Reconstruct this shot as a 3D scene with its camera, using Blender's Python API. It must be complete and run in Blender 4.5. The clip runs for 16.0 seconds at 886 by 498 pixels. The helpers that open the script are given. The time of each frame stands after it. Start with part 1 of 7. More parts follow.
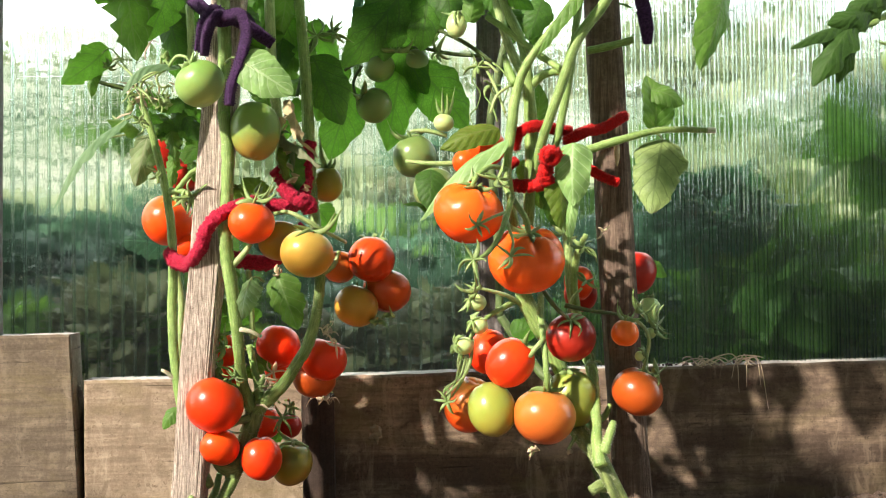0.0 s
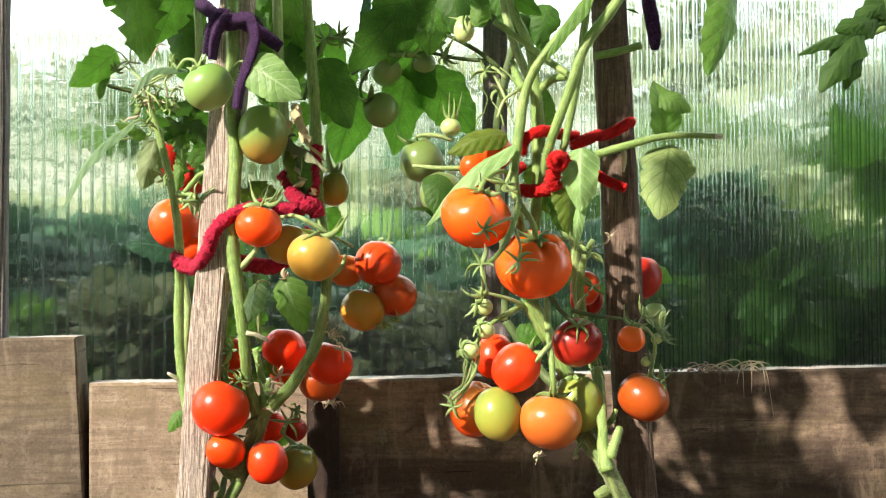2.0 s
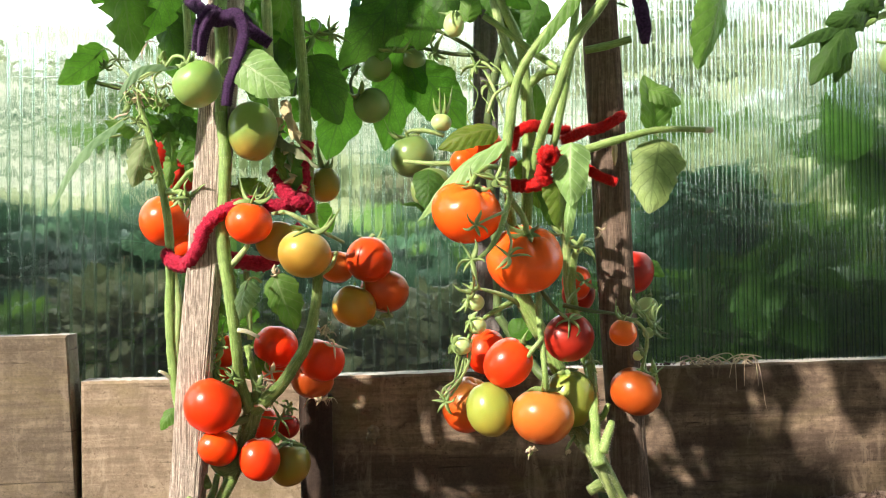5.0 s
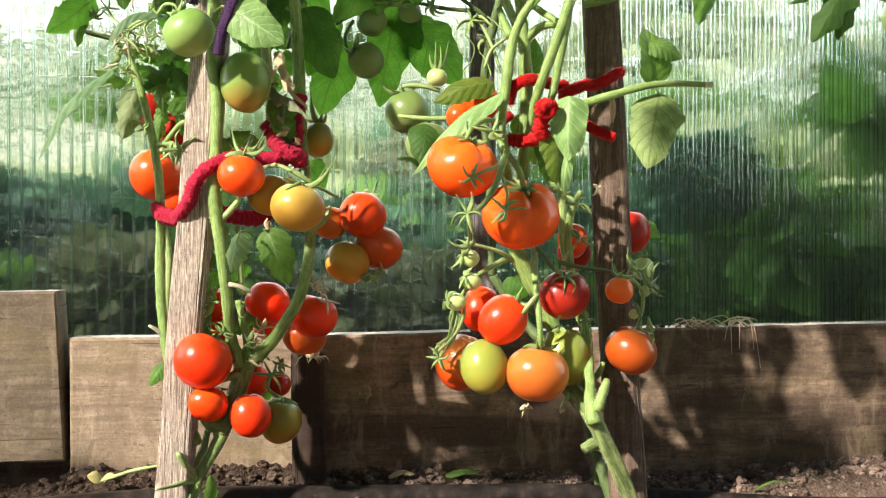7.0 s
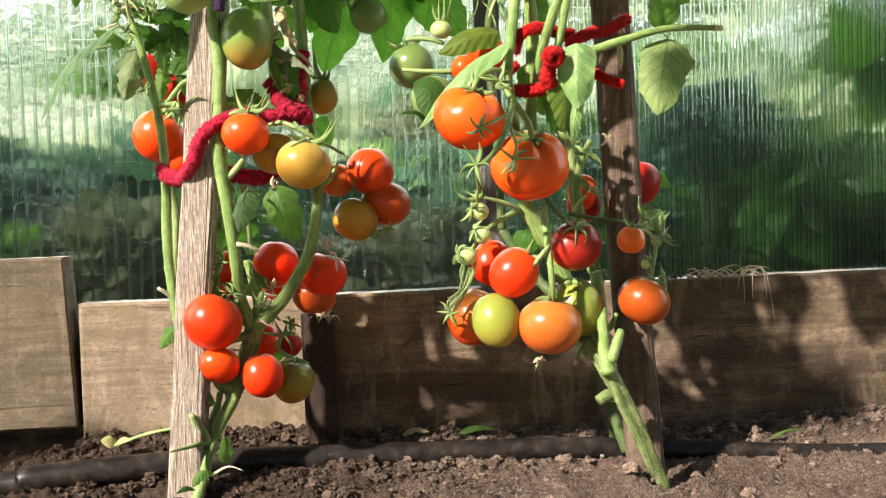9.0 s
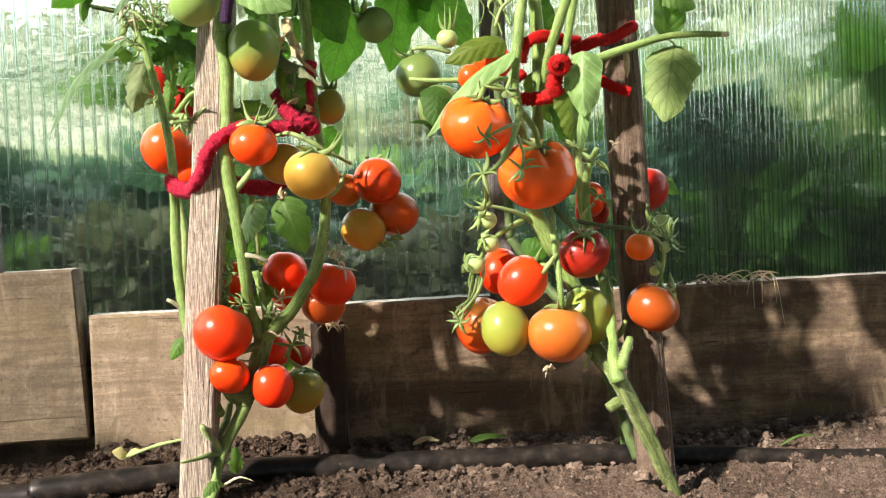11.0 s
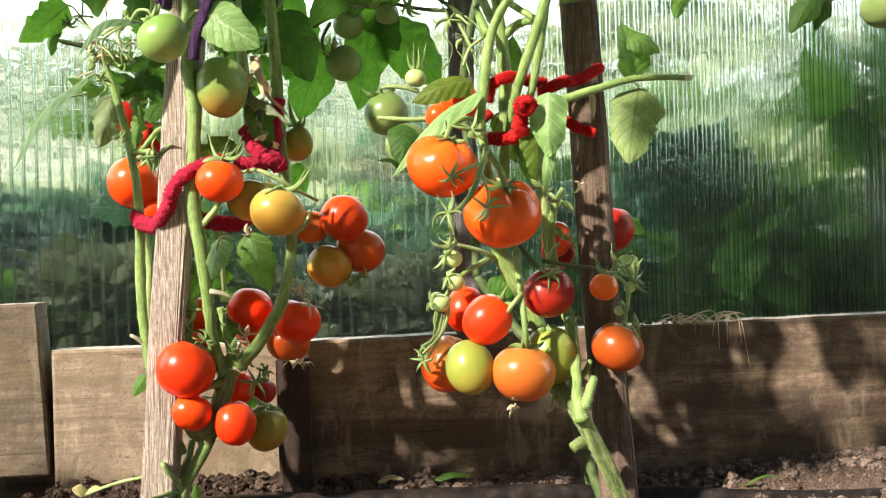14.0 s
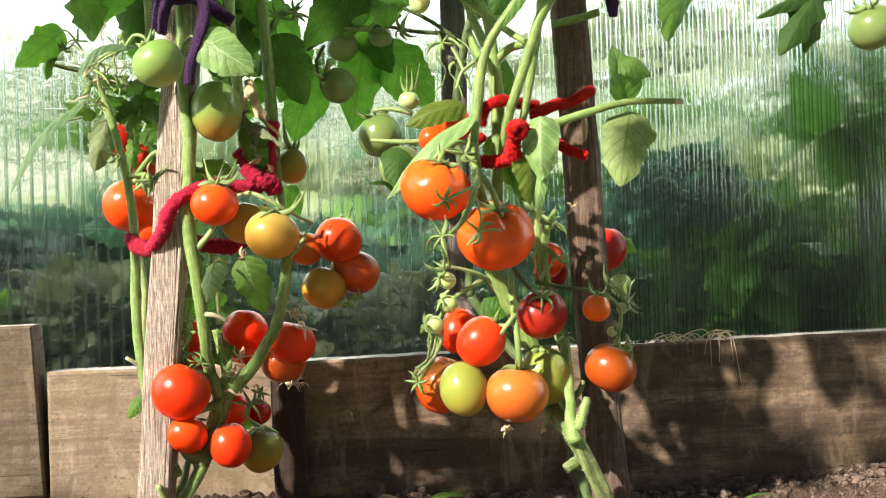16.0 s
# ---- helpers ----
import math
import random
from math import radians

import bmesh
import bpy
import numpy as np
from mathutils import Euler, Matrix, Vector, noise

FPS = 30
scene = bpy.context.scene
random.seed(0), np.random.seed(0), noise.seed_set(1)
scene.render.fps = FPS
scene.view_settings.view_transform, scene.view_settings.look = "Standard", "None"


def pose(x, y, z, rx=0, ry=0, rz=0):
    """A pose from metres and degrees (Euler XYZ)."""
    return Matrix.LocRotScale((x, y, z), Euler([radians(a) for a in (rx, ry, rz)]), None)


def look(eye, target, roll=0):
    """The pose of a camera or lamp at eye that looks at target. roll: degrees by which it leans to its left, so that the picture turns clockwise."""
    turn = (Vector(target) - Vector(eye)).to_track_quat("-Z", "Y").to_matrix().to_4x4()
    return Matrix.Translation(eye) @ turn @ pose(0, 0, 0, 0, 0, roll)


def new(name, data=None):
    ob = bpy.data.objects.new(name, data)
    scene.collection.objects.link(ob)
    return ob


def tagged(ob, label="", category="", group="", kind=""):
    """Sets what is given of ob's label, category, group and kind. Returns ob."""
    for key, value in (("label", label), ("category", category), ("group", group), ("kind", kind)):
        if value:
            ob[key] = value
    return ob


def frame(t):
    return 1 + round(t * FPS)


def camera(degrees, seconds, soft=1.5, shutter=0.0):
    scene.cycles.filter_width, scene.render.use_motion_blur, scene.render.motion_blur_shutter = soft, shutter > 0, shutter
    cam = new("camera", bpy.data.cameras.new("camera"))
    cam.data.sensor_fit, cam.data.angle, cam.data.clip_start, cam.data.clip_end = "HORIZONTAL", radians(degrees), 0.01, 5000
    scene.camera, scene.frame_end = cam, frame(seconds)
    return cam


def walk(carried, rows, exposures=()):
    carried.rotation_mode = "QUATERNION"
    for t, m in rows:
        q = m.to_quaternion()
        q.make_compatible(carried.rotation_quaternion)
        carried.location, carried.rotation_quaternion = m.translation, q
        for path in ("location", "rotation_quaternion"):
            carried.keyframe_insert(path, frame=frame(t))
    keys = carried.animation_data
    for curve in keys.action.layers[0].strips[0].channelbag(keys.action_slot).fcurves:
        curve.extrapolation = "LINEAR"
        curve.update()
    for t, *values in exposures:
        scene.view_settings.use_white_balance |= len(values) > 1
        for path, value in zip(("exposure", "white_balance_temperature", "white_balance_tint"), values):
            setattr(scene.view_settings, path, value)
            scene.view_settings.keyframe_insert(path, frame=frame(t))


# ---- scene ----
cam = camera(45.5, 16.0, 1.1)
METRES, EYE, TILT, LEAN, TURN = 0.15, 0.33, 1.0, 0.0, 0.0
PATH = [
    (0, (-0.041, -0.01, 0.336), (0.09, 1.985, 0.378), -0.6),
    (0.5, (-0.043, -0.011, 0.337), (0.088, 1.985, 0.378), -0.6),
    (1, (-0.043, -0.01, 0.336), (0.086, 1.986, 0.382), -0.6),
    (1.5, (-0.045, -0.01, 0.338), (0.082, 1.986, 0.382), -0.4),
    (2, (-0.049, -0.01, 0.337), (0.082, 1.986, 0.386), -0.3),
    (2.5, (-0.047, -0.009, 0.339), (0.083, 1.986, 0.385), -0.3),
    (3, (-0.049, -0.01, 0.339), (0.082, 1.985, 0.386), -0.4),
    (3.5, (-0.045, -0.008, 0.337), (0.087, 1.987, 0.385), -0.8),
    (4, (-0.044, -0.009, 0.339), (0.091, 1.985, 0.383), -0.8),
    (6.5, (-0.043, -0.002, 0.322), (0.109, 1.992, 0.344), -0.4),
    (7, (-0.047, 0.009, 0.31), (0.109, 2.003, 0.31), -0.2),
    (7.5, (-0.037, 0.008, 0.308), (0.111, 2.003, 0.281), -1.5),
    (8, (-0.041, 0.012, 0.305), (0.104, 2.006, 0.257), -1.4),
    (8.5, (-0.046, 0.013, 0.304), (0.102, 2.007, 0.246), -1.2),
    (9, (-0.051, 0.022, 0.295), (0.094, 2.016, 0.233), -1.7),
    (11.5, (-0.049, 0.021, 0.3), (0.078, 2.017, 0.258), -2.3),
    (12, (-0.049, 0.023, 0.296), (0.094, 2.018, 0.28), -1.0),
    (12.5, (-0.042, 0.025, 0.288), (0.107, 2.019, 0.288), -2.0),
    (13, (-0.039, 0.021, 0.297), (0.116, 2.015, 0.303), -1.7),
    (13.5, (-0.043, 0.021, 0.294), (0.129, 2.014, 0.306), -1.0),
    (14, (-0.037, 0.018, 0.302), (0.137, 2.01, 0.316), -1.7),
    (14.5, (-0.044, 0.02, 0.301), (0.138, 2.011, 0.322), -1.3),
    (15, (-0.044, 0.018, 0.3), (0.146, 2.008, 0.334), -0.9),
    (15.5, (-0.042, 0.014, 0.307), (0.149, 2.004, 0.335), -1.2),
    (16, (-0.037, 0.009, 0.317), (0.149, 2.001, 0.348), -1.9),
]
walk(cam, [(t, look(eye, target, roll)) for t, eye, target, roll in PATH])

# ---- world, sun and sky ----
TO_SUN = Vector((-0.665, -0.525, 0.53)).normalized()
world = bpy.data.worlds.new("world")
scene.world = world
world.use_nodes = True
sky = world.node_tree.nodes.new("ShaderNodeTexSky")
sky.sky_type, sky.sun_disc = "NISHITA", False
sky.sun_elevation = math.asin(TO_SUN.z)
sky.sun_rotation = math.atan2(TO_SUN.x, TO_SUN.y)
world.node_tree.links.new(sky.outputs[0], world.node_tree.nodes["Background"].inputs[0])
world.node_tree.nodes["Background"].inputs[1].default_value = 0.022
sun = new("sun", bpy.data.lights.new("sun", "SUN"))
sun.data.energy, sun.data.angle, sun.data.color = 8.0, radians(1.6), (1.0, 0.865, 0.765)
sun.matrix_world = look(TO_SUN * 30, (0, 0, 0))
scene.view_settings.exposure = 0.4


# ---- materials ----
def shader(name):
    m = bpy.data.materials.new(name)
    m.use_nodes = True
    t = m.node_tree
    return m, t, t.nodes["Principled BSDF"]


def ramp(t, source, stops):
    r = t.nodes.new("ShaderNodeValToRGB")
    r.color_ramp.elements[0].position, r.color_ramp.elements[1].position = stops[0][0], stops[-1][0]
    r.color_ramp.elements[0].color, r.color_ramp.elements[1].color = (*stops[0][1], 1), (*stops[-1][1], 1)
    for p, c in stops[1:-1]:
        r.color_ramp.elements.new(p).color = (*c, 1)
    t.links.new(source, r.inputs[0])
    return r.outputs[0]


def coords(t, scale=(1, 1, 1), which="Object"):
    c, m = t.nodes.new("ShaderNodeTexCoord"), t.nodes.new("ShaderNodeMapping")
    m.inputs[3].default_value = scale
    t.links.new(c.outputs[which], m.inputs[0])
    return m.outputs[0]


def noise_tex(t, vec, scale, detail=4, rough=0.55, warp=0.0):
    n = t.nodes.new("ShaderNodeTexNoise")
    n.inputs["Scale"].default_value, n.inputs["Detail"].default_value = scale, detail
    n.inputs["Roughness"].default_value, n.inputs["Distortion"].default_value = rough, warp
    if vec:
        t.links.new(vec, n.inputs["Vector"])
    return n.outputs[0]


def mix(t, fac, a, b, blend="MIX"):
    n = t.nodes.new("ShaderNodeMix")
    n.data_type, n.blend_type = "RGBA", blend
    for k, v in ((0, fac), (6, a), (7, b)):
        if isinstance(v, (int, float)):
            n.inputs[k].default_value = v
        elif isinstance(v, tuple):
            n.inputs[k].default_value = (*v, 1)
        else:
            t.links.new(v, n.inputs[k])
    return n.outputs[2]


def calc(t, op, a, b=0.0, c=0.0):
    n = t.nodes.new("ShaderNodeMath")
    n.operation = op
    for k, v in enumerate((a, b, c)):
        if isinstance(v, (int, float)):
            n.inputs[k].default_value = v
        else:
            t.links.new(v, n.inputs[k])
    return n.outputs[0]


def bump(t, height, strength, distance, bsdf):
    b = t.nodes.new("ShaderNodeBump")
    b.inputs["Strength"].default_value, b.inputs["Distance"].default_value = strength, distance
    t.links.new(height, b.inputs["Height"])
    t.links.new(b.outputs[0], bsdf.inputs["Normal"])


def wood(name, dark, light, stain, along, rough=0.85, depth=0.0012, contrast=0.5, edge=0.18, bands=0.0, blotch=1.0):
    """Weathered wood. along: how the grain is stretched; blotches, pits and pale wear lie over it."""
    m, t, b = shader(name)
    grain = noise_tex(t, coords(t, along), 1.0, 6, 0.6, 0.6)
    line = noise_tex(t, coords(t, tuple(a * 3.1 for a in along)), 1.0, 3, 0.6)
    blot = noise_tex(t, coords(t, (7, 7, 11)), 1.0, 6, 0.62, 0.8)
    speck = noise_tex(t, coords(t), 240, 4, 0.7)
    pits = noise_tex(t, coords(t, (90, 90, 170)), 1.0, 4, 0.7)
    mean = tuple((a + c) / 2 for a, c in zip(dark, light))
    col = mix(t, contrast, mean, ramp(t, grain, [(0.5 - edge, dark), (0.5, mean), (0.48 + edge, light)]))
    col = mix(t, 0.8 * contrast, col, ramp(t, line, [(0.35, (0.5, 0.48, 0.45)), (0.62, (1.2, 1.18, 1.15))]), "MULTIPLY")
    col = mix(t, 0.55, col, ramp(t, speck, [(0.3, (0.62, 0.6, 0.58)), (0.7, (1.3, 1.28, 1.25))]), "MULTIPLY")
    col = mix(t, ramp(t, blot, [(0.46, (0, 0, 0)), (0.62, (0.8 * blotch,) * 3)]), col, mix(t, 0.7, stain, ramp(t, speck, [(0.3, (0.6, 0.6, 0.6)), (0.7, (1.4, 1.4, 1.4))]), "MULTIPLY"))
    patch = noise_tex(t, coords(t, (24, 24, 46)), 1.0, 5, 0.65, 1.0)
    col = mix(t, ramp(t, patch, [(0.5, (0, 0, 0)), (0.66, (0.6 * blotch,) * 3)]), col, tuple(q * 0.8 for q in stain))
    col = mix(t, ramp(t, patch, [(0.3, (0.4 * blotch,) * 3), (0.44, (0, 0, 0))]), col, tuple(min(1, q * 1.15) for q in light))
    if bands:
        # bands of damp staining along the board
        darkening = noise_tex(t, coords(t, (2.2, 2, 24)), 1.0, 5, 0.6, 0.5)
        col = mix(t, ramp(t, darkening, [(0.46, (0, 0, 0)), (0.6, (bands, bands, bands))]), col, mix(t, 0.5, stain, ramp(t, speck, [(0.3, (0.5, 0.5, 0.5)), (0.7, (1.5, 1.5, 1.5))]), "MULTIPLY"))
        crack = noise_tex(t, coords(t, (5, 4, 130)), 1.0, 4, 0.6, 0.3)
        col = mix(t, ramp(t, crack, [(0.66, (0, 0, 0)), (0.7, (0.9, 0.9, 0.9))]), col, tuple(q * 0.35 for q in stain))
        drip = noise_tex(t, coords(t, (34, 30, 9)), 1.0, 5, 0.65, 0.7)
        col = mix(t, ramp(t, drip, [(0.52, (0, 0, 0)), (0.66, (0.55, 0.55, 0.55))]), col, tuple(q * 0.9 for q in stain))
        col = mix(t, ramp(t, drip, [(0.34, (0.5, 0.5, 0.5)), (0.46, (0, 0, 0))]), col, tuple(min(1, q * 1.1) for q in light))
        spot = noise_tex(t, coords(t, (150, 150, 190)), 1.0, 4, 0.7, 0.5)
        col = mix(t, ramp(t, spot, [(0.58, (0, 0, 0)), (0.66, (0.7, 0.7, 0.7))]), col, tuple(q * 0.7 for q in stain))
        moss = noise_tex(t, coords(t, (5, 5, 14)), 1.0, 5, 0.65, 0.6)
        col = mix(t, ramp(t, moss, [(0.5, (0, 0, 0)), (0.68, (0.5, 0.5, 0.5))]), col, (0.2, 0.165, 0.075))
    col = mix(t, ramp(t, pits, [(0.66, (0, 0, 0)), (0.74, (0.8, 0.8, 0.8))]), col, tuple(d * 0.35 for d in dark))
    t.links.new(col, b.inputs["Base Color"])
    b.inputs["Roughness"].default_value = rough
    b.inputs["Specular IOR Level"].default_value = 0.2
    bump(t, mix(t, 0.4, mix(t, 0.5, grain, line), speck), 0.9, depth, b)
    return m


WOOD_STAKE = wood("grey_weathered_wood", (0.22, 0.18, 0.145), (0.76, 0.68, 0.59), (0.54, 0.475, 0.405), (760, 760, 13), 0.85, 0.006, 1.0, 0.13, 0.0, 0.12)
WOOD_STAKE_BROWN = wood("brown_weathered_wood", (0.085, 0.062, 0.046), (0.24, 0.183, 0.14), (0.12, 0.088, 0.066), (220, 220, 9), 0.8, 0.003, 0.7, 0.1)
# joint post: the plant's shadow is put into its dark wood
WOOD_POST = wood("shadowed_post_wood", (0.03, 0.021, 0.016), (0.09, 0.065, 0.05), (0.045, 0.033, 0.027), (160, 160, 8))
WOOD_FRAME = wood("frame_wood", (0.10, 0.095, 0.09), (0.24, 0.23, 0.22), (0.14, 0.14, 0.14), (140, 140, 8))
WOOD_BOARD = wood("old_board_wood", (0.19, 0.15, 0.105), (0.44, 0.365, 0.265), (0.2, 0.155, 0.105), (7, 60, 85), 0.85, 0.0012, 0.4, 0.18, 0.55)
# board tops: weathering, with the sun on them put into the paleness
WOOD_EDGE = wood("sunlit_weathered_edge", (0.4, 0.37, 0.34), (0.68, 0.65, 0.61), (0.36, 0.32, 0.28), (7, 60, 85), 0.85, 0.0012, 0.5)
WOOD_BOARD_DULL = wood("dull_board_wood", (0.105, 0.088, 0.064), (0.26, 0.215, 0.155), (0.12, 0.098, 0.07), (7, 60, 85), 0.85, 0.0012, 0.45, 0.18, 0.5)
WOOD_BOARD_DARK = wood("stained_board_wood", (0.175, 0.13, 0.094), (0.4, 0.312, 0.22), (0.105, 0.078, 0.058), (7, 60, 85), 0.85, 0.0014, 0.6, 0.18, 0.9)


def skin(name, low, high, shoulder, shine=0.28):
    """Tomato skin: the blossom end, the sides and the shoulder round the stalk ripen at their own pace."""
    m, t, b = shader(name)
    sep = t.nodes.new("ShaderNodeSeparateXYZ")
    t.links.new(coords(t, (1, 1, 1), "Generated"), sep.inputs[0])
    big = noise_tex(t, coords(t), 22, 3, 0.5)
    h = calc(t, "ADD", sep.outputs[2], calc(t, "MULTIPLY", calc(t, "SUBTRACT", big, 0.5), 0.55))
    col = ramp(t, h, [(0.02, low), (0.4, high), (0.97, shoulder)])
    speck = noise_tex(t, coords(t), 900, 2, 0.5)
    col = mix(t, 0.35, col, ramp(t, speck, [(0.35, (0.86, 0.86, 0.82)), (0.7, (1.12, 1.1, 1.0))]), "MULTIPLY")
    scar = noise_tex(t, coords(t, (60, 60, 60)), 1.0, 4, 0.7, 1.5)
    col = mix(t, ramp(t, scar, [(0.74, (0, 0, 0)), (0.8, (0.35, 0.35, 0.35))]), col, (0.5, 0.36, 0.16))
    t.links.new(col, b.inputs["Base Color"])
    b.inputs["Roughness"].default_value = shine
    b.inputs["Specular IOR Level"].default_value = 0.38
    b.inputs["Subsurface Weight"].default_value = 0.18
    b.inputs["Subsurface Radius"].default_value = (1.0, 0.5, 0.2)
    b.inputs["Subsurface Scale"].default_value = 0.006
    bump(t, noise_tex(t, coords(t), 140, 3, 0.5), 0.10, 0.002, b)
    return m


SKIN = {
    "red": skin("red_skin", (0.88, 0.034, 0.005), (0.9, 0.043, 0.006), (0.84, 0.07, 0.01)),
    # deep red fruit, with shade put into the darker tone
    "deep": skin("deep_shaded_red_skin", (0.5, 0.02, 0.009), (0.42, 0.017, 0.009), (0.33, 0.022, 0.01), 0.34),
    "redorange": skin("red_orange_skin", (0.9, 0.05, 0.005), (0.92, 0.072, 0.006), (0.88, 0.11, 0.01)),
    "big": skin("large_red_orange_skin", (0.9, 0.072, 0.006), (0.93, 0.103, 0.008), (0.9, 0.15, 0.015), 0.27),
    "orange": skin("orange_skin", (0.58, 0.1, 0.014), (0.57, 0.145, 0.023), (0.5, 0.19, 0.036)),
    "bright": skin("bright_orange_skin", (0.88, 0.12, 0.008), (0.9, 0.16, 0.012), (0.85, 0.2, 0.02)),
    "amber": skin("amber_skin", (0.52, 0.075, 0.011), (0.48, 0.085, 0.013), (0.4, 0.1, 0.02)),
    "rust": skin("rust_red_skin", (0.6, 0.05, 0.008), (0.6, 0.06, 0.009), (0.5, 0.075, 0.014)),
    "blush": skin("red_and_orange_skin", (0.8, 0.05, 0.006), (0.76, 0.13, 0.016), (0.66, 0.3, 0.06)),
    # heart-shaped fruit: part of its shade put into a darker orange
    "orange_shaded": skin("shaded_orange_skin", (0.47, 0.068, 0.008), (0.42, 0.078, 0.01), (0.35, 0.09, 0.014), 0.3),
    "yellow": skin("yellow_skin", (0.6, 0.31, 0.045), (0.57, 0.34, 0.055), (0.48, 0.35, 0.08)),
    "mustard": skin("mustard_skin", (0.52, 0.25, 0.03), (0.47, 0.28, 0.035), (0.34, 0.26, 0.04)),
    "lime": skin("yellow_green_skin", (0.4, 0.31, 0.05), (0.3, 0.34, 0.055), (0.26, 0.34, 0.065)),
    "turning": skin("turning_skin", (0.36, 0.24, 0.05), (0.2, 0.31, 0.07), (0.2, 0.32, 0.075)),
    "olive": skin("olive_skin", (0.5, 0.22, 0.03), (0.36, 0.27, 0.035), (0.2, 0.23, 0.04)),
    "green": skin("green_skin", (0.25, 0.34, 0.13), (0.22, 0.31, 0.105), (0.13, 0.21, 0.055)),
    # lit copy of the green skin, sunlight put into the lighter tone
    "sunlit": skin("sunlit_green_skin", (0.31, 0.46, 0.14), (0.28, 0.43, 0.115), (0.17, 0.34, 0.07), 0.36),
    "pale": skin("pale_green_skin", (0.52, 0.66, 0.3), (0.5, 0.64, 0.27), (0.41, 0.57, 0.21)),
}


def foliage(name, colour, glow, amount, vein, rough=0.5):
    """Leaf blade: veins from the blade's own u and v, light through the blade."""
    m, t, b = shader(name)
    uv = t.nodes.new("ShaderNodeTexCoord")
    sep = t.nodes.new("ShaderNodeSeparateXYZ")
    t.links.new(uv.outputs["UV"], sep.inputs[0])
    side = calc(t, "ABSOLUTE", calc(t, "SUBTRACT", sep.outputs[0], 0.5))
    mid = calc(t, "LESS_THAN", side, 0.026)
    run = calc(t, "SUBTRACT", calc(t, "MULTIPLY", sep.outputs[1], 6.2), calc(t, "MULTIPLY", side, 3.2))
    run = calc(t, "ADD", run, calc(t, "MULTIPLY", noise_tex(t, coords(t), 60, 2), 0.25))
    wave = calc(t, "ABSOLUTE", calc(t, "SUBTRACT", calc(t, "FRACT", run), 0.5))
    ribs = calc(t, "LESS_THAN", wave, 0.05)
    vo = t.nodes.new("ShaderNodeTexVoronoi")
    vo.feature = "DISTANCE_TO_EDGE"
    vo.inputs["Scale"].default_value = 1.0
    t.links.new(coords(t, (17, 27, 1), "UV"), vo.inputs["Vector"])
    net = calc(t, "LESS_THAN", vo.outputs["Distance"], 0.12)
    main = calc(t, "MAXIMUM", mid, ribs)
    veins = calc(t, "MAXIMUM", main, calc(t, "MULTIPLY", net, 0.15))
    shade = calc(t, "MAXIMUM", main, calc(t, "MULTIPLY", net, 0.42))
    patch = noise_tex(t, coords(t), 45, 4, 0.6)
    col = mix(t, 1.0, colour, ramp(t, patch, [(0.25, (0.6, 0.66, 0.55)), (0.75, (1.35, 1.25, 1.2))]), "MULTIPLY")
    col = mix(t, calc(t, "MULTIPLY", veins, 0.85), col, vein)
    t.links.new(col, b.inputs["Base Color"])
    b.inputs["Roughness"].default_value = rough
    b.inputs["Specular IOR Level"].default_value = 0.25
    relief = calc(t, "ADD", calc(t, "MULTIPLY", wave, 0.9), noise_tex(t, coords(t), 220, 3))
    bump(t, relief, 0.7, 0.0018, b)
    tr = t.nodes.new("ShaderNodeBsdfTranslucent")
    t.links.new(mix(t, calc(t, "MULTIPLY", shade, 0.8), mix(t, 1.0, glow, ramp(t, patch, [(0.25, (0.65, 0.7, 0.6)), (0.75, (1.25, 1.2, 1.2))]), "MULTIPLY"), tuple(g * 0.3 for g in glow)), tr.inputs[0])
    ms = t.nodes.new("ShaderNodeMixShader")
    ms.inputs[0].default_value = amount
    t.links.new(b.outputs[0], ms.inputs[1])
    t.links.new(tr.outputs[0], ms.inputs[2])
    t.links.new(ms.outputs[0], t.nodes["Material Output"].inputs[0])
    return m


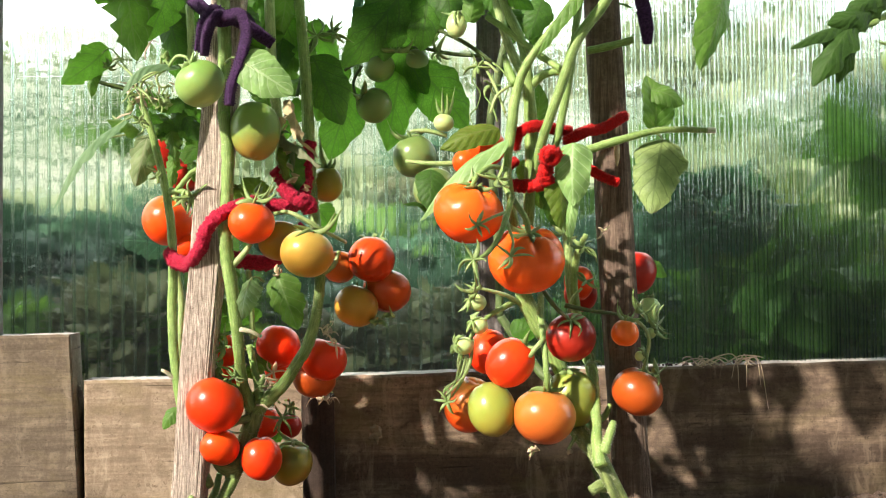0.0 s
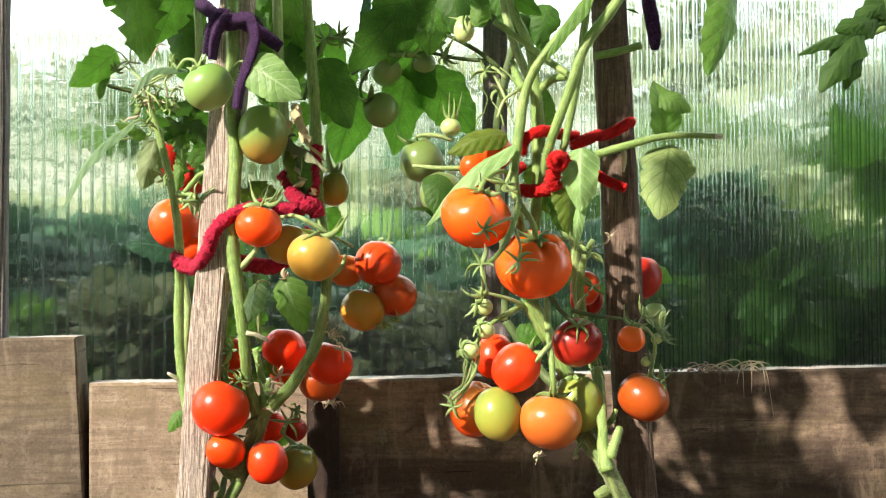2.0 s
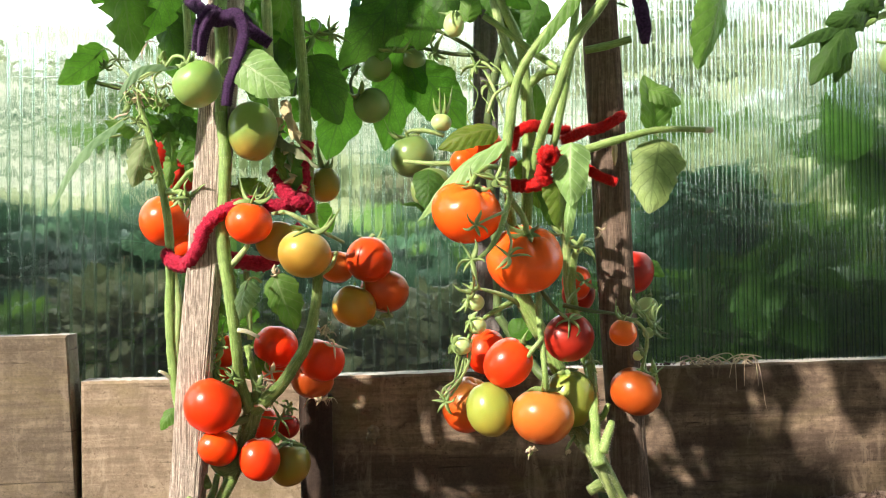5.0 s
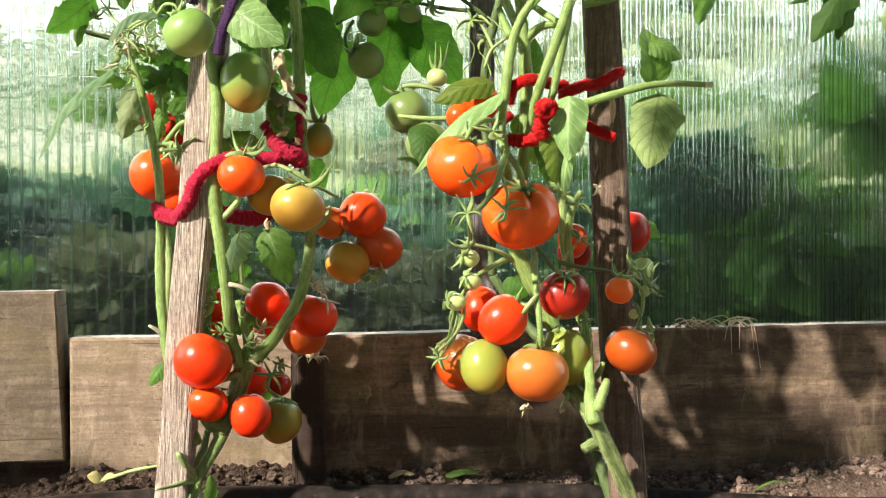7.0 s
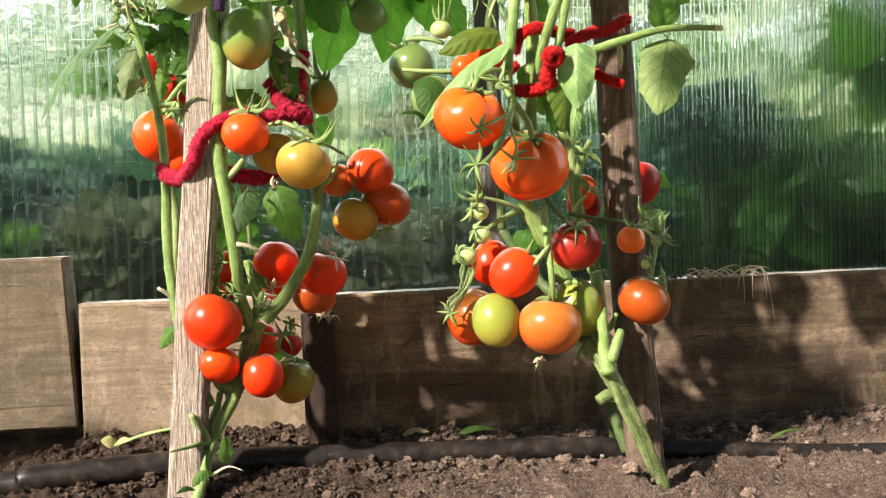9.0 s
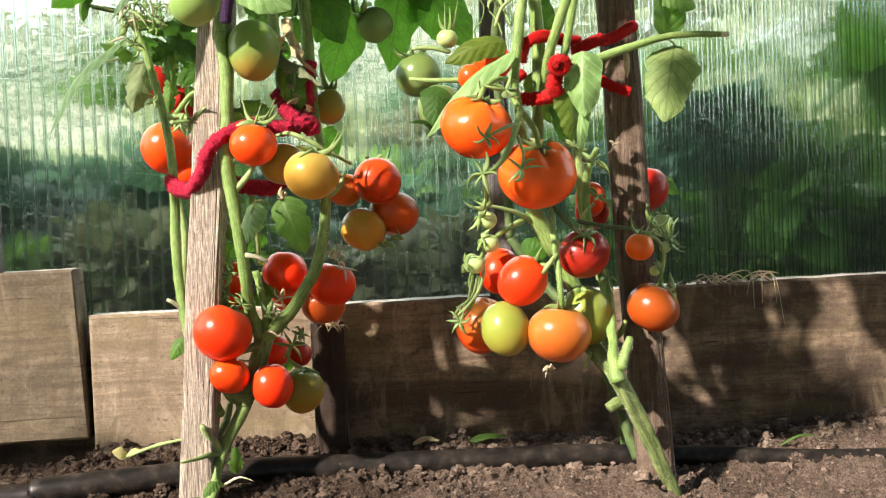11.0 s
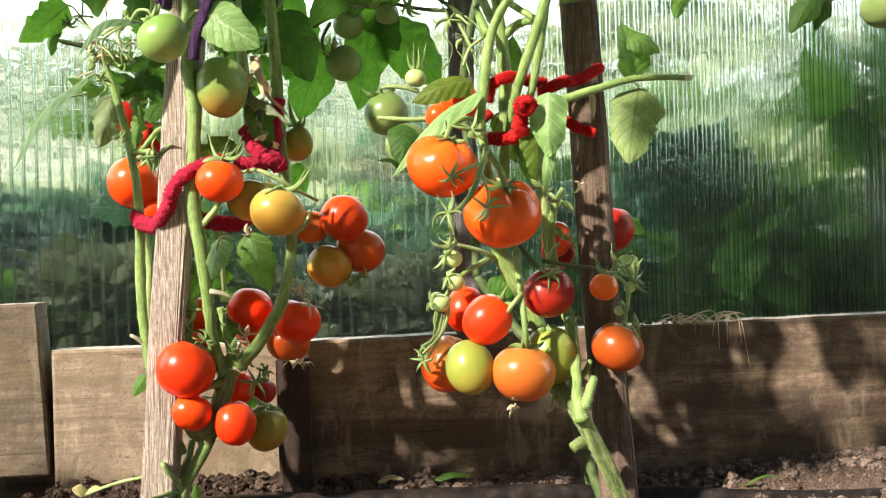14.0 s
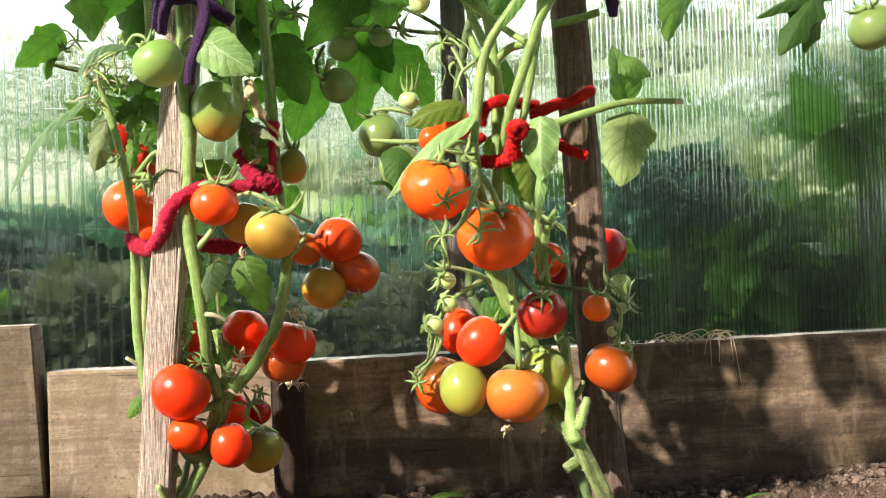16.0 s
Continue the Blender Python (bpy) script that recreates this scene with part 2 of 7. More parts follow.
LEAF = {
    "mid": foliage("leaf_green", (0.085, 0.19, 0.035), (0.22, 0.46, 0.05), 0.34, (0.2, 0.33, 0.1)),
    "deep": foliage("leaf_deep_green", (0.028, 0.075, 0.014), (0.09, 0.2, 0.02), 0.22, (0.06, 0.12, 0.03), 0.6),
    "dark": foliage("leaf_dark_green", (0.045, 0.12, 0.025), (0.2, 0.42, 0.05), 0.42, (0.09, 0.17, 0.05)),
    "thin": foliage("leaf_translucent_green", (0.055, 0.15, 0.022), (0.2, 0.47, 0.045), 0.58, (0.14, 0.28, 0.07)),
    "pale": foliage("leaf_pale_green", (0.2, 0.37, 0.125), (0.3, 0.5, 0.12), 0.25, (0.37, 0.53, 0.25), 0.4),
    "grey": foliage("leaf_wilted_grey_green", (0.15, 0.22, 0.1), (0.2, 0.3, 0.08), 0.3, (0.3, 0.35, 0.19), 0.6),
    "bluish": foliage("leaf_blue_grey_green", (0.15, 0.27, 0.145), (0.2, 0.36, 0.13), 0.3, (0.24, 0.38, 0.2), 0.5),
    "yellow": foliage("leaf_yellowed", (0.58, 0.55, 0.24), (0.5, 0.5, 0.15), 0.3, (0.65, 0.6, 0.35), 0.6),
    "veined": foliage("leaf_pale_with_dark_veins", (0.24, 0.35, 0.135), (0.29, 0.43, 0.095), 0.3, (0.17, 0.25, 0.08), 0.45),
    "olive": foliage("leaf_olive_green", (0.1, 0.18, 0.022), (0.22, 0.36, 0.035), 0.35, (0.2, 0.26, 0.07)),
    "dry": foliage("leaf_dry_brown", (0.52, 0.44, 0.27), (0.42, 0.33, 0.16), 0.25, (0.6, 0.52, 0.34), 0.85),
    "garden": foliage("garden_leaf_green", (0.08, 0.2, 0.03), (0.16, 0.4, 0.04), 0.3, (0.15, 0.3, 0.07)),
    # far leaves: sunlight and glare put into a pale green
    "sunny": foliage("hedge_leaf_sunlit_pale", (0.48, 0.58, 0.4), (0.46, 0.6, 0.3), 0.3, (0.46, 0.58, 0.36)),
    "bush": foliage("garden_leaf_deep_green", (0.045, 0.17, 0.075), (0.07, 0.25, 0.08), 0.2, (0.09, 0.24, 0.1)),
    "dusty": foliage("garden_leaf_dusty_green", (0.17, 0.2, 0.115), (0.18, 0.24, 0.09), 0.25, (0.2, 0.24, 0.14)),
    "teal": foliage("garden_leaf_blue_green", (0.05, 0.14, 0.08), (0.09, 0.23, 0.11), 0.2, (0.14, 0.34, 0.18)),
}


def stalk(name, colour, light, rough=0.5):
    """Green stem: streaks run along it (u round the tube, v in metres along it), with knots of darker green."""
    m, t, b = shader(name)
    v = coords(t)
    n = noise_tex(t, v, 70, 4, 0.65)
    fine = noise_tex(t, v, 800, 3, 0.6)
    streak = noise_tex(t, coords(t, (9, 30, 1), "UV"), 1.0, 4, 0.65, 0.4)
    thin = noise_tex(t, coords(t, (26, 90, 1), "UV"), 1.0, 3, 0.6)
    col = mix(t, ramp(t, mix(t, 0.6, n, streak), [(0.34, (0, 0, 0)), (0.64, (1, 1, 1))]), colour, light)
    col = mix(t, 0.5, col, ramp(t, thin, [(0.34, (0.5, 0.52, 0.42)), (0.5, (1, 1, 1)), (0.66, (1.35, 1.3, 1.3))]), "MULTIPLY")
    col = mix(t, 0.5, col, ramp(t, fine, [(0.3, (0.6, 0.6, 0.55)), (0.7, (1.3, 1.3, 1.25))]), "MULTIPLY")
    t.links.new(col, b.inputs["Base Color"])
    b.inputs["Roughness"].default_value = rough
    b.inputs["Specular IOR Level"].default_value = 0.35
    b.inputs["Subsurface Weight"].default_value = 0.1
    b.inputs["Subsurface Radius"].default_value = (0.5, 1.0, 0.2)
    b.inputs["Subsurface Scale"].default_value = 0.003
    bump(t, mix(t, 0.5, mix(t, 0.5, fine, noise_tex(t, v, 260, 3, 0.6)), mix(t, 0.5, streak, thin)), 0.55, 0.0025, b)
    return m


STEM = stalk("stem_green", (0.105, 0.205, 0.042), (0.31, 0.45, 0.145))
STEM_BASE = stalk("old_stem_green", (0.055, 0.105, 0.026), (0.32, 0.41, 0.15), 0.65)
STEM_THIN = stalk("stalk_green", (0.17, 0.28, 0.08), (0.43, 0.55, 0.24))
CALYX = stalk("calyx_green", (0.11, 0.2, 0.055), (0.34, 0.45, 0.17))
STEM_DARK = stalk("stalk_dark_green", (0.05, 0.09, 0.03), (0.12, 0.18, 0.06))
DRY = stalk("dried_flower", (0.48, 0.38, 0.25), (0.74, 0.65, 0.49), 0.9)
HAIR = stalk("pale_hairs", (0.5, 0.55, 0.4), (0.75, 0.78, 0.65), 0.6)
CUT = stalk("cut_stem_end", (0.55, 0.55, 0.36), (0.7, 0.68, 0.5), 0.7)


def fibre(name, colour, light):
    m, t, b = shader(name)
    v = coords(t)
    n = noise_tex(t, v, 420, 4, 0.7)
    col = mix(t, ramp(t, n, [(0.3, (0, 0, 0)), (0.75, (1, 1, 1))]), colour, light)
    t.links.new(col, b.inputs["Base Color"])
    b.inputs["Roughness"].default_value = 0.95
    b.inputs["Sheen Weight"].default_value = 0.08
    b.inputs["Specular IOR Level"].default_value = 0.1
    bump(t, n, 1.0, 0.003, b)
    return m


YARN_CRIMSON = fibre("crimson_yarn", (0.2, 0.005, 0.02), (0.9, 0.04, 0.11))
YARN_RED = fibre("bright_red_yarn", (0.4, 0.005, 0.006), (0.85, 0.02, 0.016))
YARN_PURPLE = fibre("purple_velvet_cord", (0.009, 0.004, 0.016), (0.12, 0.055, 0.165))

def shade_damp_soil(t, v):
    """Shade and damp put into the soil colour, uneven-rimmed round the plants; dry beyond."""
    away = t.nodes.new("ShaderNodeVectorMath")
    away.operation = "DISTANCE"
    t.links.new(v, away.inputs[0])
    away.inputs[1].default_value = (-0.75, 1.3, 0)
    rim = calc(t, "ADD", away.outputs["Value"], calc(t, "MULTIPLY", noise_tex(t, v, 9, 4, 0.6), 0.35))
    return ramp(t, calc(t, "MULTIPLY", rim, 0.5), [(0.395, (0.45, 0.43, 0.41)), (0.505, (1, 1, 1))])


# soil inside, grass outside, by place
SOIL, t, b = shader("soil_and_grass")
v = coords(t)
big, small, grit = noise_tex(t, v, 14, 5, 0.6), noise_tex(t, v, 120, 5, 0.65), noise_tex(t, v, 480, 4, 0.7)
soil = ramp(t, mix(t, 0.5, big, small), [(0.34, (0.11, 0.08, 0.06)), (0.5, (0.265, 0.2, 0.156)), (0.64, (0.42, 0.335, 0.272))])
soil = mix(t, 0.8, soil, ramp(t, grit, [(0.32, (0.4, 0.38, 0.36)), (0.68, (1.6, 1.55, 1.5))]), "MULTIPLY")
sep = t.nodes.new("ShaderNodeSeparateXYZ")
t.links.new(v, sep.inputs[0])
darkening = shade_damp_soil(t, v)
soil = mix(t, 1.0, soil, darkening, "MULTIPLY")
# lawn tones whitened: the glare of overexposed grass is in the colour
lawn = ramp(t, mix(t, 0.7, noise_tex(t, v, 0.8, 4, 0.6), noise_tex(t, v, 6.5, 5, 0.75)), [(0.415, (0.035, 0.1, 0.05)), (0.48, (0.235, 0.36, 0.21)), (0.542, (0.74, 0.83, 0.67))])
outside = calc(t, "MAXIMUM", calc(t, "GREATER_THAN", calc(t, "ADD", sep.outputs[1], noise_tex(t, v, 2.0, 3)), 3.7), calc(t, "LESS_THAN", sep.outputs[1], -1.6))
outside = calc(t, "MAXIMUM", outside, calc(t, "GREATER_THAN", calc(t, "ABSOLUTE", sep.outputs[0]), 3.4))
t.links.new(mix(t, outside, soil, lawn), b.inputs["Base Color"])
b.inputs["Roughness"].default_value = 0.95
b.inputs["Specular IOR Level"].default_value = 0.15
bump(t, mix(t, 0.7, small, grit), 1.0, 0.02, b)

CLOD, t, b = shader("soil_clod")
v = coords(t)
small, grit = noise_tex(t, v, 160, 5, 0.65), noise_tex(t, v, 900, 3, 0.6)
isl = t.nodes.new("ShaderNodeNewGeometry").outputs["Random Per Island"]
darkening = shade_damp_soil(t, v)
c = mix(t, 1.0, mix(t, isl, (0.085, 0.063, 0.048), (0.33, 0.26, 0.21)), darkening, "MULTIPLY")
t.links.new(mix(t, 0.6, c, ramp(t, mix(t, 0.5, small, grit), [(0.34, (0.3, 0.3, 0.3)), (0.66, (1.6, 1.55, 1.5))]), "MULTIPLY"), b.inputs["Base Color"])
b.inputs["Roughness"].default_value = 0.95
b.inputs["Specular IOR Level"].default_value = 0.15
bump(t, mix(t, 0.5, small, grit), 1.0, 0.003, b)

HOSE, t, b = shader("black_pipe_plastic")
v = coords(t)
dust = noise_tex(t, v, 60, 5, 0.65)
t.links.new(ramp(t, dust, [(0.42, (0.011, 0.0095, 0.0085)), (0.58, (0.03, 0.025, 0.021)), (0.78, (0.1, 0.08, 0.065))]), b.inputs["Base Color"])
b.inputs["Roughness"].default_value = 0.38
b.inputs["Specular IOR Level"].default_value = 0.4
bump(t, noise_tex(t, v, 350, 3), 0.25, 0.0006, b)

# ribbed polycarbonate: sheet and webs
SHEET = bpy.data.materials.new("polycarbonate_sheet")
SHEET.use_nodes = True
t = SHEET.node_tree
t.nodes.remove(t.nodes["Principled BSDF"])
v = coords(t)
# each cell of the sheet smears what lies behind it sideways and lifts or drops it a little
fine = noise_tex(t, coords(t, (460, 1, 5)), 1.0, 2, 0.6)
wave = noise_tex(t, coords(t, (120, 1, 30)), 1.0, 2, 0.5)
place = t.nodes.new("ShaderNodeSeparateXYZ")
t.links.new(coords(t), place.inputs[0])
cell = t.nodes.new("ShaderNodeTexWhiteNoise")
cell.noise_dimensions = "2D"
spot = t.nodes.new("ShaderNodeCombineXYZ")
t.links.new(calc(t, "FLOOR", calc(t, "MULTIPLY", place.outputs[0], 121.0)), spot.inputs[0])
t.links.new(calc(t, "FLOOR", calc(t, "MULTIPLY", place.outputs[2], 31.0)), spot.inputs[1])
t.links.new(spot.outputs[0], cell.inputs["Vector"])
tilt = calc(t, "MULTIPLY", calc(t, "MULTIPLY", calc(t, "SUBTRACT", cell.outputs["Value"], 0.5), 0.07), place.outputs[2])
wob = calc(t, "ADD", calc(t, "MULTIPLY", fine, 0.00055), calc(t, "ADD", calc(t, "MULTIPLY", wave, 0.0009), tilt))
bp = t.nodes.new("ShaderNodeBump")
bp.inputs["Strength"].default_value, bp.inputs["Distance"].default_value = 1.0, 1.0
t.links.new(wob, bp.inputs["Height"])
rf = t.nodes.new("ShaderNodeBsdfRefraction")
rf.inputs["Color"].default_value = (0.95, 0.98, 0.96, 1)
rf.inputs["Roughness"].default_value, rf.inputs["IOR"].default_value = 0.0, 1.12
t.links.new(bp.outputs[0], rf.inputs["Normal"])
df = t.nodes.new("ShaderNodeBsdfTranslucent")
df.inputs["Color"].default_value = (0.82, 0.86, 0.74, 1)
gl = t.nodes.new("ShaderNodeBsdfGlossy")
gl.inputs["Roughness"].default_value = 0.18
m1, m2 = t.nodes.new("ShaderNodeMixShader"), t.nodes.new("ShaderNodeMixShader")
m1.inputs[0].default_value, m2.inputs[0].default_value = 0.014, 0.006
m0, clear = t.nodes.new("ShaderNodeMixShader"), t.nodes.new("ShaderNodeBsdfTransparent")
clear.inputs[0].default_value = (0.95, 0.98, 0.96, 1)
m0.inputs[0].default_value = 0.16
t.links.new(rf.outputs[0], m0.inputs[1]), t.links.new(clear.outputs[0], m0.inputs[2])
t.links.new(m0.outputs[0], m1.inputs[1]), t.links.new(df.outputs[0], m1.inputs[2])
t.links.new(m1.outputs[0], m2.inputs[1]), t.links.new(gl.outputs[0], m2.inputs[2])
t.links.new(m2.outputs[0], t.nodes["Material Output"].inputs[0])

WEB = bpy.data.materials.new("polycarbonate_web")
WEB.use_nodes = True
t = WEB.node_tree
t.nodes.remove(t.nodes["Principled BSDF"])
rf = t.nodes.new("ShaderNodeBsdfRefraction")
rf.inputs["Color"].default_value = (0.95, 1.0, 0.97, 1)
rf.inputs["Roughness"].default_value, rf.inputs["IOR"].default_value = 0.03, 1.135
bp = t.nodes.new("ShaderNodeBump")
bp.inputs["Strength"].default_value, bp.inputs["Distance"].default_value = 1.0, 0.01
t.links.new(noise_tex(t, coords(t, (60, 60, 60), "Generated"), 1.0, 2, 0.6), bp.inputs["Height"])
t.links.new(bp.outputs[0], rf.inputs["Normal"])
df = t.nodes.new("ShaderNodeBsdfTranslucent")
df.inputs["Color"].default_value = (0.8, 0.9, 0.85, 1)
clear = t.nodes.new("ShaderNodeBsdfTransparent")
clear.inputs[0].default_value = (0.84, 0.9, 0.87, 1)
m0, m1 = t.nodes.new("ShaderNodeMixShader"), t.nodes.new("ShaderNodeMixShader")
m0.inputs[0].default_value, m1.inputs[0].default_value = 0.6, 0.01
t.links.new(rf.outputs[0], m0.inputs[1]), t.links.new(clear.outputs[0], m0.inputs[2])
t.links.new(m0.outputs[0], m1.inputs[1]), t.links.new(df.outputs[0], m1.inputs[2])
t.links.new(m1.outputs[0], t.nodes["Material Output"].inputs[0])

GLOW = bpy.data.materials.new("bright_cloud")
GLOW.use_nodes = True
t = GLOW.node_tree
t.nodes.remove(t.nodes["Principled BSDF"])
em = t.nodes.new("ShaderNodeEmission")
t.links.new(ramp(t, noise_tex(t, coords(t), 0.05, 4), [(0.3, (0.82, 0.9, 1.0)), (0.6, (0.97, 1, 1))]), em.inputs[0])
em.inputs[1].default_value = 3.2
t.links.new(em.outputs[0], t.nodes["Material Output"].inputs[0])


# ---- builders ----
PLACE = {}


def vec(p):
    return Vector(p)


def settle(ob, parent, m=None):
    """Parents ob and puts it at the world pose m."""
    m = m or Matrix.Identity(4)
    PLACE[ob] = m
    if parent:
        ob.parent = parent
        ob.matrix_basis = PLACE[parent].inverted() @ m
    else:
        ob.matrix_basis = m
    return ob


def solid(name, verts, faces, material, parent=None, label="", m=None, smooth=True, uvs=None):
    me = bpy.data.meshes.new(name)
    me.from_pydata([tuple(v) for v in verts], [], faces)
    me.polygons.foreach_set("use_smooth", [smooth] * len(me.polygons))
    if uvs is not None:
        layer = me.uv_layers.new(name="uv")
        idx = np.empty(len(me.loops), dtype=np.int32)
        me.loops.foreach_get("vertex_index", idx)
        layer.data.foreach_set("uv", np.asarray(uvs, dtype=np.float32)[idx].ravel())
    me.materials.append(material)
    ob = new(name, me)
    if label:
        ob["label"] = label
    return settle(ob, parent, m)


def plant(name, base, label, category="plant"):
    ob = new(name)
    tagged(ob, label, category)
    return settle(ob, None, Matrix.Translation(base))


def spline(points, step):
    """Catmull-Rom through the points; returns points and their share of the way."""
    p = [np.array(q, float) for q in points]
    p = [2 * p[0] - p[1]] + p + [2 * p[-1] - p[-2]]
    out, share = [], []
    for i in range(1, len(p) - 2):
        n = max(2, int(np.linalg.norm(p[i + 1] - p[i]) / step))
        for k in range(n + (i == len(p) - 3)):
            u = k / n
            a, b0, c0, d = p[i - 1], p[i], p[i + 1], p[i + 2]
            out.append(0.5 * (2 * b0 + (c0 - a) * u + (2 * a - 5 * b0 + 4 * c0 - d) * u * u + (3 * b0 - a - 3 * c0 + d) * u ** 3))
            share.append((i - 1 + u) / (len(p) - 3))
    return out, share


def tube_shape(points, radii, sides=8, step=0.006, rough=0.0, freq=120.0, squash=1.0, ridge=0.0):
    pts, share = spline(points, step)
    verts, faces = [], []
    up = Vector((0.3, 0.9, 0.2))
    for i, q in enumerate(pts):
        d = Vector(pts[min(i + 1, len(pts) - 1)] - pts[max(i - 1, 0)]).normalized()
        side = d.cross(up)
        if side.length < 1e-4:
            side = d.orthogonal()
        side.normalize()
        up = side.cross(d).normalized()
        x = share[i] * (len(radii) - 1)
        k = min(int(x), len(radii) - 2)
        r = radii[k] + (radii[k + 1] - radii[k]) * (x - k)
        for s in range(sides):
            a = 2 * math.pi * s / sides
            v = side * math.cos(a) + up * math.sin(a) * squash
            rr = r * (1 + ridge * math.cos(3 * a + 25 * i * step) + 0.6 * ridge * math.cos(5 * a + 1.7))
            if rough:
                rr *= 1 + rough * noise.noise((Vector(q) + v * r) * freq)
            verts.append(Vector(q) + v * rr)
    n = len(pts)
    for i in range(n - 1):
        for s in range(sides):
            a, b0 = i * sides + s, i * sides + (s + 1) % sides
            faces.append((a, b0, b0 + sides, a + sides))
    faces.append(tuple(range(sides))[::-1])
    faces.append(tuple(range((n - 1) * sides, n * sides)))
    return verts, faces


def tube_uv(points, sides, step):
    """u round the tube and back, v in metres along it, in the order of tube_shape's points."""
    pts, _ = spline(points, step)
    way, out = 0.0, []
    for i, q in enumerate(pts):
        way += float(np.linalg.norm(q - pts[i - 1])) if i else 0.0
        out += [(abs(2 * s / sides - 1), way) for s in range(sides)]
    return out


def join(shapes):
    verts, faces = [], []
    for v, f in shapes:
        o = len(verts)
        verts += list(v)
        faces += [tuple(i + o for i in q) for q in f]
    return verts, faces


def hairs(points, radii, rng, count, length=0.0022):
    """Short fine hairs that stand on a stem."""
    pts, share = spline(points, 0.003)
    verts, faces = [], []
    for _ in range(count):
        i = rng.randrange(len(pts) - 1)
        x = share[i] * (len(radii) - 1)
        k = min(int(x), len(radii) - 2)
        r = radii[k] + (radii[k + 1] - radii[k]) * (x - k)
        d = Vector(pts[i + 1] - pts[i]).normalized()
        out = Vector((rng.gauss(0, 1), rng.gauss(0, 1), rng.gauss(0, 1)))
        out = (out - d * out.dot(d)).normalized()
        w = d.cross(out) * 0.0002
        p, tip = Vector(pts[i]) + out * r * 0.9, Vector(pts[i]) + out * (r + length * rng.uniform(0.5, 1.1)) + d * rng.uniform(-0.0006, 0.0006)
        o = len(verts)
        verts += [p - w, p + w, p + d * 0.0003, tip]
        faces += [(o, o + 1, o + 3), (o + 1, o + 2, o + 3), (o + 2, o, o + 3)]
    return verts, faces


def stem(parent, points, radii, material=None, name="stem", sides=10, fuzz=0, label="", ridge=0.03):
    sides = max(sides, 12) if max(radii) > 0.005 else sides
    ob = solid(name, *tube_shape(points, radii, sides, 0.004, 0.12, 80, 1.0, ridge), material or STEM, parent, label, None, True, tube_uv(points, sides, 0.004))
    if fuzz:
        solid("hairs", *hairs(points, radii, random.Random(len(points) * 7 + fuzz), int(fuzz * 2.4), 0.0026), HAIR, ob, "fine pale hairs")
    return ob


def ball(r, squash, lobes, amp, dent, seed, nu=40, nv=26):
    """A tomato's body about the stalk's axis, z up."""
    rng = random.Random(seed)
    turn, pear = rng.uniform(0, 6.3), rng.uniform(-0.05, 0.06)
    verts, faces = [], []
    for j in range(nv + 1):
        th = math.pi * j / nv
        for i in range(nu):
            ph = 2 * math.pi * i / nu
            s = math.sin(th)
            groove = (0.5 + 0.5 * math.cos(lobes * ph + turn + 0.4 * math.sin(ph + turn))) ** 3 if lobes else 0
            rad = r * (1 - amp * groove * (0.03 + 0.97 * max(0, math.cos(th)) ** 1.5) + 0.018 * math.sin(2 * ph + turn * 2))
            rho = s * (1 + pear * math.cos(th))
            z = squash * math.cos(th) * rad
            z -= dent * r * math.exp(-(s / 0.34) ** 2) * (1 if th < 1.57 else -0.22)
            verts.append((rad * rho * math.cos(ph), rad * rho * math.sin(ph), z))
    for j in range(nv):
        for i in range(nu):
            a, b0 = j * nu + i, j * nu + (i + 1) % nu
            faces.append((a, a + nu, b0 + nu, b0))
    return verts, faces


def star(r, top, n, length, rng, curl=0.6, thick=0.0012):
    """The green calyx: narrow leaves that spread from the stalk and curl up."""
    shapes = []
    for k in range(n):
        a = 2 * math.pi * k / n + rng.uniform(-0.3, 0.3)
        l, c = length * rng.uniform(0.7, 1.15), curl * rng.uniform(-0.3, 1.7)
        sway, droop = rng.uniform(-0.7, 0.7), rng.uniform(-0.25, 0.5)
        pts = []
        for q in (0, 0.25, 0.5, 0.75, 1):
            aa = a + sway * q * q
            pts.append((l * q * math.cos(aa), l * q * math.sin(aa), top + 0.0015 + l * (0.16 * q + c * q * q * q - 0.25 * q * q - droop * q ** 2.5)))
        shapes.append(tube_shape(pts, [thick * 1.5, thick * 2.7, thick * 2.5, thick * 1.6, thick * 0.3], 6, 0.003, 0.15, 200, 0.45))
    return shapes


SEED = [0]


def tomato(parent, centre, r, colour, squash=0.92, axis=(0, -0.2, 1), calyx=5, lobes=0, amp=0.0, dent=0.16, curl=0.6, label="", stalk_to=None, long=0.85):
    SEED[0] += 1
    rng = random.Random(SEED[0])
    m = Matrix.Translation(centre) @ Vector(axis).to_track_quat("Z", "Y").to_matrix().to_4x4() @ Matrix.Rotation(rng.uniform(0, 6.28), 4, "Z")
    fruit = solid("tomato", *ball(r, squash, lobes or 5, amp or 0.02, dent, SEED[0]), SKIN[colour], parent, label, m)
    top = r * (squash - dent)
    if calyx:
        solid("calyx", *join(star(r, top, calyx, r * long, rng, curl, 0.0010 + r * 0.012)), CALYX, fruit, "green calyx", m)
    if stalk_to:
        a = m @ Vector((0, 0, top - 0.001))
        d = (m.to_3x3() @ Vector((0, 0, 1))) * r * 0.55
        e = Vector(stalk_to)
        mid = (a + d + e) / 2 + Vector((0, 0, 0.004))
        solid("pedicel", *tube_shape([a, a + d * 0.7, mid, e], [0.0018, 0.0017, 0.0021, 0.0020], 7, 0.004, 0.1, 200), STEM_THIN, fruit, "", None)
    return fruit


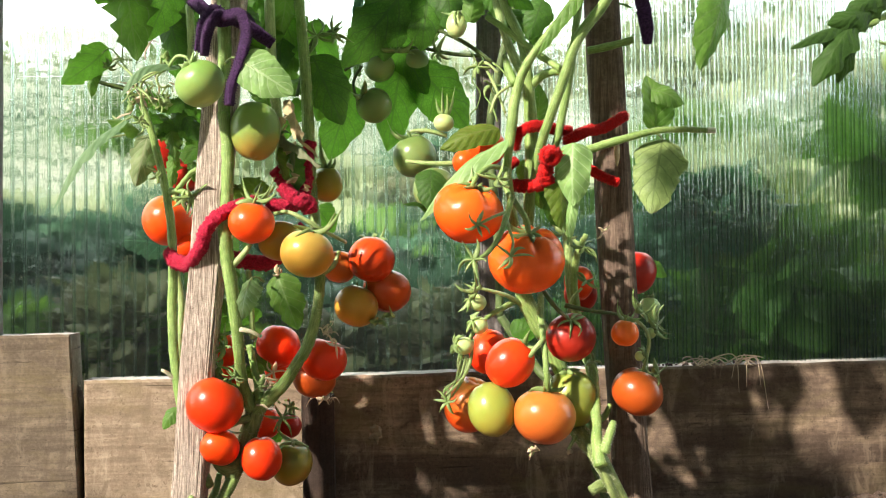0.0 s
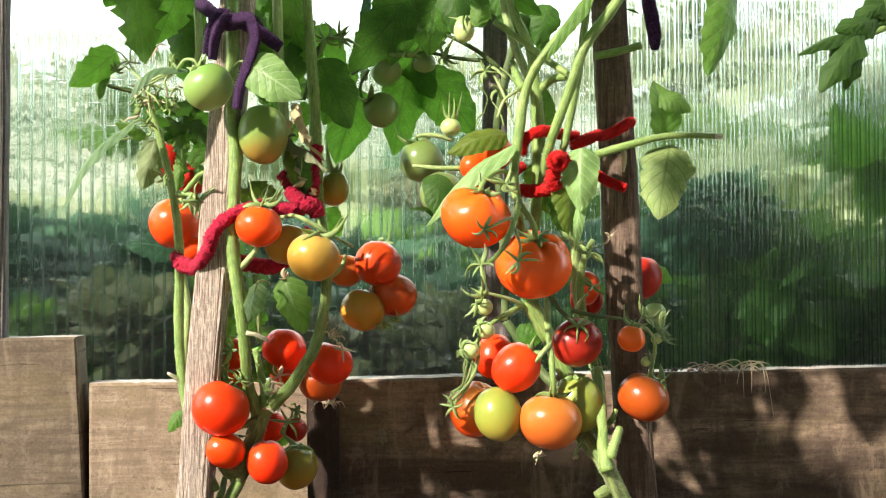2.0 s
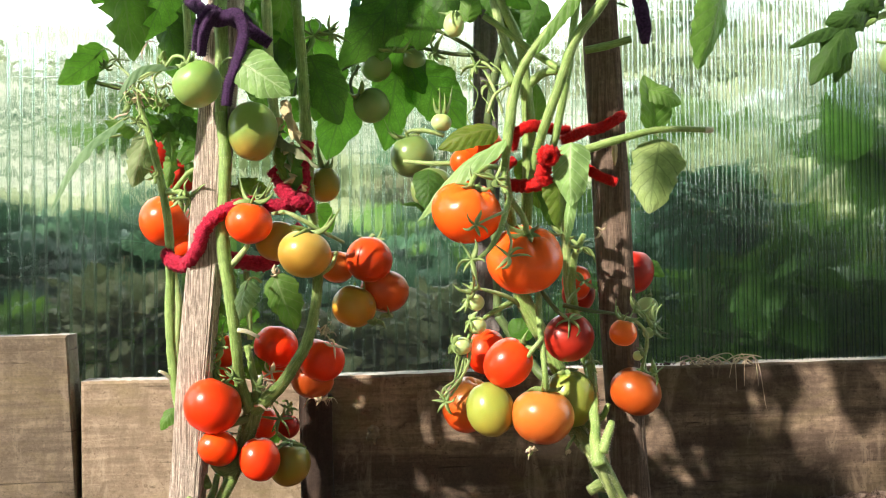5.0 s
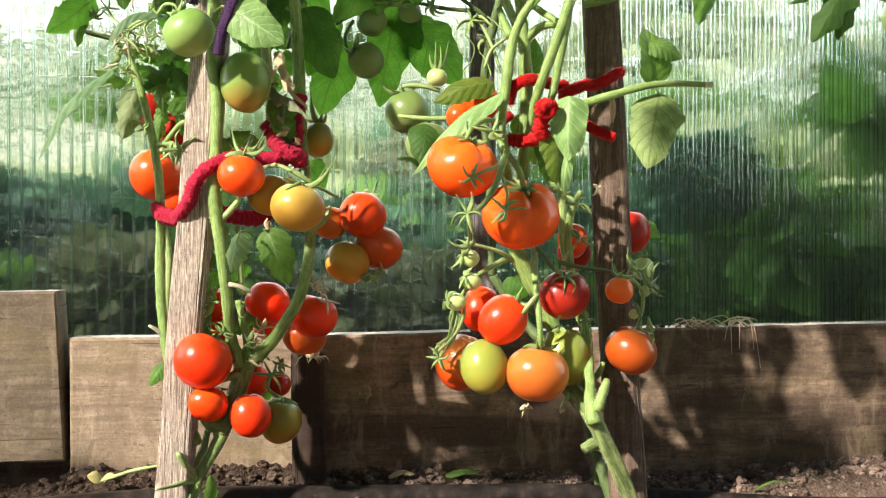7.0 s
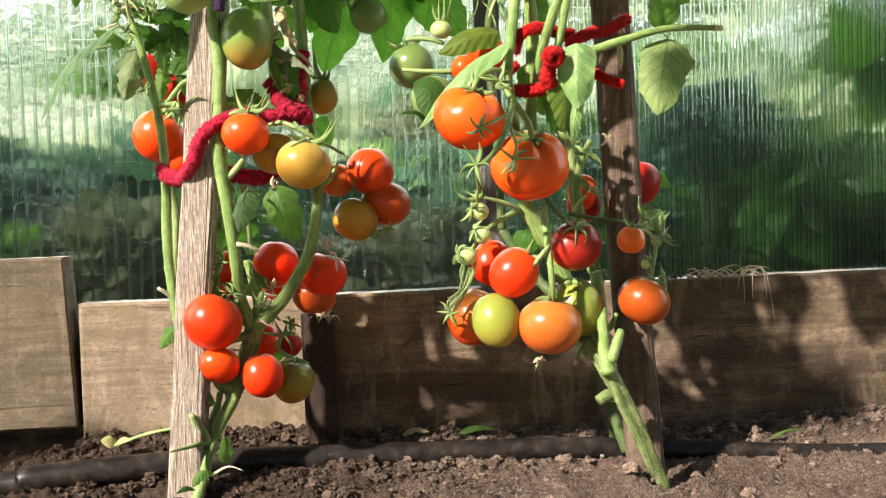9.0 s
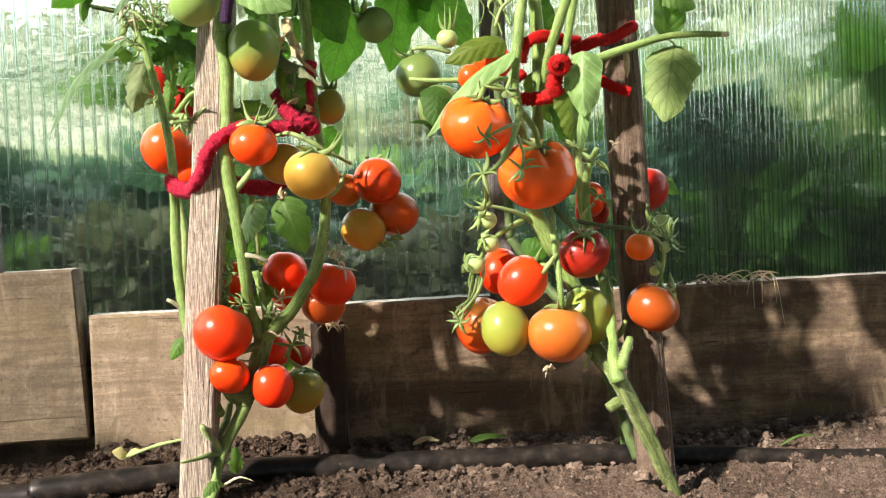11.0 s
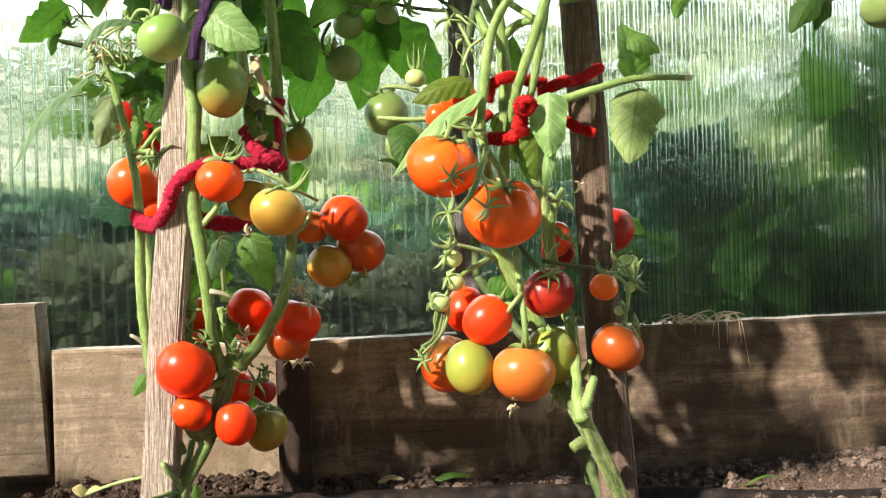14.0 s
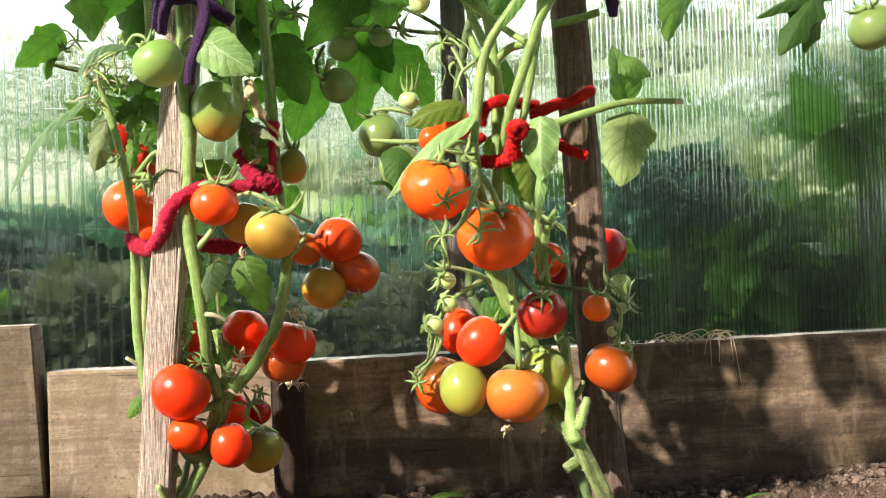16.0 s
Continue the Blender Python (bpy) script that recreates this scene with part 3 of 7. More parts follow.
def leaf(parent, base, tip, width, kind="mid", face=(0, -1, 0.3), bend=0.12, fold=0.15, teeth=5, tooth=0.16, curl=0.0, wrinkle=0.006, stalk_from=None, label="", name="leaf", quilt=0.045, roll=-0.12, lobe=0.0, lobes=3):
    """A leaflet from base to tip, of that full width, whose upper side looks along face."""
    SEED[0] += 1
    rng = random.Random(SEED[0])
    b0, e = Vector(base), Vector(tip)
    ax = e - b0
    ln = ax.length
    ax.normalize()
    nz = Vector(face)
    nz = (nz - ax * nz.dot(ax)).normalized()
    sd = ax.cross(nz)
    rows, cols = 40, 8
    verts, faces, uvs = [], [], []
    ph = rng.uniform(0, 9)
    for i in range(rows + 1):
        s = i / rows
        full = (s ** 0.45) * ((1 - s) ** 0.82) / 0.44
        for j in range(cols + 1):
            u = 2 * j / cols - 1
            saw = (s * teeth + ph + (0.45 if u > 0 else 0)) % 1.0
            w = max(full * (1 - tooth * saw * (0.4 + 0.6 * math.sin(math.pi * s))), 0.015)
            w *= 1 - lobe * (0.5 + 0.5 * math.cos(2 * math.pi * (lobes * s + (0.2 if u > 0 else 0.35)))) * (1 - s ** 4)
            lob = 1 + 0.08 * math.sin(3.1 * s * teeth + (2 if u > 0 else 0) + ph)
            x = u * w * width / 2 * lob
            z = ln * bend * math.sin(math.pi * s) - abs(x) * fold * 2 + curl * ln * s * s
            vein = (s * 6.2 - abs(u) * 1.6 + 0.5) % 1.0
            z += quilt * width * math.sin(math.pi * vein) * min(1, 2.2 * abs(u)) * w
            z += roll * width * u * u * w * (0.3 + s)
            q = b0 + ax * (ln * s) + sd * x + nz * z
            q += nz * (noise.noise(q * 55 + Vector((ph, 0, 0))) * width * wrinkle * 9 * (0.3 + abs(u)))
            verts.append(q)
            uvs.append((0.5 + u / 2, s))
    for i in range(rows):
        for j in range(cols):
            a = i * (cols + 1) + j
            faces.append((a, a + 1, a + cols + 2, a + cols + 1))
    ob = solid(name, verts, faces, LEAF[kind], parent, label, None, True, uvs)
    if stalk_from:
        f = Vector(stalk_from)
        solid("petiole", *tube_shape([f, (f + b0) / 2 + Vector((0, 0, 0.004)), b0, b0 + ax * ln * 0.3 + nz * ln * bend * 0.7], [0.0016, 0.0013, 0.0011, 0.0005], 6, 0.005), STEM_THIN, ob)
    return ob


def stake(name, foot, head, w, d, material, seed, label, category="stake", groove=0.0012, turn=0.0, parent=None, pw=0.32):
    """A rough-sawn pole: a rounded rectangle swept upwards, with grooves along the grain."""
    a, e = Vector(foot), Vector(head)
    ax = (e - a).normalized()
    sx = Matrix.Rotation(radians(turn), 3, "Z") @ Vector((1, 0, 0))
    sx = (sx - ax * sx.dot(ax)).normalized()
    sy = ax.cross(sx)
    per, rows = 220, 90
    verts, faces = [], []
    for i in range(rows + 1):
        s = i / rows
        for k in range(per):
            th = 2 * math.pi * k / per
            c, n = math.cos(th), math.sin(th)
            x, y = math.copysign(abs(c) ** pw, c) * w / 2, math.copysign(abs(n) ** pw, n) * d / 2
            h = s * (e - a).length
            g = 1.3 * noise.noise(Vector((x * 300, y * 300, h * 4 + seed))) + 1.2 * noise.noise(Vector((x * 800, y * 800, h * 7 + seed * 2)))
            big = noise.noise(Vector((x * 30, y * 30, h * 10 + seed * 5)))
            k2 = 1 - (max(0, g) * groove * 2 - big * 0.0014) / (w / 2)
            bow = 0.0012 * math.sin(h * 7 + seed)
            verts.append(a + ax * h + sx * (x * k2 + bow) + sy * (y * k2))
    for i in range(rows):
        for k in range(per):
            p, q = i * per + k, i * per + (k + 1) % per
            faces.append((p, q, q + per, p + per))
    faces.append(tuple(range(per))[::-1])
    faces.append(tuple(range(rows * per, (rows + 1) * per)))
    ob = solid(name, verts, faces, material, parent)
    return tagged(ob, label, category)


def plank(name, corners, thick, material, seed, label, relief=0.0009):
    """A board whose front face has the corners bottom-left, bottom-right, top-right, top-left; its back lies thick behind."""
    c = [Vector(q) for q in corners]
    nx, nz = 90, 26
    verts, faces = [], []
    edge = 0.003

    def at(u, v, k):
        q = c[0] * (1 - u) * (1 - v) + c[1] * u * (1 - v) + c[2] * u * v + c[3] * (1 - u) * v
        d = 0.0
        if k == 0:
            d = relief * (noise.noise(Vector((q.x * 9, seed, q.z * 90))) + 0.5 * noise.noise(Vector((q.x * 25, seed * 3, q.z * 240))))
            m = min(u * (c[1] - c[0]).length, (1 - u) * (c[1] - c[0]).length, v * (c[3] - c[0]).length, (1 - v) * (c[3] - c[0]).length)
            d += edge * max(0, 1 - m / edge) ** 2
        if v > 0.999:
            q = q + Vector((0, 0, 0.0009 * noise.noise(Vector((q.x * 22, seed, 3))) + 0.0008 * noise.noise(Vector((q.x * 120, seed, 5)))))
        return q + Vector((0, d if k == 0 else thick, 0))

    us = [0, 0.003] + [0.003 + 0.994 * i / nx for i in range(1, nx)] + [0.997, 1]
    vs = [0, 0.015] + [0.015 + 0.97 * i / nz for i in range(1, nz)] + [0.985, 1]
    for v in vs:
        for u in us:
            verts.append(at(u, v, 0))
    n, o = len(us), len(us) * len(vs)
    for v in (0, 1):
        for u in us:
            verts.append(at(u, v, 1))
    for j in range(len(vs) - 1):
        for i in range(n - 1):
            a = j * n + i
            faces.append((a, a + 1, a + n + 1, a + n))
    top = (len(vs) - 1) * n
    for i in range(n - 1):
        faces.append((top + i, top + i + 1, o + n + i + 1, o + n + i))
        faces.append((i + 1, i, o + i, o + i + 1))
        faces.append((o + i + 1, o + i, o + n + i, o + n + i + 1))
    faces.append(tuple([j * n for j in range(len(vs))] + [o + n, o])[::-1])
    faces.append(tuple([j * n + n - 1 for j in range(len(vs))] + [o + 2 * n - 1, o + n - 1]))
    ob = solid(name, verts, faces, material, None, "", None, False)
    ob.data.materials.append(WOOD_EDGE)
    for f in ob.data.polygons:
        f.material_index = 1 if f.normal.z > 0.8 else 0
    return tagged(ob, label, "board", kind="structure")


def cord(name, points, radius, material, label, parent=None, rough=0.35, freq=260.0, ends=0.85, squash=1.0, ridge=0.0):
    shape = tube_shape(points, [radius * ends, radius, radius * 1.05, radius, radius * ends], 18, 0.0016, rough, freq, squash, ridge)
    rng = random.Random(int(radius * 1e5) + len(points))
    fuzz = hairs(points, [radius] * 3, rng, int(520 * len(points)), 0.0022)
    return solid(name, *join([shape, fuzz]), material, parent, label)


# ---- the ground: one sheet, soil bed inside and grass outside ----
def smooth(a, b0, x):
    u = min(1, max(0, (x - a) / (b0 - a)))
    return u * u * (3 - 2 * u)


def ground_height(x, y):
    if y > 1.47:
        rise = smooth(3.6, 14.0, y) * (2.4 + 0.4 * (1 - smooth(-1.0, 2.0, x)))
        return -0.02 + rise + 0.05 * noise.noise(Vector((x * 0.6, y * 0.6, 3)))
    z = -0.002 - 0.12 * (1.44 - max(y, 0.9)) - 0.04 * max(-0.3, min(0.5, x))
    z -= 0.03 * smooth(1.395, 1.43, y) * smooth(-0.425, -0.45, x)
    z += 0.025 * smooth(0.34, 0.66, x) * smooth(1.33, 1.42, y) * (1 - smooth(0.9, 1.4, x))
    z += 0.012 * smooth(1.41, 1.44, y) * smooth(-0.47, -0.42, x) * (0.6 + 0.6 * noise.noise(Vector((x * 9, 2, 1))))
    z += 0.007 * smooth(0.0, 0.1, x) * smooth(1.26, 1.31, y) * (1 - smooth(1.325, 1.345, y))
    z += 0.008 * smooth(0.3, 0.55, x) * smooth(1.25, 1.305, y) * (1 - smooth(1.318, 1.34, y))
    z += 0.024 * math.exp(-((x - 0.25) ** 2 + (y - 1.25) ** 2) / 0.0014)
    z -= 0.013 * smooth(-0.1, -0.32, x) * (1 - smooth(1.32, 1.36, y))
    q = Vector((x, y, 0))
    if -0.8 < x < 1.0 and y > 0.85:
        z += 0.007 * noise.noise(q * 16) + 0.011 * max(0, noise.noise(q * 45 + Vector((5, 1, 2)))) + 0.0075 * noise.noise(q * 110) + 0.0035 * noise.noise(q * 260)
        z += 0.004 * abs(noise.noise(q * 70 + Vector((0, 7, 1))))
    return z


def spread(fine0, fine1, step, out):
    mid = list(np.arange(fine0, fine1, step))
    lo, hi, d = [], [], step
    x = fine0
    while x > -out:
        d *= 1.35
        x -= d
        lo.append(x)
    x, d = mid[-1], step
    while x < out:
        d *= 1.35
        x += d
        hi.append(x)
    return lo[::-1] + mid + hi


gx, gy = spread(-0.62, 0.85, 0.0026, 900), spread(1.08, 1.49, 0.0026, 900)
gv = [(x, y, ground_height(x, y)) for y in gy for x in gx]
gn = len(gx)
gf = [(j * gn + i, j * gn + i + 1, (j + 1) * gn + i + 1, (j + 1) * gn + i) for j in range(len(gy) - 1) for i in range(gn - 1)]
tagged(solid("ground", gv, gf, SOIL), "brown crumbly garden soil with grass outside", "ground", kind="structure")

# clods and crumbs of soil on the bed
rng = random.Random(5)


def icosphere(level):
    ico = bmesh.new()
    bmesh.ops.create_icosphere(ico, subdivisions=level, radius=1)
    out = [v.co.copy() for v in ico.verts], [tuple(v.index for v in f.verts) for f in ico.faces]
    ico.free()
    return out


CRUMB, LUMP = icosphere(2), icosphere(3)
clods = []


def clod(c, r):
    iv, jf = LUMP if r > 0.0045 else CRUMB
    off = Vector((rng.uniform(0, 50), len(clods), 0))
    sx, sy, sz = rng.uniform(0.8, 1.4), rng.uniform(0.8, 1.3), rng.uniform(0.6, 1.0)
    fine = 5.5 if r > 0.0045 else 2.6
    clods.append(([c + Vector((v.x * sx, v.y * sy, v.z * sz)) * r * (1 + 0.55 * noise.noise(v * 1.6 + off) + 0.3 * noise.noise(v * fine + off) + (0.14 * noise.noise(v * 14 + off) if r > 0.0045 else 0)) for v in iv], jf))


for k in range(6200):
    x = rng.uniform(-0.62, 0.82)
    y = 1.442 - abs(rng.gauss(0, 0.1)) if k % 2 else rng.uniform(1.05, 1.34)
    r = 0.0010 + 0.0030 * rng.random() ** 3
    if x > 0.08 and y < 1.34:
        if k % 2:
            continue
        r *= 0.8
    if k % 50 == 0:
        r = rng.uniform(0.004, 0.008) if x > -0.05 else rng.uniform(0.005, 0.012)
    if k % 9 == 0:
        y, r = rng.uniform(1.4, 1.442), rng.uniform(0.0025, 0.0062)
    c = Vector((x, y, ground_height(x, y) + r * 0.3))
    clod(c, r)
    if r > 0.006:
        for q in range(12):
            d = Vector((rng.gauss(0, 1), rng.gauss(0, 1), abs(rng.gauss(0, 0.7)))).normalized()
            clod(c + d * r * 0.95, r * rng.uniform(0.16, 0.34))
GRAIN = icosphere(1)
for k in range(5200):
    x, y, r = rng.uniform(-0.55, 0.8), rng.uniform(1.14, 1.34) if k % 3 else rng.uniform(1.36, 1.44), rng.uniform(0.0008, 0.0017)
    c, off = Vector((x, y, ground_height(x, y) + r * 0.3)), Vector((k * 0.37, 0, 3))
    sx, sy = rng.uniform(0.7, 1.6), rng.uniform(0.7, 1.4)
    clods.append(([c + Vector((v.x * sx, v.y * sy, v.z * 0.8)) * r * (1 + 0.7 * noise.noise(v * 1.5 + off)) for v in GRAIN[0]], GRAIN[1]))
# large lumps in front of the pipe
for x, y, r in ((0.0, 1.305, 0.0125), (0.04, 1.316, 0.0085), (0.062, 1.314, 0.0075), (0.1, 1.312, 0.006), (0.02, 1.3, 0.007), (-0.12, 1.26, 0.008), (-0.05, 1.29, 0.009), (0.19, 1.318, 0.008), (0.47, 1.32, 0.008)):
    c = Vector((x, y, ground_height(x, y) + r * 0.35))
    clod(c, r)
    for q in range(26):
        d = Vector((rng.gauss(0, 1), rng.gauss(0, 1), abs(rng.gauss(0, 0.8)))).normalized()
        clod(c + d * r * rng.uniform(0.75, 1.0), r * rng.uniform(0.14, 0.32))
for k in range(26):
    x = rng.gauss(0.43, 0.045)
    clod(Vector((x, 1.468 + rng.uniform(-0.012, 0.01), 0.193 + 0.0117 * (x + 0.124) + 0.001)), rng.uniform(0.0015, 0.004))
cv, cf = join(clods)
tagged(solid("soil_clods", cv, cf, CLOD, None, "", None, False), "loose brown clods and crumbs of dry soil", "soil", kind="stuff")

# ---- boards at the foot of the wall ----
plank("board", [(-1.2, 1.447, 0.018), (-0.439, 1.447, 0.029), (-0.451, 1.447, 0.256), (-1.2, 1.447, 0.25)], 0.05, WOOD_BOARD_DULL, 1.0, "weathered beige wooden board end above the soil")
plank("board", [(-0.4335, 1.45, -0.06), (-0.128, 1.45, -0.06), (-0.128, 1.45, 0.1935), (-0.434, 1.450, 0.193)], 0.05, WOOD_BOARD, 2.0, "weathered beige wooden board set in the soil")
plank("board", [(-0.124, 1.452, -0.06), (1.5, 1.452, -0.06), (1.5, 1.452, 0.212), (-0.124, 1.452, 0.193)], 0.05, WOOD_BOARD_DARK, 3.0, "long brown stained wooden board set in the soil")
def knot(board, place, r, seed):
    """A rough pale bump that stands a little proud of a board's face."""
    iv, jf = LUMP
    c = Vector(place)
    solid("knot", [c + Vector((v.x * 1.1, v.y * 0.2, v.z * 1.3)) * r * (1 + 0.5 * noise.noise(v * 2.3 + Vector((seed, 0, 0))) + 0.3 * noise.noise(v * 7)) for v in iv], jf, WOOD_BOARD, board, "rough pale bump")


knot(bpy.data.objects["board.002"], (-0.041, 1.452, 0.114), 0.0085, 2.0)
# added board: stands in for the dark of the gap under the short one
plank("board", [(-1.2, 1.503, -0.1), (-0.4, 1.503, -0.1), (-0.4, 1.503, 0.165), (-1.2, 1.503, 0.165)], 0.03, WOOD_BOARD_DARK, 4.0, "added dark board closing the gap behind a shorter board")
stake("joint_post", (-0.116, 1.418, -0.05), (-0.119, 1.425, 0.172), 0.043, 0.03, WOOD_POST, 7.0, "short shadowed wooden post over the board joint", "post")

# dry roots that hang over the board's top
rng = random.Random(11)
shapes = []
for k in range(16):
    x = rng.uniform(0.41, 0.54)
    p = Vector((x, 1.447, 0.2))
    q = p + Vector((rng.uniform(-0.04, 0.05), -0.003, rng.uniform(0.0, 0.012)))
    e = q + Vector((rng.uniform(-0.012, 0.012), -0.002, -rng.uniform(0.0, 0.075) * (k % 3 == 0) - 0.003))
    shapes.append(tube_shape([p, (p + q) / 2 + Vector((0, 0, 0.007)), q, e], [0.001, 0.0009, 0.0007, 0.0003], 5, 0.006))
tagged(solid("dry_roots", *join(shapes), DRY), "thin dry roots over the edge of the board", "roots", kind="stuff")
shapes = []
for k in range(9):
    p = Vector((-0.11 + rng.uniform(-0.016, 0.016), 1.402, 0.17))
    e = p + Vector((rng.uniform(-0.01, 0.012), -0.006, -rng.uniform(0.004, 0.016)))
    shapes.append(tube_shape([p, (p + e) / 2 + Vector((0, -0.004, 0.003)), e], [0.001, 0.0008, 0.0002], 5, 0.004))
tagged(solid("frayed_fibres", *join(shapes), DRY), "pale frayed wood fibres on a post", "fibres", kind="stuff")

# ---- black pipe along the bed ----
pipe = [(-1.1, 1.28, 0.012), (-0.535, 1.310, -0.011), (-0.458, 1.315, -0.006), (-0.334, 1.330, -0.001), (-0.212, 1.345, -0.002), (-0.079, 1.350, -0.004), (0.085, 1.350, -0.005), (0.208, 1.345, -0.005), (0.374, 1.335, -0.013), (0.600, 1.325, -0.024), (1.2, 1.31, -0.02)]
tagged(solid("irrigation_pipe", *tube_shape(pipe, [0.0165, 0.017, 0.0168, 0.016, 0.0145, 0.0125, 0.0118], 18, 0.012, 0.015, 40), HOSE), "black dusty plastic irrigation pipe on the soil", "pipe")

# ---- ribbed polycarbonate wall ----
wall = solid("wall_north", [(-2.6, 1.49, 0.17), (3.2, 1.49, 0.17), (3.2, 1.49, 1.9), (-2.6, 1.49, 1.9)], [(0, 1, 2, 3)], SHEET, None, "", None, False)
tagged(wall, "clear ribbed polycarbonate greenhouse wall", "wall", kind="structure")
y0, y1 = 1.4825, 1.488


def rib_mesh(gap):
    """Two webs side by side, gap apart."""
    wv, wf = [], []
    for mid, half in ((0.0, 0.0014), (gap, 0.0007)):
        o = len(wv)
        for z in (0.172, 1.9):
            wv += [(mid - half, y1, z), (mid - half * 0.45, y0, z), (mid + half * 0.45, y0, z), (mid + half, y1, z)]
        wf += [tuple(q + o for q in f) for f in ((0, 1, 5, 4), (1, 2, 6, 5), (2, 3, 7, 6), (3, 0, 4, 7), (0, 3, 2, 1), (4, 5, 6, 7))]
    web = bpy.data.meshes.new("rib")
    web.from_pydata(wv, [], wf)
    web.materials.append(WEB)
    return web


CLOSE, WIDE = rib_mesh(0.0024), rib_mesh(0.0052)


def pitch(x):
    """The ribs stand wider apart at one end of the sheet than at the other."""
    return 0.0166 - 0.0010 * smooth(-0.46, -0.05, x) - 0.0023 * smooth(-0.05, 0.51, x)


places = [-0.471]
while places[-1] < 1.05:
    places.append(places[-1] + pitch(places[-1]))
while places[0] > -0.75:
    places.insert(0, places[0] - pitch(places[0]))
for x in places:
    rib = new("rib", CLOSE if x < 0.1 else WIDE)
    settle(rib, wall, Matrix.Translation((x - 0.0026, 0, 0)))
# frame posts against the wall
stake("frame_post", (0.121, 1.462, 0.19), (0.128, 1.462, 1.6), 0.034, 0.026, WOOD_FRAME, 21.0, "grey wooden greenhouse frame post against the wall", "post")
stake("frame_post", (-0.566, 1.462, 0.25), (-0.566, 1.462, 1.6), 0.04, 0.026, WOOD_FRAME, 23.0, "grey wooden greenhouse frame post against the wall", "post")

# ---- stakes ----
stake("plant_stake", (-0.269, 1.262, -0.036), (-0.200, 1.285, 0.850), 0.0395, 0.034, WOOD_STAKE, 3.0, "grey weathered wooden stake with deep grain", "stake", 0.0007, -7)
stake("plant_stake", (0.283, 1.285, -0.056), (0.249, 1.335, 0.796), 0.046, 0.04, WOOD_STAKE_BROWN, 9.0, "brown weathered wooden stake leaning behind a tomato plant", "stake", 0.0006, -8, None, 0.72)


def empty_calyx(parent, place, size, axis, n=6):
    SEED[0] += 1
    m = Matrix.Translation(place) @ Vector(axis).to_track_quat("Z", "Y").to_matrix().to_4x4()
    return solid("calyx", *join(star(size, 0, n, size, random.Random(SEED[0]), 0.7, 0.0013)), CALYX, parent, "green star-shaped calyx", m)


# ---- tomato plant at the grey stake ----
A = plant("tomato_plant", (-0.249, 1.240, -0.018), "tall tomato plant with ripening fruit tied to a grey stake")
stem(A, [(-0.256, 1.238, -0.04), (-0.252, 1.240, -0.018), (-0.247, 1.245, -0.001), (-0.242, 1.255, 0.024), (-0.235, 1.265, 0.046), (-0.223, 1.272, 0.068), (-0.211, 1.280, 0.091)], [0.0056, 0.0058, 0.006, 0.0062, 0.0066, 0.0068, 0.0078], STEM, "stem", 14, 520)
stem(A, [(-0.213, 1.279, 0.088), (-0.211, 1.283, 0.098), (-0.202, 1.285, 0.120), (-0.193, 1.285, 0.145), (-0.186, 1.284, 0.169), (-0.184, 1.283, 0.180)], [0.0085, 0.0108, 0.0105, 0.0108, 0.0112, 0.008], STEM_BASE, "stem", 14, 300)
stem(A, [(-0.187, 1.283, 0.167), (-0.193, 1.279, 0.183), (-0.198, 1.273, 0.199), (-0.2005, 1.263, 0.222), (-0.201, 1.254, 0.246), (-0.206, 1.250, 0.299), (-0.213, 1.250, 0.352), (-0.216, 1.250, 0.392), (-0.213, 1.250, 0.432), (-0.212, 1.250, 0.479), (-0.218, 1.250, 0.527)], [0.0085, 0.0078, 0.007, 0.0066, 0.007, 0.0082, 0.0082, 0.0074, 0.0072, 0.006], STEM, "stem", 12, 300)
stem(A, [(-0.186, 1.283, 0.168), (-0.168, 1.275, 0.185), (-0.149, 1.265, 0.204), (-0.134, 1.255, 0.227), (-0.119, 1.246, 0.252), (-0.109, 1.250, 0.291), (-0.106, 1.270, 0.331), (-0.112, 1.310, 0.387), (-0.119, 1.330, 0.445), (-0.123, 1.340, 0.518), (-0.126, 1.340, 0.597), (-0.133, 1.340, 0.684), (-0.139, 1.340, 0.771)], [0.0095, 0.0078, 0.007, 0.0066, 0.0064, 0.007, 0.0078, 0.0068, 0.0062], STEM, "stem", 12, 620)
stem(A, [(-0.321, 1.300, 0.541), (-0.308, 1.300, 0.499), (-0.295, 1.300, 0.443), (-0.288, 1.300, 0.395), (-0.286, 1.300, 0.347), (-0.287, 1.300, 0.284), (-0.284, 1.300, 0.229), (-0.276, 1.300, 0.174), (-0.259, 1.290, 0.121), (-0.236, 1.260, 0.085)], [0.004, 0.0046, 0.005, 0.0055, 0.006, 0.006, 0.006, 0.0055, 0.005], STEM, "stem", 10, 160)
stem(A, [(-0.289, 1.330, 0.347), (-0.281, 1.330, 0.297), (-0.284, 1.330, 0.241), (-0.275, 1.320, 0.186)], [0.004, 0.0045, 0.0045, 0.004], STEM_THIN, "stem", 8)
stem(A, [(-0.219, 1.310, 0.444), (-0.217, 1.260, 0.521), (-0.215, 1.250, 0.593), (-0.216, 1.250, 0.660), (-0.216, 1.250, 0.741)], [0.007, 0.007, 0.0078, 0.0075, 0.007], STEM, "stem", 12, 100)
stem(A, [(-0.154, 1.320, 0.444), (-0.158, 1.310, 0.521), (-0.165, 1.310, 0.591), (-0.168, 1.310, 0.676), (-0.172, 1.310, 0.761)], [0.006, 0.0065, 0.0065, 0.0065, 0.006], STEM_THIN, "stem", 10)
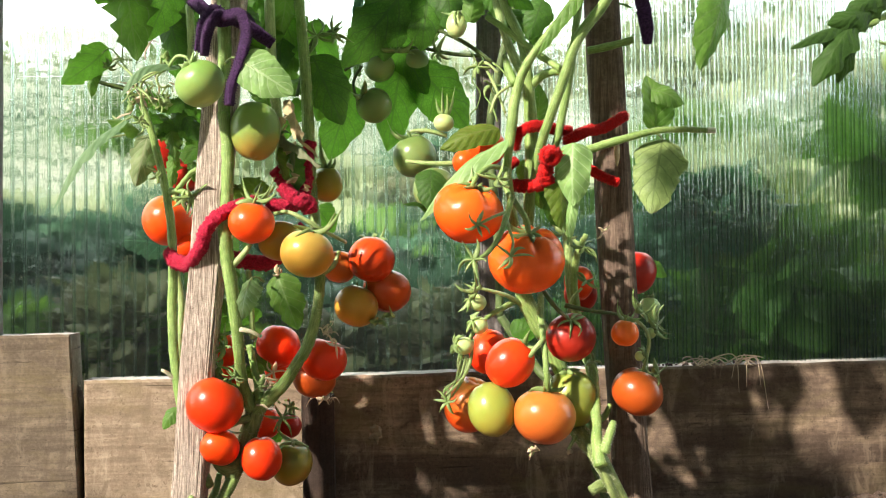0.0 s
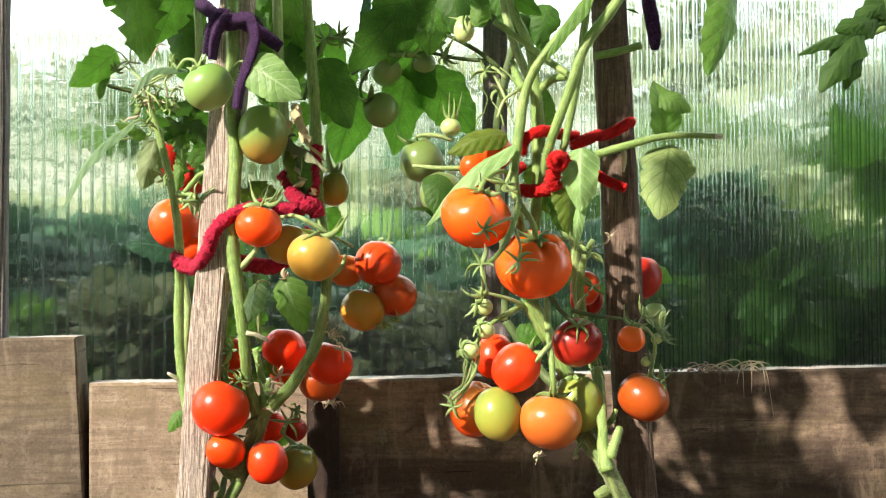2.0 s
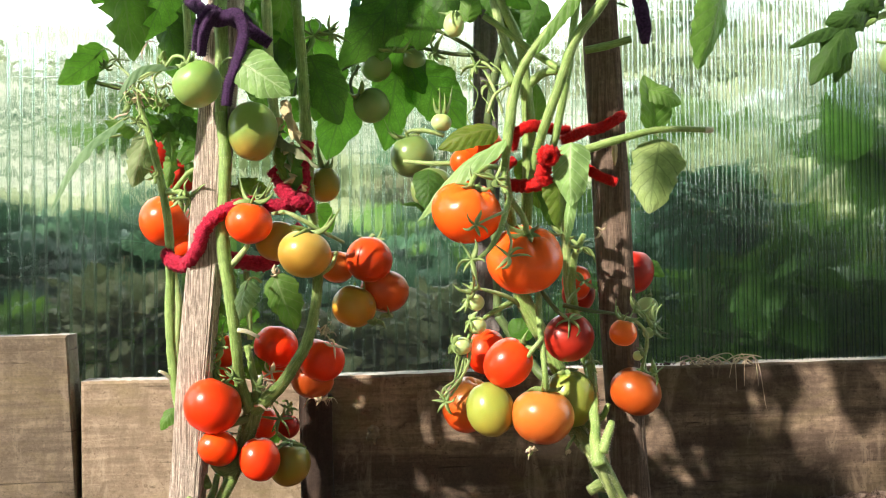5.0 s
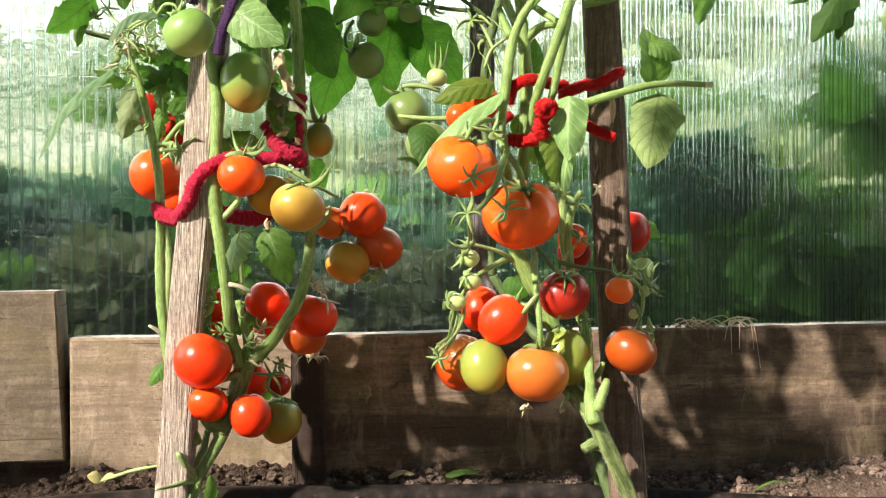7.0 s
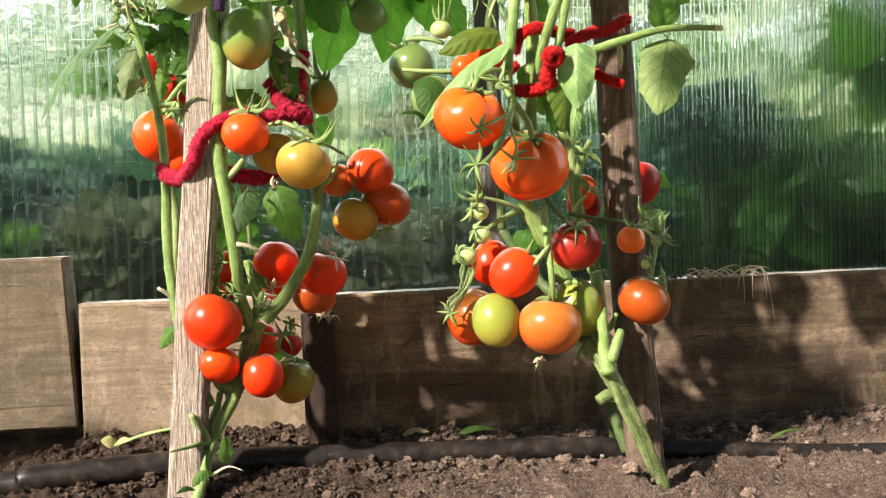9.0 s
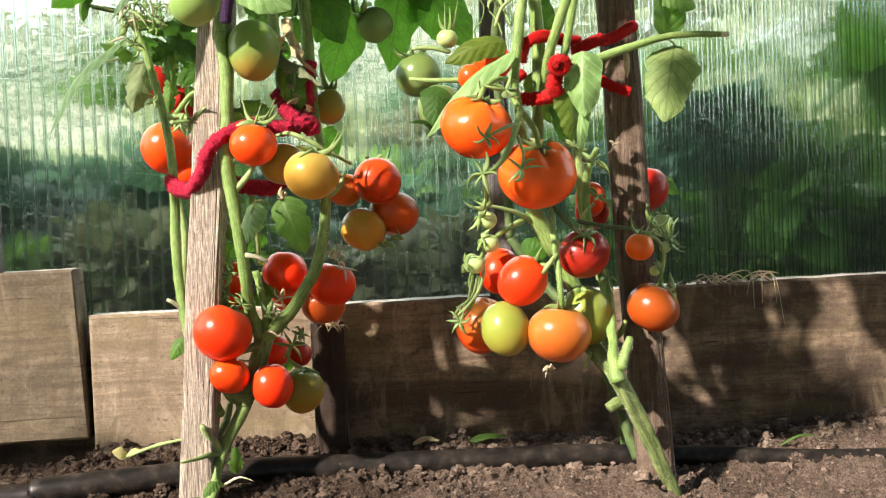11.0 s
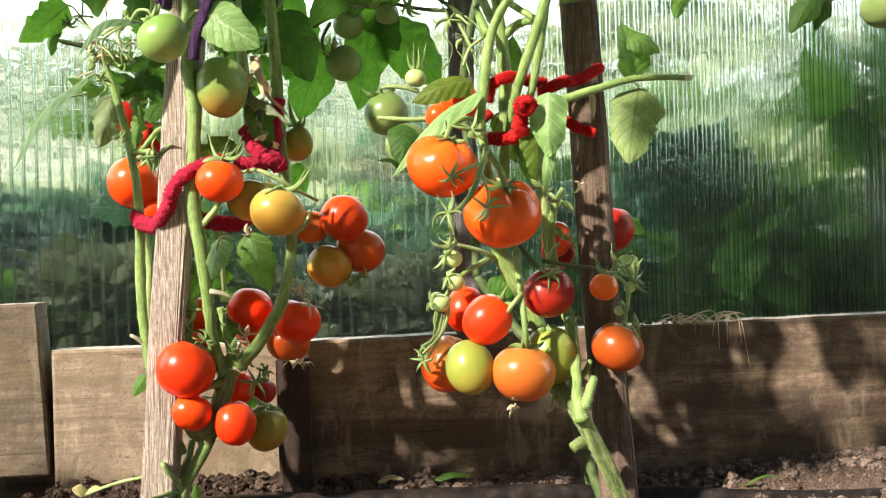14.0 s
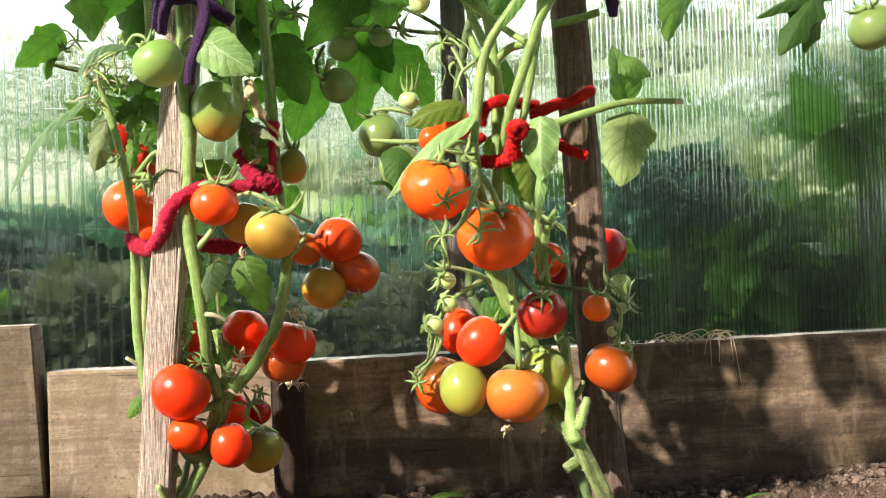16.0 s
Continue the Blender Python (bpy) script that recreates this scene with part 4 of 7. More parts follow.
stem(A, [(-0.270, 1.330, 0.595), (-0.268, 1.330, 0.645), (-0.273, 1.330, 0.724)], [0.005, 0.005, 0.005], STEM_THIN, "stem", 8)
stem(A, [(-0.189, 1.290, 0.256), (-0.190, 1.285, 0.298), (-0.192, 1.280, 0.339)], [0.0038, 0.004, 0.004], STEM_THIN, "stem", 8)
stem(A, [(-0.192, 1.280, 0.250), (-0.186, 1.278, 0.222), (-0.181, 1.278, 0.200), (-0.180, 1.280, 0.182)], [0.0042, 0.0044, 0.005, 0.006], STEM, "stem", 8)
# side shoots and cut stubs
stem(A, [(-0.238, 1.262, 0.036), (-0.243, 1.258, 0.048), (-0.249, 1.250, 0.061), (-0.2535, 1.244, 0.071), (-0.256, 1.240, 0.077)], [0.006, 0.0052, 0.0046, 0.004, 0.003], STEM_THIN, "side_shoot", 10, 80)
stem(A, [(-0.246, 1.283, 0.046), (-0.243, 1.285, 0.058), (-0.234, 1.285, 0.074), (-0.229, 1.285, 0.095)], [0.0045, 0.0046, 0.0046, 0.0036], STEM_THIN, "side_shoot", 8, 60)
stem(A, [(-0.241, 1.260, 0.040), (-0.250, 1.247, 0.042), (-0.259, 1.235, 0.041), (-0.277, 1.215, 0.041)], [0.0038, 0.003, 0.0026, 0.0012], STEM_THIN, "side_shoot", 8)
stem(A, [(-0.198, 1.245, 0.270), (-0.186, 1.240, 0.268), (-0.173, 1.236, 0.262)], [0.003, 0.0024, 0.0022], CUT, "cut_stub", 8)
stem(A, [(-0.231, 1.232, 0.010), (-0.218, 1.220, 0.019), (-0.209, 1.215, 0.021), (-0.196, 1.210, 0.017)], [0.0019, 0.0014, 0.0009, 0.0004], CUT, "side_shoot", 8)
stem(A, [(-0.283, 1.300, 0.207), (-0.291, 1.295, 0.215), (-0.298, 1.290, 0.220)], [0.0028, 0.0026, 0.0018], CUT, "cut_stub", 8)
# truss stalks
stem(A, [(-0.211, 1.250, 0.375), (-0.197, 1.245, 0.392), (-0.187, 1.240, 0.410), (-0.182, 1.238, 0.419)], [0.0026, 0.0022, 0.002, 0.0018], STEM_THIN, "truss_stalk", 8)
stem(A, [(-0.207, 1.250, 0.345), (-0.191, 1.245, 0.362), (-0.184, 1.240, 0.372)], [0.0042, 0.0034, 0.0025], STEM_THIN, "truss_stalk", 8)
stem(A, [(-0.159, 1.262, 0.407), (-0.142, 1.250, 0.408), (-0.121, 1.245, 0.398), (-0.099, 1.250, 0.385), (-0.074, 1.270, 0.372)], [0.002, 0.0026, 0.0028, 0.0024, 0.002], STEM_THIN, "truss_stalk", 8, 40)
stem(A, [(-0.290, 1.300, 0.436), (-0.276, 1.290, 0.437), (-0.263, 1.285, 0.432), (-0.249, 1.270, 0.417)], [0.0042, 0.0038, 0.0032, 0.0022], STEM, "truss_stalk", 8)
stem(A, [(-0.278, 1.290, 0.439), (-0.259, 1.280, 0.459), (-0.250, 1.275, 0.462)], [0.0034, 0.003, 0.0026], STEM, "truss_stalk", 8)
stem(A, [(-0.107, 1.270, 0.331), (-0.090, 1.280, 0.344), (-0.083, 1.285, 0.362)], [0.003, 0.0028, 0.0022], STEM_THIN, "truss_stalk", 8)
stem(A, [(-0.192, 1.28, 0.162), (-0.202, 1.268, 0.160), (-0.214, 1.258, 0.156)], [0.006, 0.0045, 0.003], STEM_BASE, "truss_stalk", 8)
stem(A, [(-0.207, 1.282, 0.104), (-0.216, 1.278, 0.101), (-0.226, 1.274, 0.104), (-0.234, 1.270, 0.112)], [0.0095, 0.0082, 0.0065, 0.003], STEM_BASE, "truss_stalk", 10)
stem(A, [(-0.229, 1.290, 0.195), (-0.237, 1.285, 0.223), (-0.228, 1.285, 0.247), (-0.220, 1.285, 0.257)], [0.003, 0.0028, 0.0024, 0.002], STEM_THIN, "truss_stalk", 8)

tomato(A, (-0.300, 1.345, 0.404), 0.0331, "redorange", 0.98, (0.35, -0.3, 1), 5, stalk_to=(-0.273, 1.290, 0.436), label="ripe red-orange tomato")
tomato(A, (-0.275, 1.345, 0.371), 0.0165, "redorange", 1.0, (0.2, 0.4, 1), 0, label="red-orange tomato half hidden by a stake")
tomato(A, (-0.183, 1.235, 0.395), 0.0277, "redorange", 0.9, (0.12, -0.1, 1), 5, curl=1.3, dent=0.08, label="ripe red-orange tomato")
tomato(A, (-0.153, 1.275, 0.375), 0.0273, "mustard", 0.92, (0, 0.2, 1), 0, label="dull mustard yellow unripe tomato")
tomato(A, (-0.119, 1.232, 0.358), 0.0310, "yellow", 0.9, (0.25, 0.1, 1), 6, curl=1.2, dent=0.1, label="yellow ripening tomato")
tomato(A, (-0.084, 1.320, 0.343), 0.0219, "orange", 0.95, (0, 0.2, 1), 0, label="orange ripening tomato")
tomato(A, (-0.044, 1.300, 0.352), 0.0292, "rust", 0.95, (-0.05, 0.7, 1), 6, curl=1.0, dent=0.1, label="red-orange tomato in a truss")
tomato(A, (-0.025, 1.325, 0.312), 0.0305, "amber", 0.88, (0.2, 0.5, 1), 0, label="amber orange tomato in a truss")
tomato(A, (-0.063, 1.305, 0.294), 0.0272, "mustard", 0.95, (0.5, 0.4, 1), 4, label="mustard and amber unripe tomato")
tomato(A, (-0.162, 1.335, 0.244), 0.0278, "red", 0.98, (0, 0.3, 1), 0, label="ripe red tomato")
tomato(A, (-0.103, 1.290, 0.230), 0.0283, "red", 0.93, (0.25, 0.1, 1), 0, label="ripe red tomato")
tomato(A, (-0.116, 1.320, 0.202), 0.0268, "amber", 0.85, (0, 0.4, 1), 0, label="orange tomato below a red one")
tomato(A, (-0.161, 1.360, 0.214), 0.0218, "redorange", 0.95, (0, 0.4, 1), 0, label="red-orange tomato hidden in the truss")
tomato(A, (-0.230, 1.255, 0.181), 0.0336, "red", 0.97, (0.55, 0.35, 1), 4, label="large ripe red tomato")
tomato(A, (-0.226, 1.262, 0.131), 0.0243, "redorange", 0.9, (0.3, 0.5, 1), 3, label="small ripe red-orange tomato")
tomato(A, (-0.177, 1.268, 0.115), 0.0251, "red", 1.08, (-0.3, 0.3, 1), 0, amp=0.10, lobes=3, label="ripe red tomato with a bent side")
tomato(A, (-0.145, 1.310, 0.101), 0.0266, "olive", 1.06, (0.05, -0.15, 1), 5, curl=0.9, label="dark olive unripe tomato")
tomato(A, (-0.179, 1.335, 0.148), 0.0200, "red", 1.05, (0, 0.3, 1), 0, label="ripe red tomato behind a stem")
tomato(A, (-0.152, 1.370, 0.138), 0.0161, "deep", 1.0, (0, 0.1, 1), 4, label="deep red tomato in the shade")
tomato(A, (-0.222, 1.310, 0.241), 0.0210, "red", 1.0, (0, 0.3, 1), 4, label="ripe red tomato behind a stake")
tomato(A, (-0.220, 1.315, 0.199), 0.0225, "red", 1.0, (0, 0.3, 1), 4, label="ripe red tomato behind a stem")
# the dark skin puts the leaves' shade into these two fruits
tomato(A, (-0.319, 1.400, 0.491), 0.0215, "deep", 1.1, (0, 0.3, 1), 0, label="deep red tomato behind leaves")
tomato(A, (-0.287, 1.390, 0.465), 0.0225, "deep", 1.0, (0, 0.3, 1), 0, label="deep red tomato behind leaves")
tomato(A, (-0.238, 1.215, 0.554), 0.0286, "sunlit", 0.93, (-0.45, -0.1, 0.9), 7, curl=0.5, long=0.55, dent=0.1, lobes=6, amp=0.03, stalk_to=(-0.276, 1.230, 0.577), label="unripe light green tomato")
tomato(A, (-0.180, 1.255, 0.505), 0.0298, "turning", 1.24, (0, 0.3, 1), 0, label="large green tomato turning at its base")
tomato(A, (-0.100, 1.350, 0.449), 0.0202, "olive", 1.15, (0.05, 0.0, 1), 6, curl=1.6, label="green tomato turning orange")
# leaves
leaf(A, (-0.362, 1.300, 0.613), (-0.413, 1.280, 0.565), 0.0431, "thin", (0.3, -1, -0.5), 0.12, 0.1, 6, label="green leaf with a toothed edge", stalk_from=(-0.342, 1.310, 0.588))
leaf(A, (-0.377, 1.300, 0.582), (-0.383, 1.300, 0.552), 0.0195, "mid", (-0.5, -1, 0.2), 0.2, 0.2, 3)
leaf(A, (-0.344, 1.310, 0.724), (-0.323, 1.280, 0.593), 0.0737, "mid", (0.1, -1, -0.3), 0.1, 0.12, 6, 0.42, label="large toothed green leaf")
leaf(A, (-0.359, 1.310, 0.710), (-0.373, 1.290, 0.664), 0.0417, "thin", (0.1, -1, -0.3), 0.1, 0.12, 4, 0.3)
leaf(A, (-0.283, 1.310, 0.704), (-0.315, 1.300, 0.622), 0.0556, "thin", (0.2, -1, -0.2), 0.1, 0.1, 4, 0.25)
leaf(A, (-0.296, 1.340, 0.669), (-0.274, 1.330, 0.588), 0.0459, "dark", (-0.2, -1, 0), 0.1, 0.1, 4, 0.2)
leaf(A, (-0.280, 1.350, 0.700), (-0.283, 1.350, 0.617), 0.0417, "dark", (0.3, -1, 0), 0.1, 0.1, 4, 0.2)
leaf(A, (-0.266, 1.240, 0.579), (-0.327, 1.200, 0.533), 0.0167, "bluish", (-0.3, -0.3, 1), 0.22, 0.5, 4, 0.1, label="narrow pale folded leaf")
leaf(A, (-0.324, 1.290, 0.510), (-0.357, 1.270, 0.521), 0.0306, "mid", (0, -0.8, 0.8), 0.1, 0.2, 4)
leaf(A, (-0.335, 1.270, 0.521), (-0.399, 1.200, 0.409), 0.0225, "bluish", (-0.7, -0.4, 0.6), 0.1, 0.4, 7, 0.25, stalk_from=(-0.316, 1.290, 0.522), label="long drooping pale green leaf")
leaf(A, (-0.321, 1.330, 0.511), (-0.335, 1.320, 0.444), 0.0389, "grey", (0.1, -1, 0.1), 0.08, 0.25, 5, 0.25, wrinkle=0.03, label="wilted grey-green leaf")
leaf(A, (-0.193, 1.200, 0.579), (-0.130, 1.185, 0.537), 0.0539, "pale", (-0.25, -1, 0.3), 0.08, 0.05, 3, 0.08, stalk_from=(-0.212, 1.240, 0.584), label="pale green sunlit leaf")
leaf(A, (-0.254, 1.300, 0.490), (-0.270, 1.290, 0.469), 0.0153, "thin", (0, -1, 0.4), 0.1, 0.2, 3)
leaf(A, (-0.182, 1.210, 0.329), (-0.191, 1.200, 0.284), 0.0400, "pale", (-0.65, -0.8, 0.6), 0.05, 0.12, 5, 0.22, label="pale green leaf beside a stem", stalk_from=(-0.170, 1.240, 0.326))
leaf(A, (-0.155, 1.245, 0.335), (-0.130, 1.235, 0.269), 0.0440, "mid", (-0.2, -1, 0.2), 0.04, 0.15, 6, 0.12, label="green leaf hanging below fruit")
leaf(A, (-0.116, 1.400, 0.424), (-0.093, 1.400, 0.389), 0.0404, "thin", (0, -1, 0), 0.1, 0.05, 4)
leaf(A, (-0.118, 1.360, 0.617), (-0.079, 1.340, 0.524), 0.0640, "dark", (0.1, -1, -0.3), 0.1, 0.12, 4, 0.06, label="dark green shaded leaf")
leaf(A, (-0.281, 1.310, 0.172), (-0.299, 1.300, 0.147), 0.0236, "mid", (-0.2, -0.9, 0.5), 0.2, 0.2, 3)
leaf(A, (-0.218, 1.230, 0.022), (-0.216, 1.215, 0.056), 0.0196, "mid", (0.3, -1, 0.3), 0.1, 0.2, 4, 0.35)
leaf(A, (-0.235, 1.225, 0.016), (-0.251, 1.200, 0.004), 0.0196, "mid", (-0.2, -0.8, 0.7), 0.2, 0.2, 4, 0.3)
leaf(A, (-0.253, 1.225, -0.005), (-0.269, 1.200, -0.003), 0.0117, "dark", (0, -0.6, 0.9), 0.2, 0.2, 3, 0.2)
leaf(A, (-0.143, 1.290, 0.494), (-0.133, 1.290, 0.435), 0.0348, "dark", (-0.4, -1, 0), 0.1, 0.4, 4, 0.2, wrinkle=0.03)
leaf(A, (-0.194, 1.300, 0.432), (-0.218, 1.300, 0.443), 0.0278, "olive", (0, -1, 0.4), 0.1, 0.2, 4, 0.3)
leaf(A, (-0.173, 1.300, 0.432), (-0.201, 1.300, 0.453), 0.0348, "olive", (0, -1, 0.4), 0.1, 0.2, 4, 0.3)
for base, tip, wide, kind in (((-0.293, 1.330, 0.515), (-0.282, 1.310, 0.474), 0.026, "mid"), ((-0.305, 1.340, 0.538), (-0.315, 1.330, 0.503), 0.034, "dark"), ((-0.263, 1.320, 0.496), (-0.273, 1.300, 0.473), 0.030, "thin"), ((-0.290, 1.340, 0.489), (-0.294, 1.330, 0.443), 0.024, "mid"), ((-0.278, 1.340, 0.535), (-0.261, 1.330, 0.503), 0.030, "dark")):
    leaf(A, base, tip, wide, kind, (0.1, -1, 0.2), 0.12, 0.2, 5, 0.35, lobe=0.25, lobes=3)
rng = random.Random(31)
# a dried leaf, crumpled into shards
for k in range(12):
    p = Vector((-0.150, 1.285, 0.525)).lerp(Vector((-0.135, 1.275, 0.440)), k / 11) + Vector((rng.gauss(0, 0.006), rng.gauss(0, 0.006), 0))
    d = Vector((rng.uniform(-0.6, 0.6), rng.uniform(-0.5, 0.4), rng.uniform(-1, 0.3))).normalized() * rng.uniform(0.016, 0.03)
    leaf(A, p - d / 2, p + d / 2, rng.uniform(0.004, 0.009), rng.choice(("dry", "dry", "grey")), (rng.uniform(-1, 1), -1, rng.uniform(-0.6, 0.6)), rng.uniform(-0.3, 0.4), rng.uniform(0.3, 1.4), 2, 0.2, wrinkle=0.05, label="dried brown crumpled leaf", name="dry_leaf")
for base, tip, wide, kind, roll in (((-0.140, 1.268, 0.545), (-0.150, 1.262, 0.492), 0.015, "dry", 0.7), ((-0.137, 1.266, 0.530), (-0.136, 1.262, 0.478), 0.013, "dry", -0.9), ((-0.152, 1.272, 0.503), (-0.130, 1.268, 0.446), 0.018, "dusty", 0.8), ((-0.155, 1.274, 0.488), (-0.146, 1.270, 0.436), 0.018, "olive", -0.6)):
    leaf(A, base, tip, wide, kind, (roll, -1, 0.3), 0.25, 0.7, 4, 0.25, roll, 0.07, label="dried crumpled leaf" if kind == "dry" else "", name="dry_leaf" if kind == "dry" else "leaf")
# small leaflets about the stems
def leaflets(own, spots):
    """A leaflet about each spot: centre and length."""
    for x, y, z, size in spots:
        base = Vector((x, y, z))
        d = Vector((rng.uniform(-1, 1), rng.uniform(-0.6, 0.3), rng.uniform(-1.2, 0.2))).normalized() * size
        leaf(own, base - d * 0.5, base + d * 0.5, size * 0.62, rng.choice(("mid", "dark", "dark", "thin")), (rng.uniform(-0.5, 0.5), -1, rng.uniform(-0.3, 0.5)), 0.12, 0.2, 5, 0.3)


leaflets(A, ((-0.303, 1.33, 0.524, 0.041), (-0.281, 1.34, 0.519, 0.05), (-0.267, 1.34, 0.497, 0.035), (-0.293, 1.33, 0.546, 0.037), (-0.313, 1.31, 0.528, 0.03), (-0.276, 1.35, 0.545, 0.052), (-0.265, 1.35, 0.556, 0.042), (-0.29, 1.35, 0.506, 0.042), (-0.168, 1.33, 0.57, 0.062), (-0.155, 1.34, 0.615, 0.062), (-0.142, 1.35, 0.639, 0.069), (-0.18, 1.34, 0.637, 0.062)))
leaflets(A, ((-0.196, 1.33, 0.656, 0.058), (-0.155, 1.34, 0.665, 0.066), (-0.264, 1.36, 0.641, 0.063), (-0.209, 1.32, 0.583, 0.045), (-0.135, 1.36, 0.547, 0.053), (-0.163, 1.35, 0.524, 0.052), (-0.299, 1.36, 0.641, 0.046), (-0.187, 1.34, 0.608, 0.062), (-0.215, 1.34, 0.637, 0.052), (-0.308, 1.32, 0.548, 0.035), (-0.302, 1.34, 0.511, 0.041), (-0.315, 1.33, 0.517, 0.029)))
leaflets(A, ((-0.274, 1.36, 0.529, 0.046), (-0.287, 1.34, 0.533, 0.037), (-0.271, 1.36, 0.467, 0.027), (-0.179, 1.37, 0.68, 0.068), (-0.162, 1.38, 0.657, 0.075), (-0.194, 1.37, 0.694, 0.064), (-0.145, 1.39, 0.622, 0.065), (-0.208, 1.37, 0.691, 0.057), (-0.161, 1.38, 0.594, 0.064), (-0.138, 1.4, 0.587, 0.065), (-0.179, 1.37, 0.556, 0.057)))
leaflets(A, ((-0.173, 1.38, 0.634, 0.064), (-0.148, 1.39, 0.681, 0.071), (-0.201, 1.37, 0.632, 0.053), (-0.281, 1.38, 0.675, 0.064), (-0.294, 1.37, 0.607, 0.047)))
leaflets(A, ((-0.223, 1.31, 0.277, 0.03), (-0.194, 1.31, 0.214, 0.034), (-0.225, 1.31, 0.179, 0.034), (-0.194, 1.3, 0.18, 0.03), (-0.178, 1.32, 0.224, 0.031), (-0.231, 1.31, 0.252, 0.026), (-0.204, 1.31, 0.308, 0.03), (-0.221, 1.285, 0.299, 0.036), (-0.223, 1.285, 0.268, 0.034), (-0.218, 1.285, 0.329, 0.034), (-0.13, 1.34, 0.202, 0.031), (-0.191, 1.29, 0.281, 0.03), (-0.178, 1.37, 0.25, 0.045), (-0.186, 1.36, 0.262, 0.045), (-0.172, 1.375, 0.238, 0.04), (-0.168, 1.36, 0.128, 0.04), (-0.176, 1.352, 0.14, 0.04)))
# thin curled tendrils and old truss
for pts in ([(-0.276, 1.230, 0.577), (-0.297, 1.240, 0.572), (-0.318, 1.260, 0.568), (-0.333, 1.270, 0.580), (-0.349, 1.280, 0.592)], [(-0.318, 1.300, 0.534), (-0.321, 1.290, 0.553), (-0.317, 1.280, 0.568), (-0.295, 1.260, 0.576), (-0.279, 1.250, 0.580)], [(-0.276, 1.230, 0.577), (-0.291, 1.235, 0.565), (-0.287, 1.240, 0.554), (-0.278, 1.240, 0.558)], [(-0.320, 1.300, 0.537), (-0.333, 1.300, 0.558), (-0.354, 1.300, 0.567), (-0.377, 1.300, 0.572)], [(-0.328, 1.290, 0.566), (-0.311, 1.280, 0.551), (-0.305, 1.280, 0.541)], [(-0.318, 1.300, 0.527), (-0.323, 1.300, 0.509), (-0.338, 1.290, 0.506), (-0.367, 1.270, 0.497)]):
    stem(A, pts, [0.0017, 0.0015, 0.0015, 0.001], STEM_THIN, "tendril", 6)
stem(A, [(-0.320, 1.310, 0.539), (-0.342, 1.310, 0.563), (-0.366, 1.310, 0.570), (-0.383, 1.310, 0.575)], [0.0035, 0.0033, 0.0028, 0.0018], STEM_DARK, "side_shoot", 8)
# a tangle of curled stalks and buds
for k in range(22):
    p = vec((-0.313, 1.290, 0.567)) + Vector((rng.gauss(0, 0.018), rng.gauss(0, 0.01), rng.gauss(0, 0.022)))
    pts, d = [p], Vector((rng.gauss(0, 1), rng.gauss(0, 0.5), rng.gauss(0, 1))).normalized()
    for q in range(4):
        d = (d + Vector((rng.gauss(0, 0.6), rng.gauss(0, 0.4), rng.gauss(-0.1, 0.6)))).normalized()
        pts.append(pts[-1] + d * rng.uniform(0.006, 0.012))
    stem(A, pts, [0.0011, 0.0012, 0.001, 0.0006], (STEM_THIN, STEM_THIN, DRY)[k % 3], "tendril", 6)
    if k % 3 == 0:
        empty_calyx(A, pts[-1], 0.009 + 0.004 * rng.random(), (rng.uniform(-1, 1), -1, rng.uniform(-0.5, 1)), 5)
# curled and withered stalks between the lower stems
for k in range(24):
    p = (vec((-0.218, 1.275, 0.251)), vec((-0.220, 1.275, 0.210)), vec((-0.175, 1.275, 0.196)), vec((-0.191, 1.280, 0.230)), vec((-0.154, 1.300, 0.182)), vec((-0.184, 1.285, 0.161)))[k % 6]
    p = p + Vector((rng.gauss(0, 0.008), rng.gauss(0, 0.005), rng.gauss(0, 0.014)))
    pts, d = [p], Vector((rng.gauss(0, 1), rng.gauss(0, 0.5), rng.gauss(0, 1))).normalized()
    for q in range(3):
        d = (d + Vector((rng.gauss(0, 0.7), rng.gauss(0, 0.4), rng.gauss(0, 0.7)))).normalized()
        pts.append(pts[-1] + d * rng.uniform(0.005, 0.01))
    stem(A, pts, [0.0013, 0.0016, 0.0012, 0.0007], (STEM_THIN, CALYX, DRY)[k % 3], "tendril", 6)
    if k % 4 == 0:
        empty_calyx(A, pts[-1], 0.011 + 0.005 * rng.random(), (rng.uniform(-1, 1), -1, rng.uniform(-0.5, 1)), 5)
# dried flower remains
shapes = []
for k in range(12):
    p = vec((-0.100, 1.270, 0.270)) + Vector((rng.uniform(-0.006, 0.008), rng.uniform(-0.004, 0.004), rng.uniform(-0.008, 0.012)))
    e = p + Vector((rng.uniform(-0.012, 0.015), rng.uniform(-0.01, 0.002), rng.uniform(-0.02, 0.006)))
    shapes.append(tube_shape([p, (p + e) / 2 + Vector((0.003, 0, 0.003)), e], [0.0008, 0.0014, 0.0008], 5, 0.003, 0.5, 300, 0.4))
solid("dried_flower", *join(shapes), DRY, A, "dry pale brown flower remains")

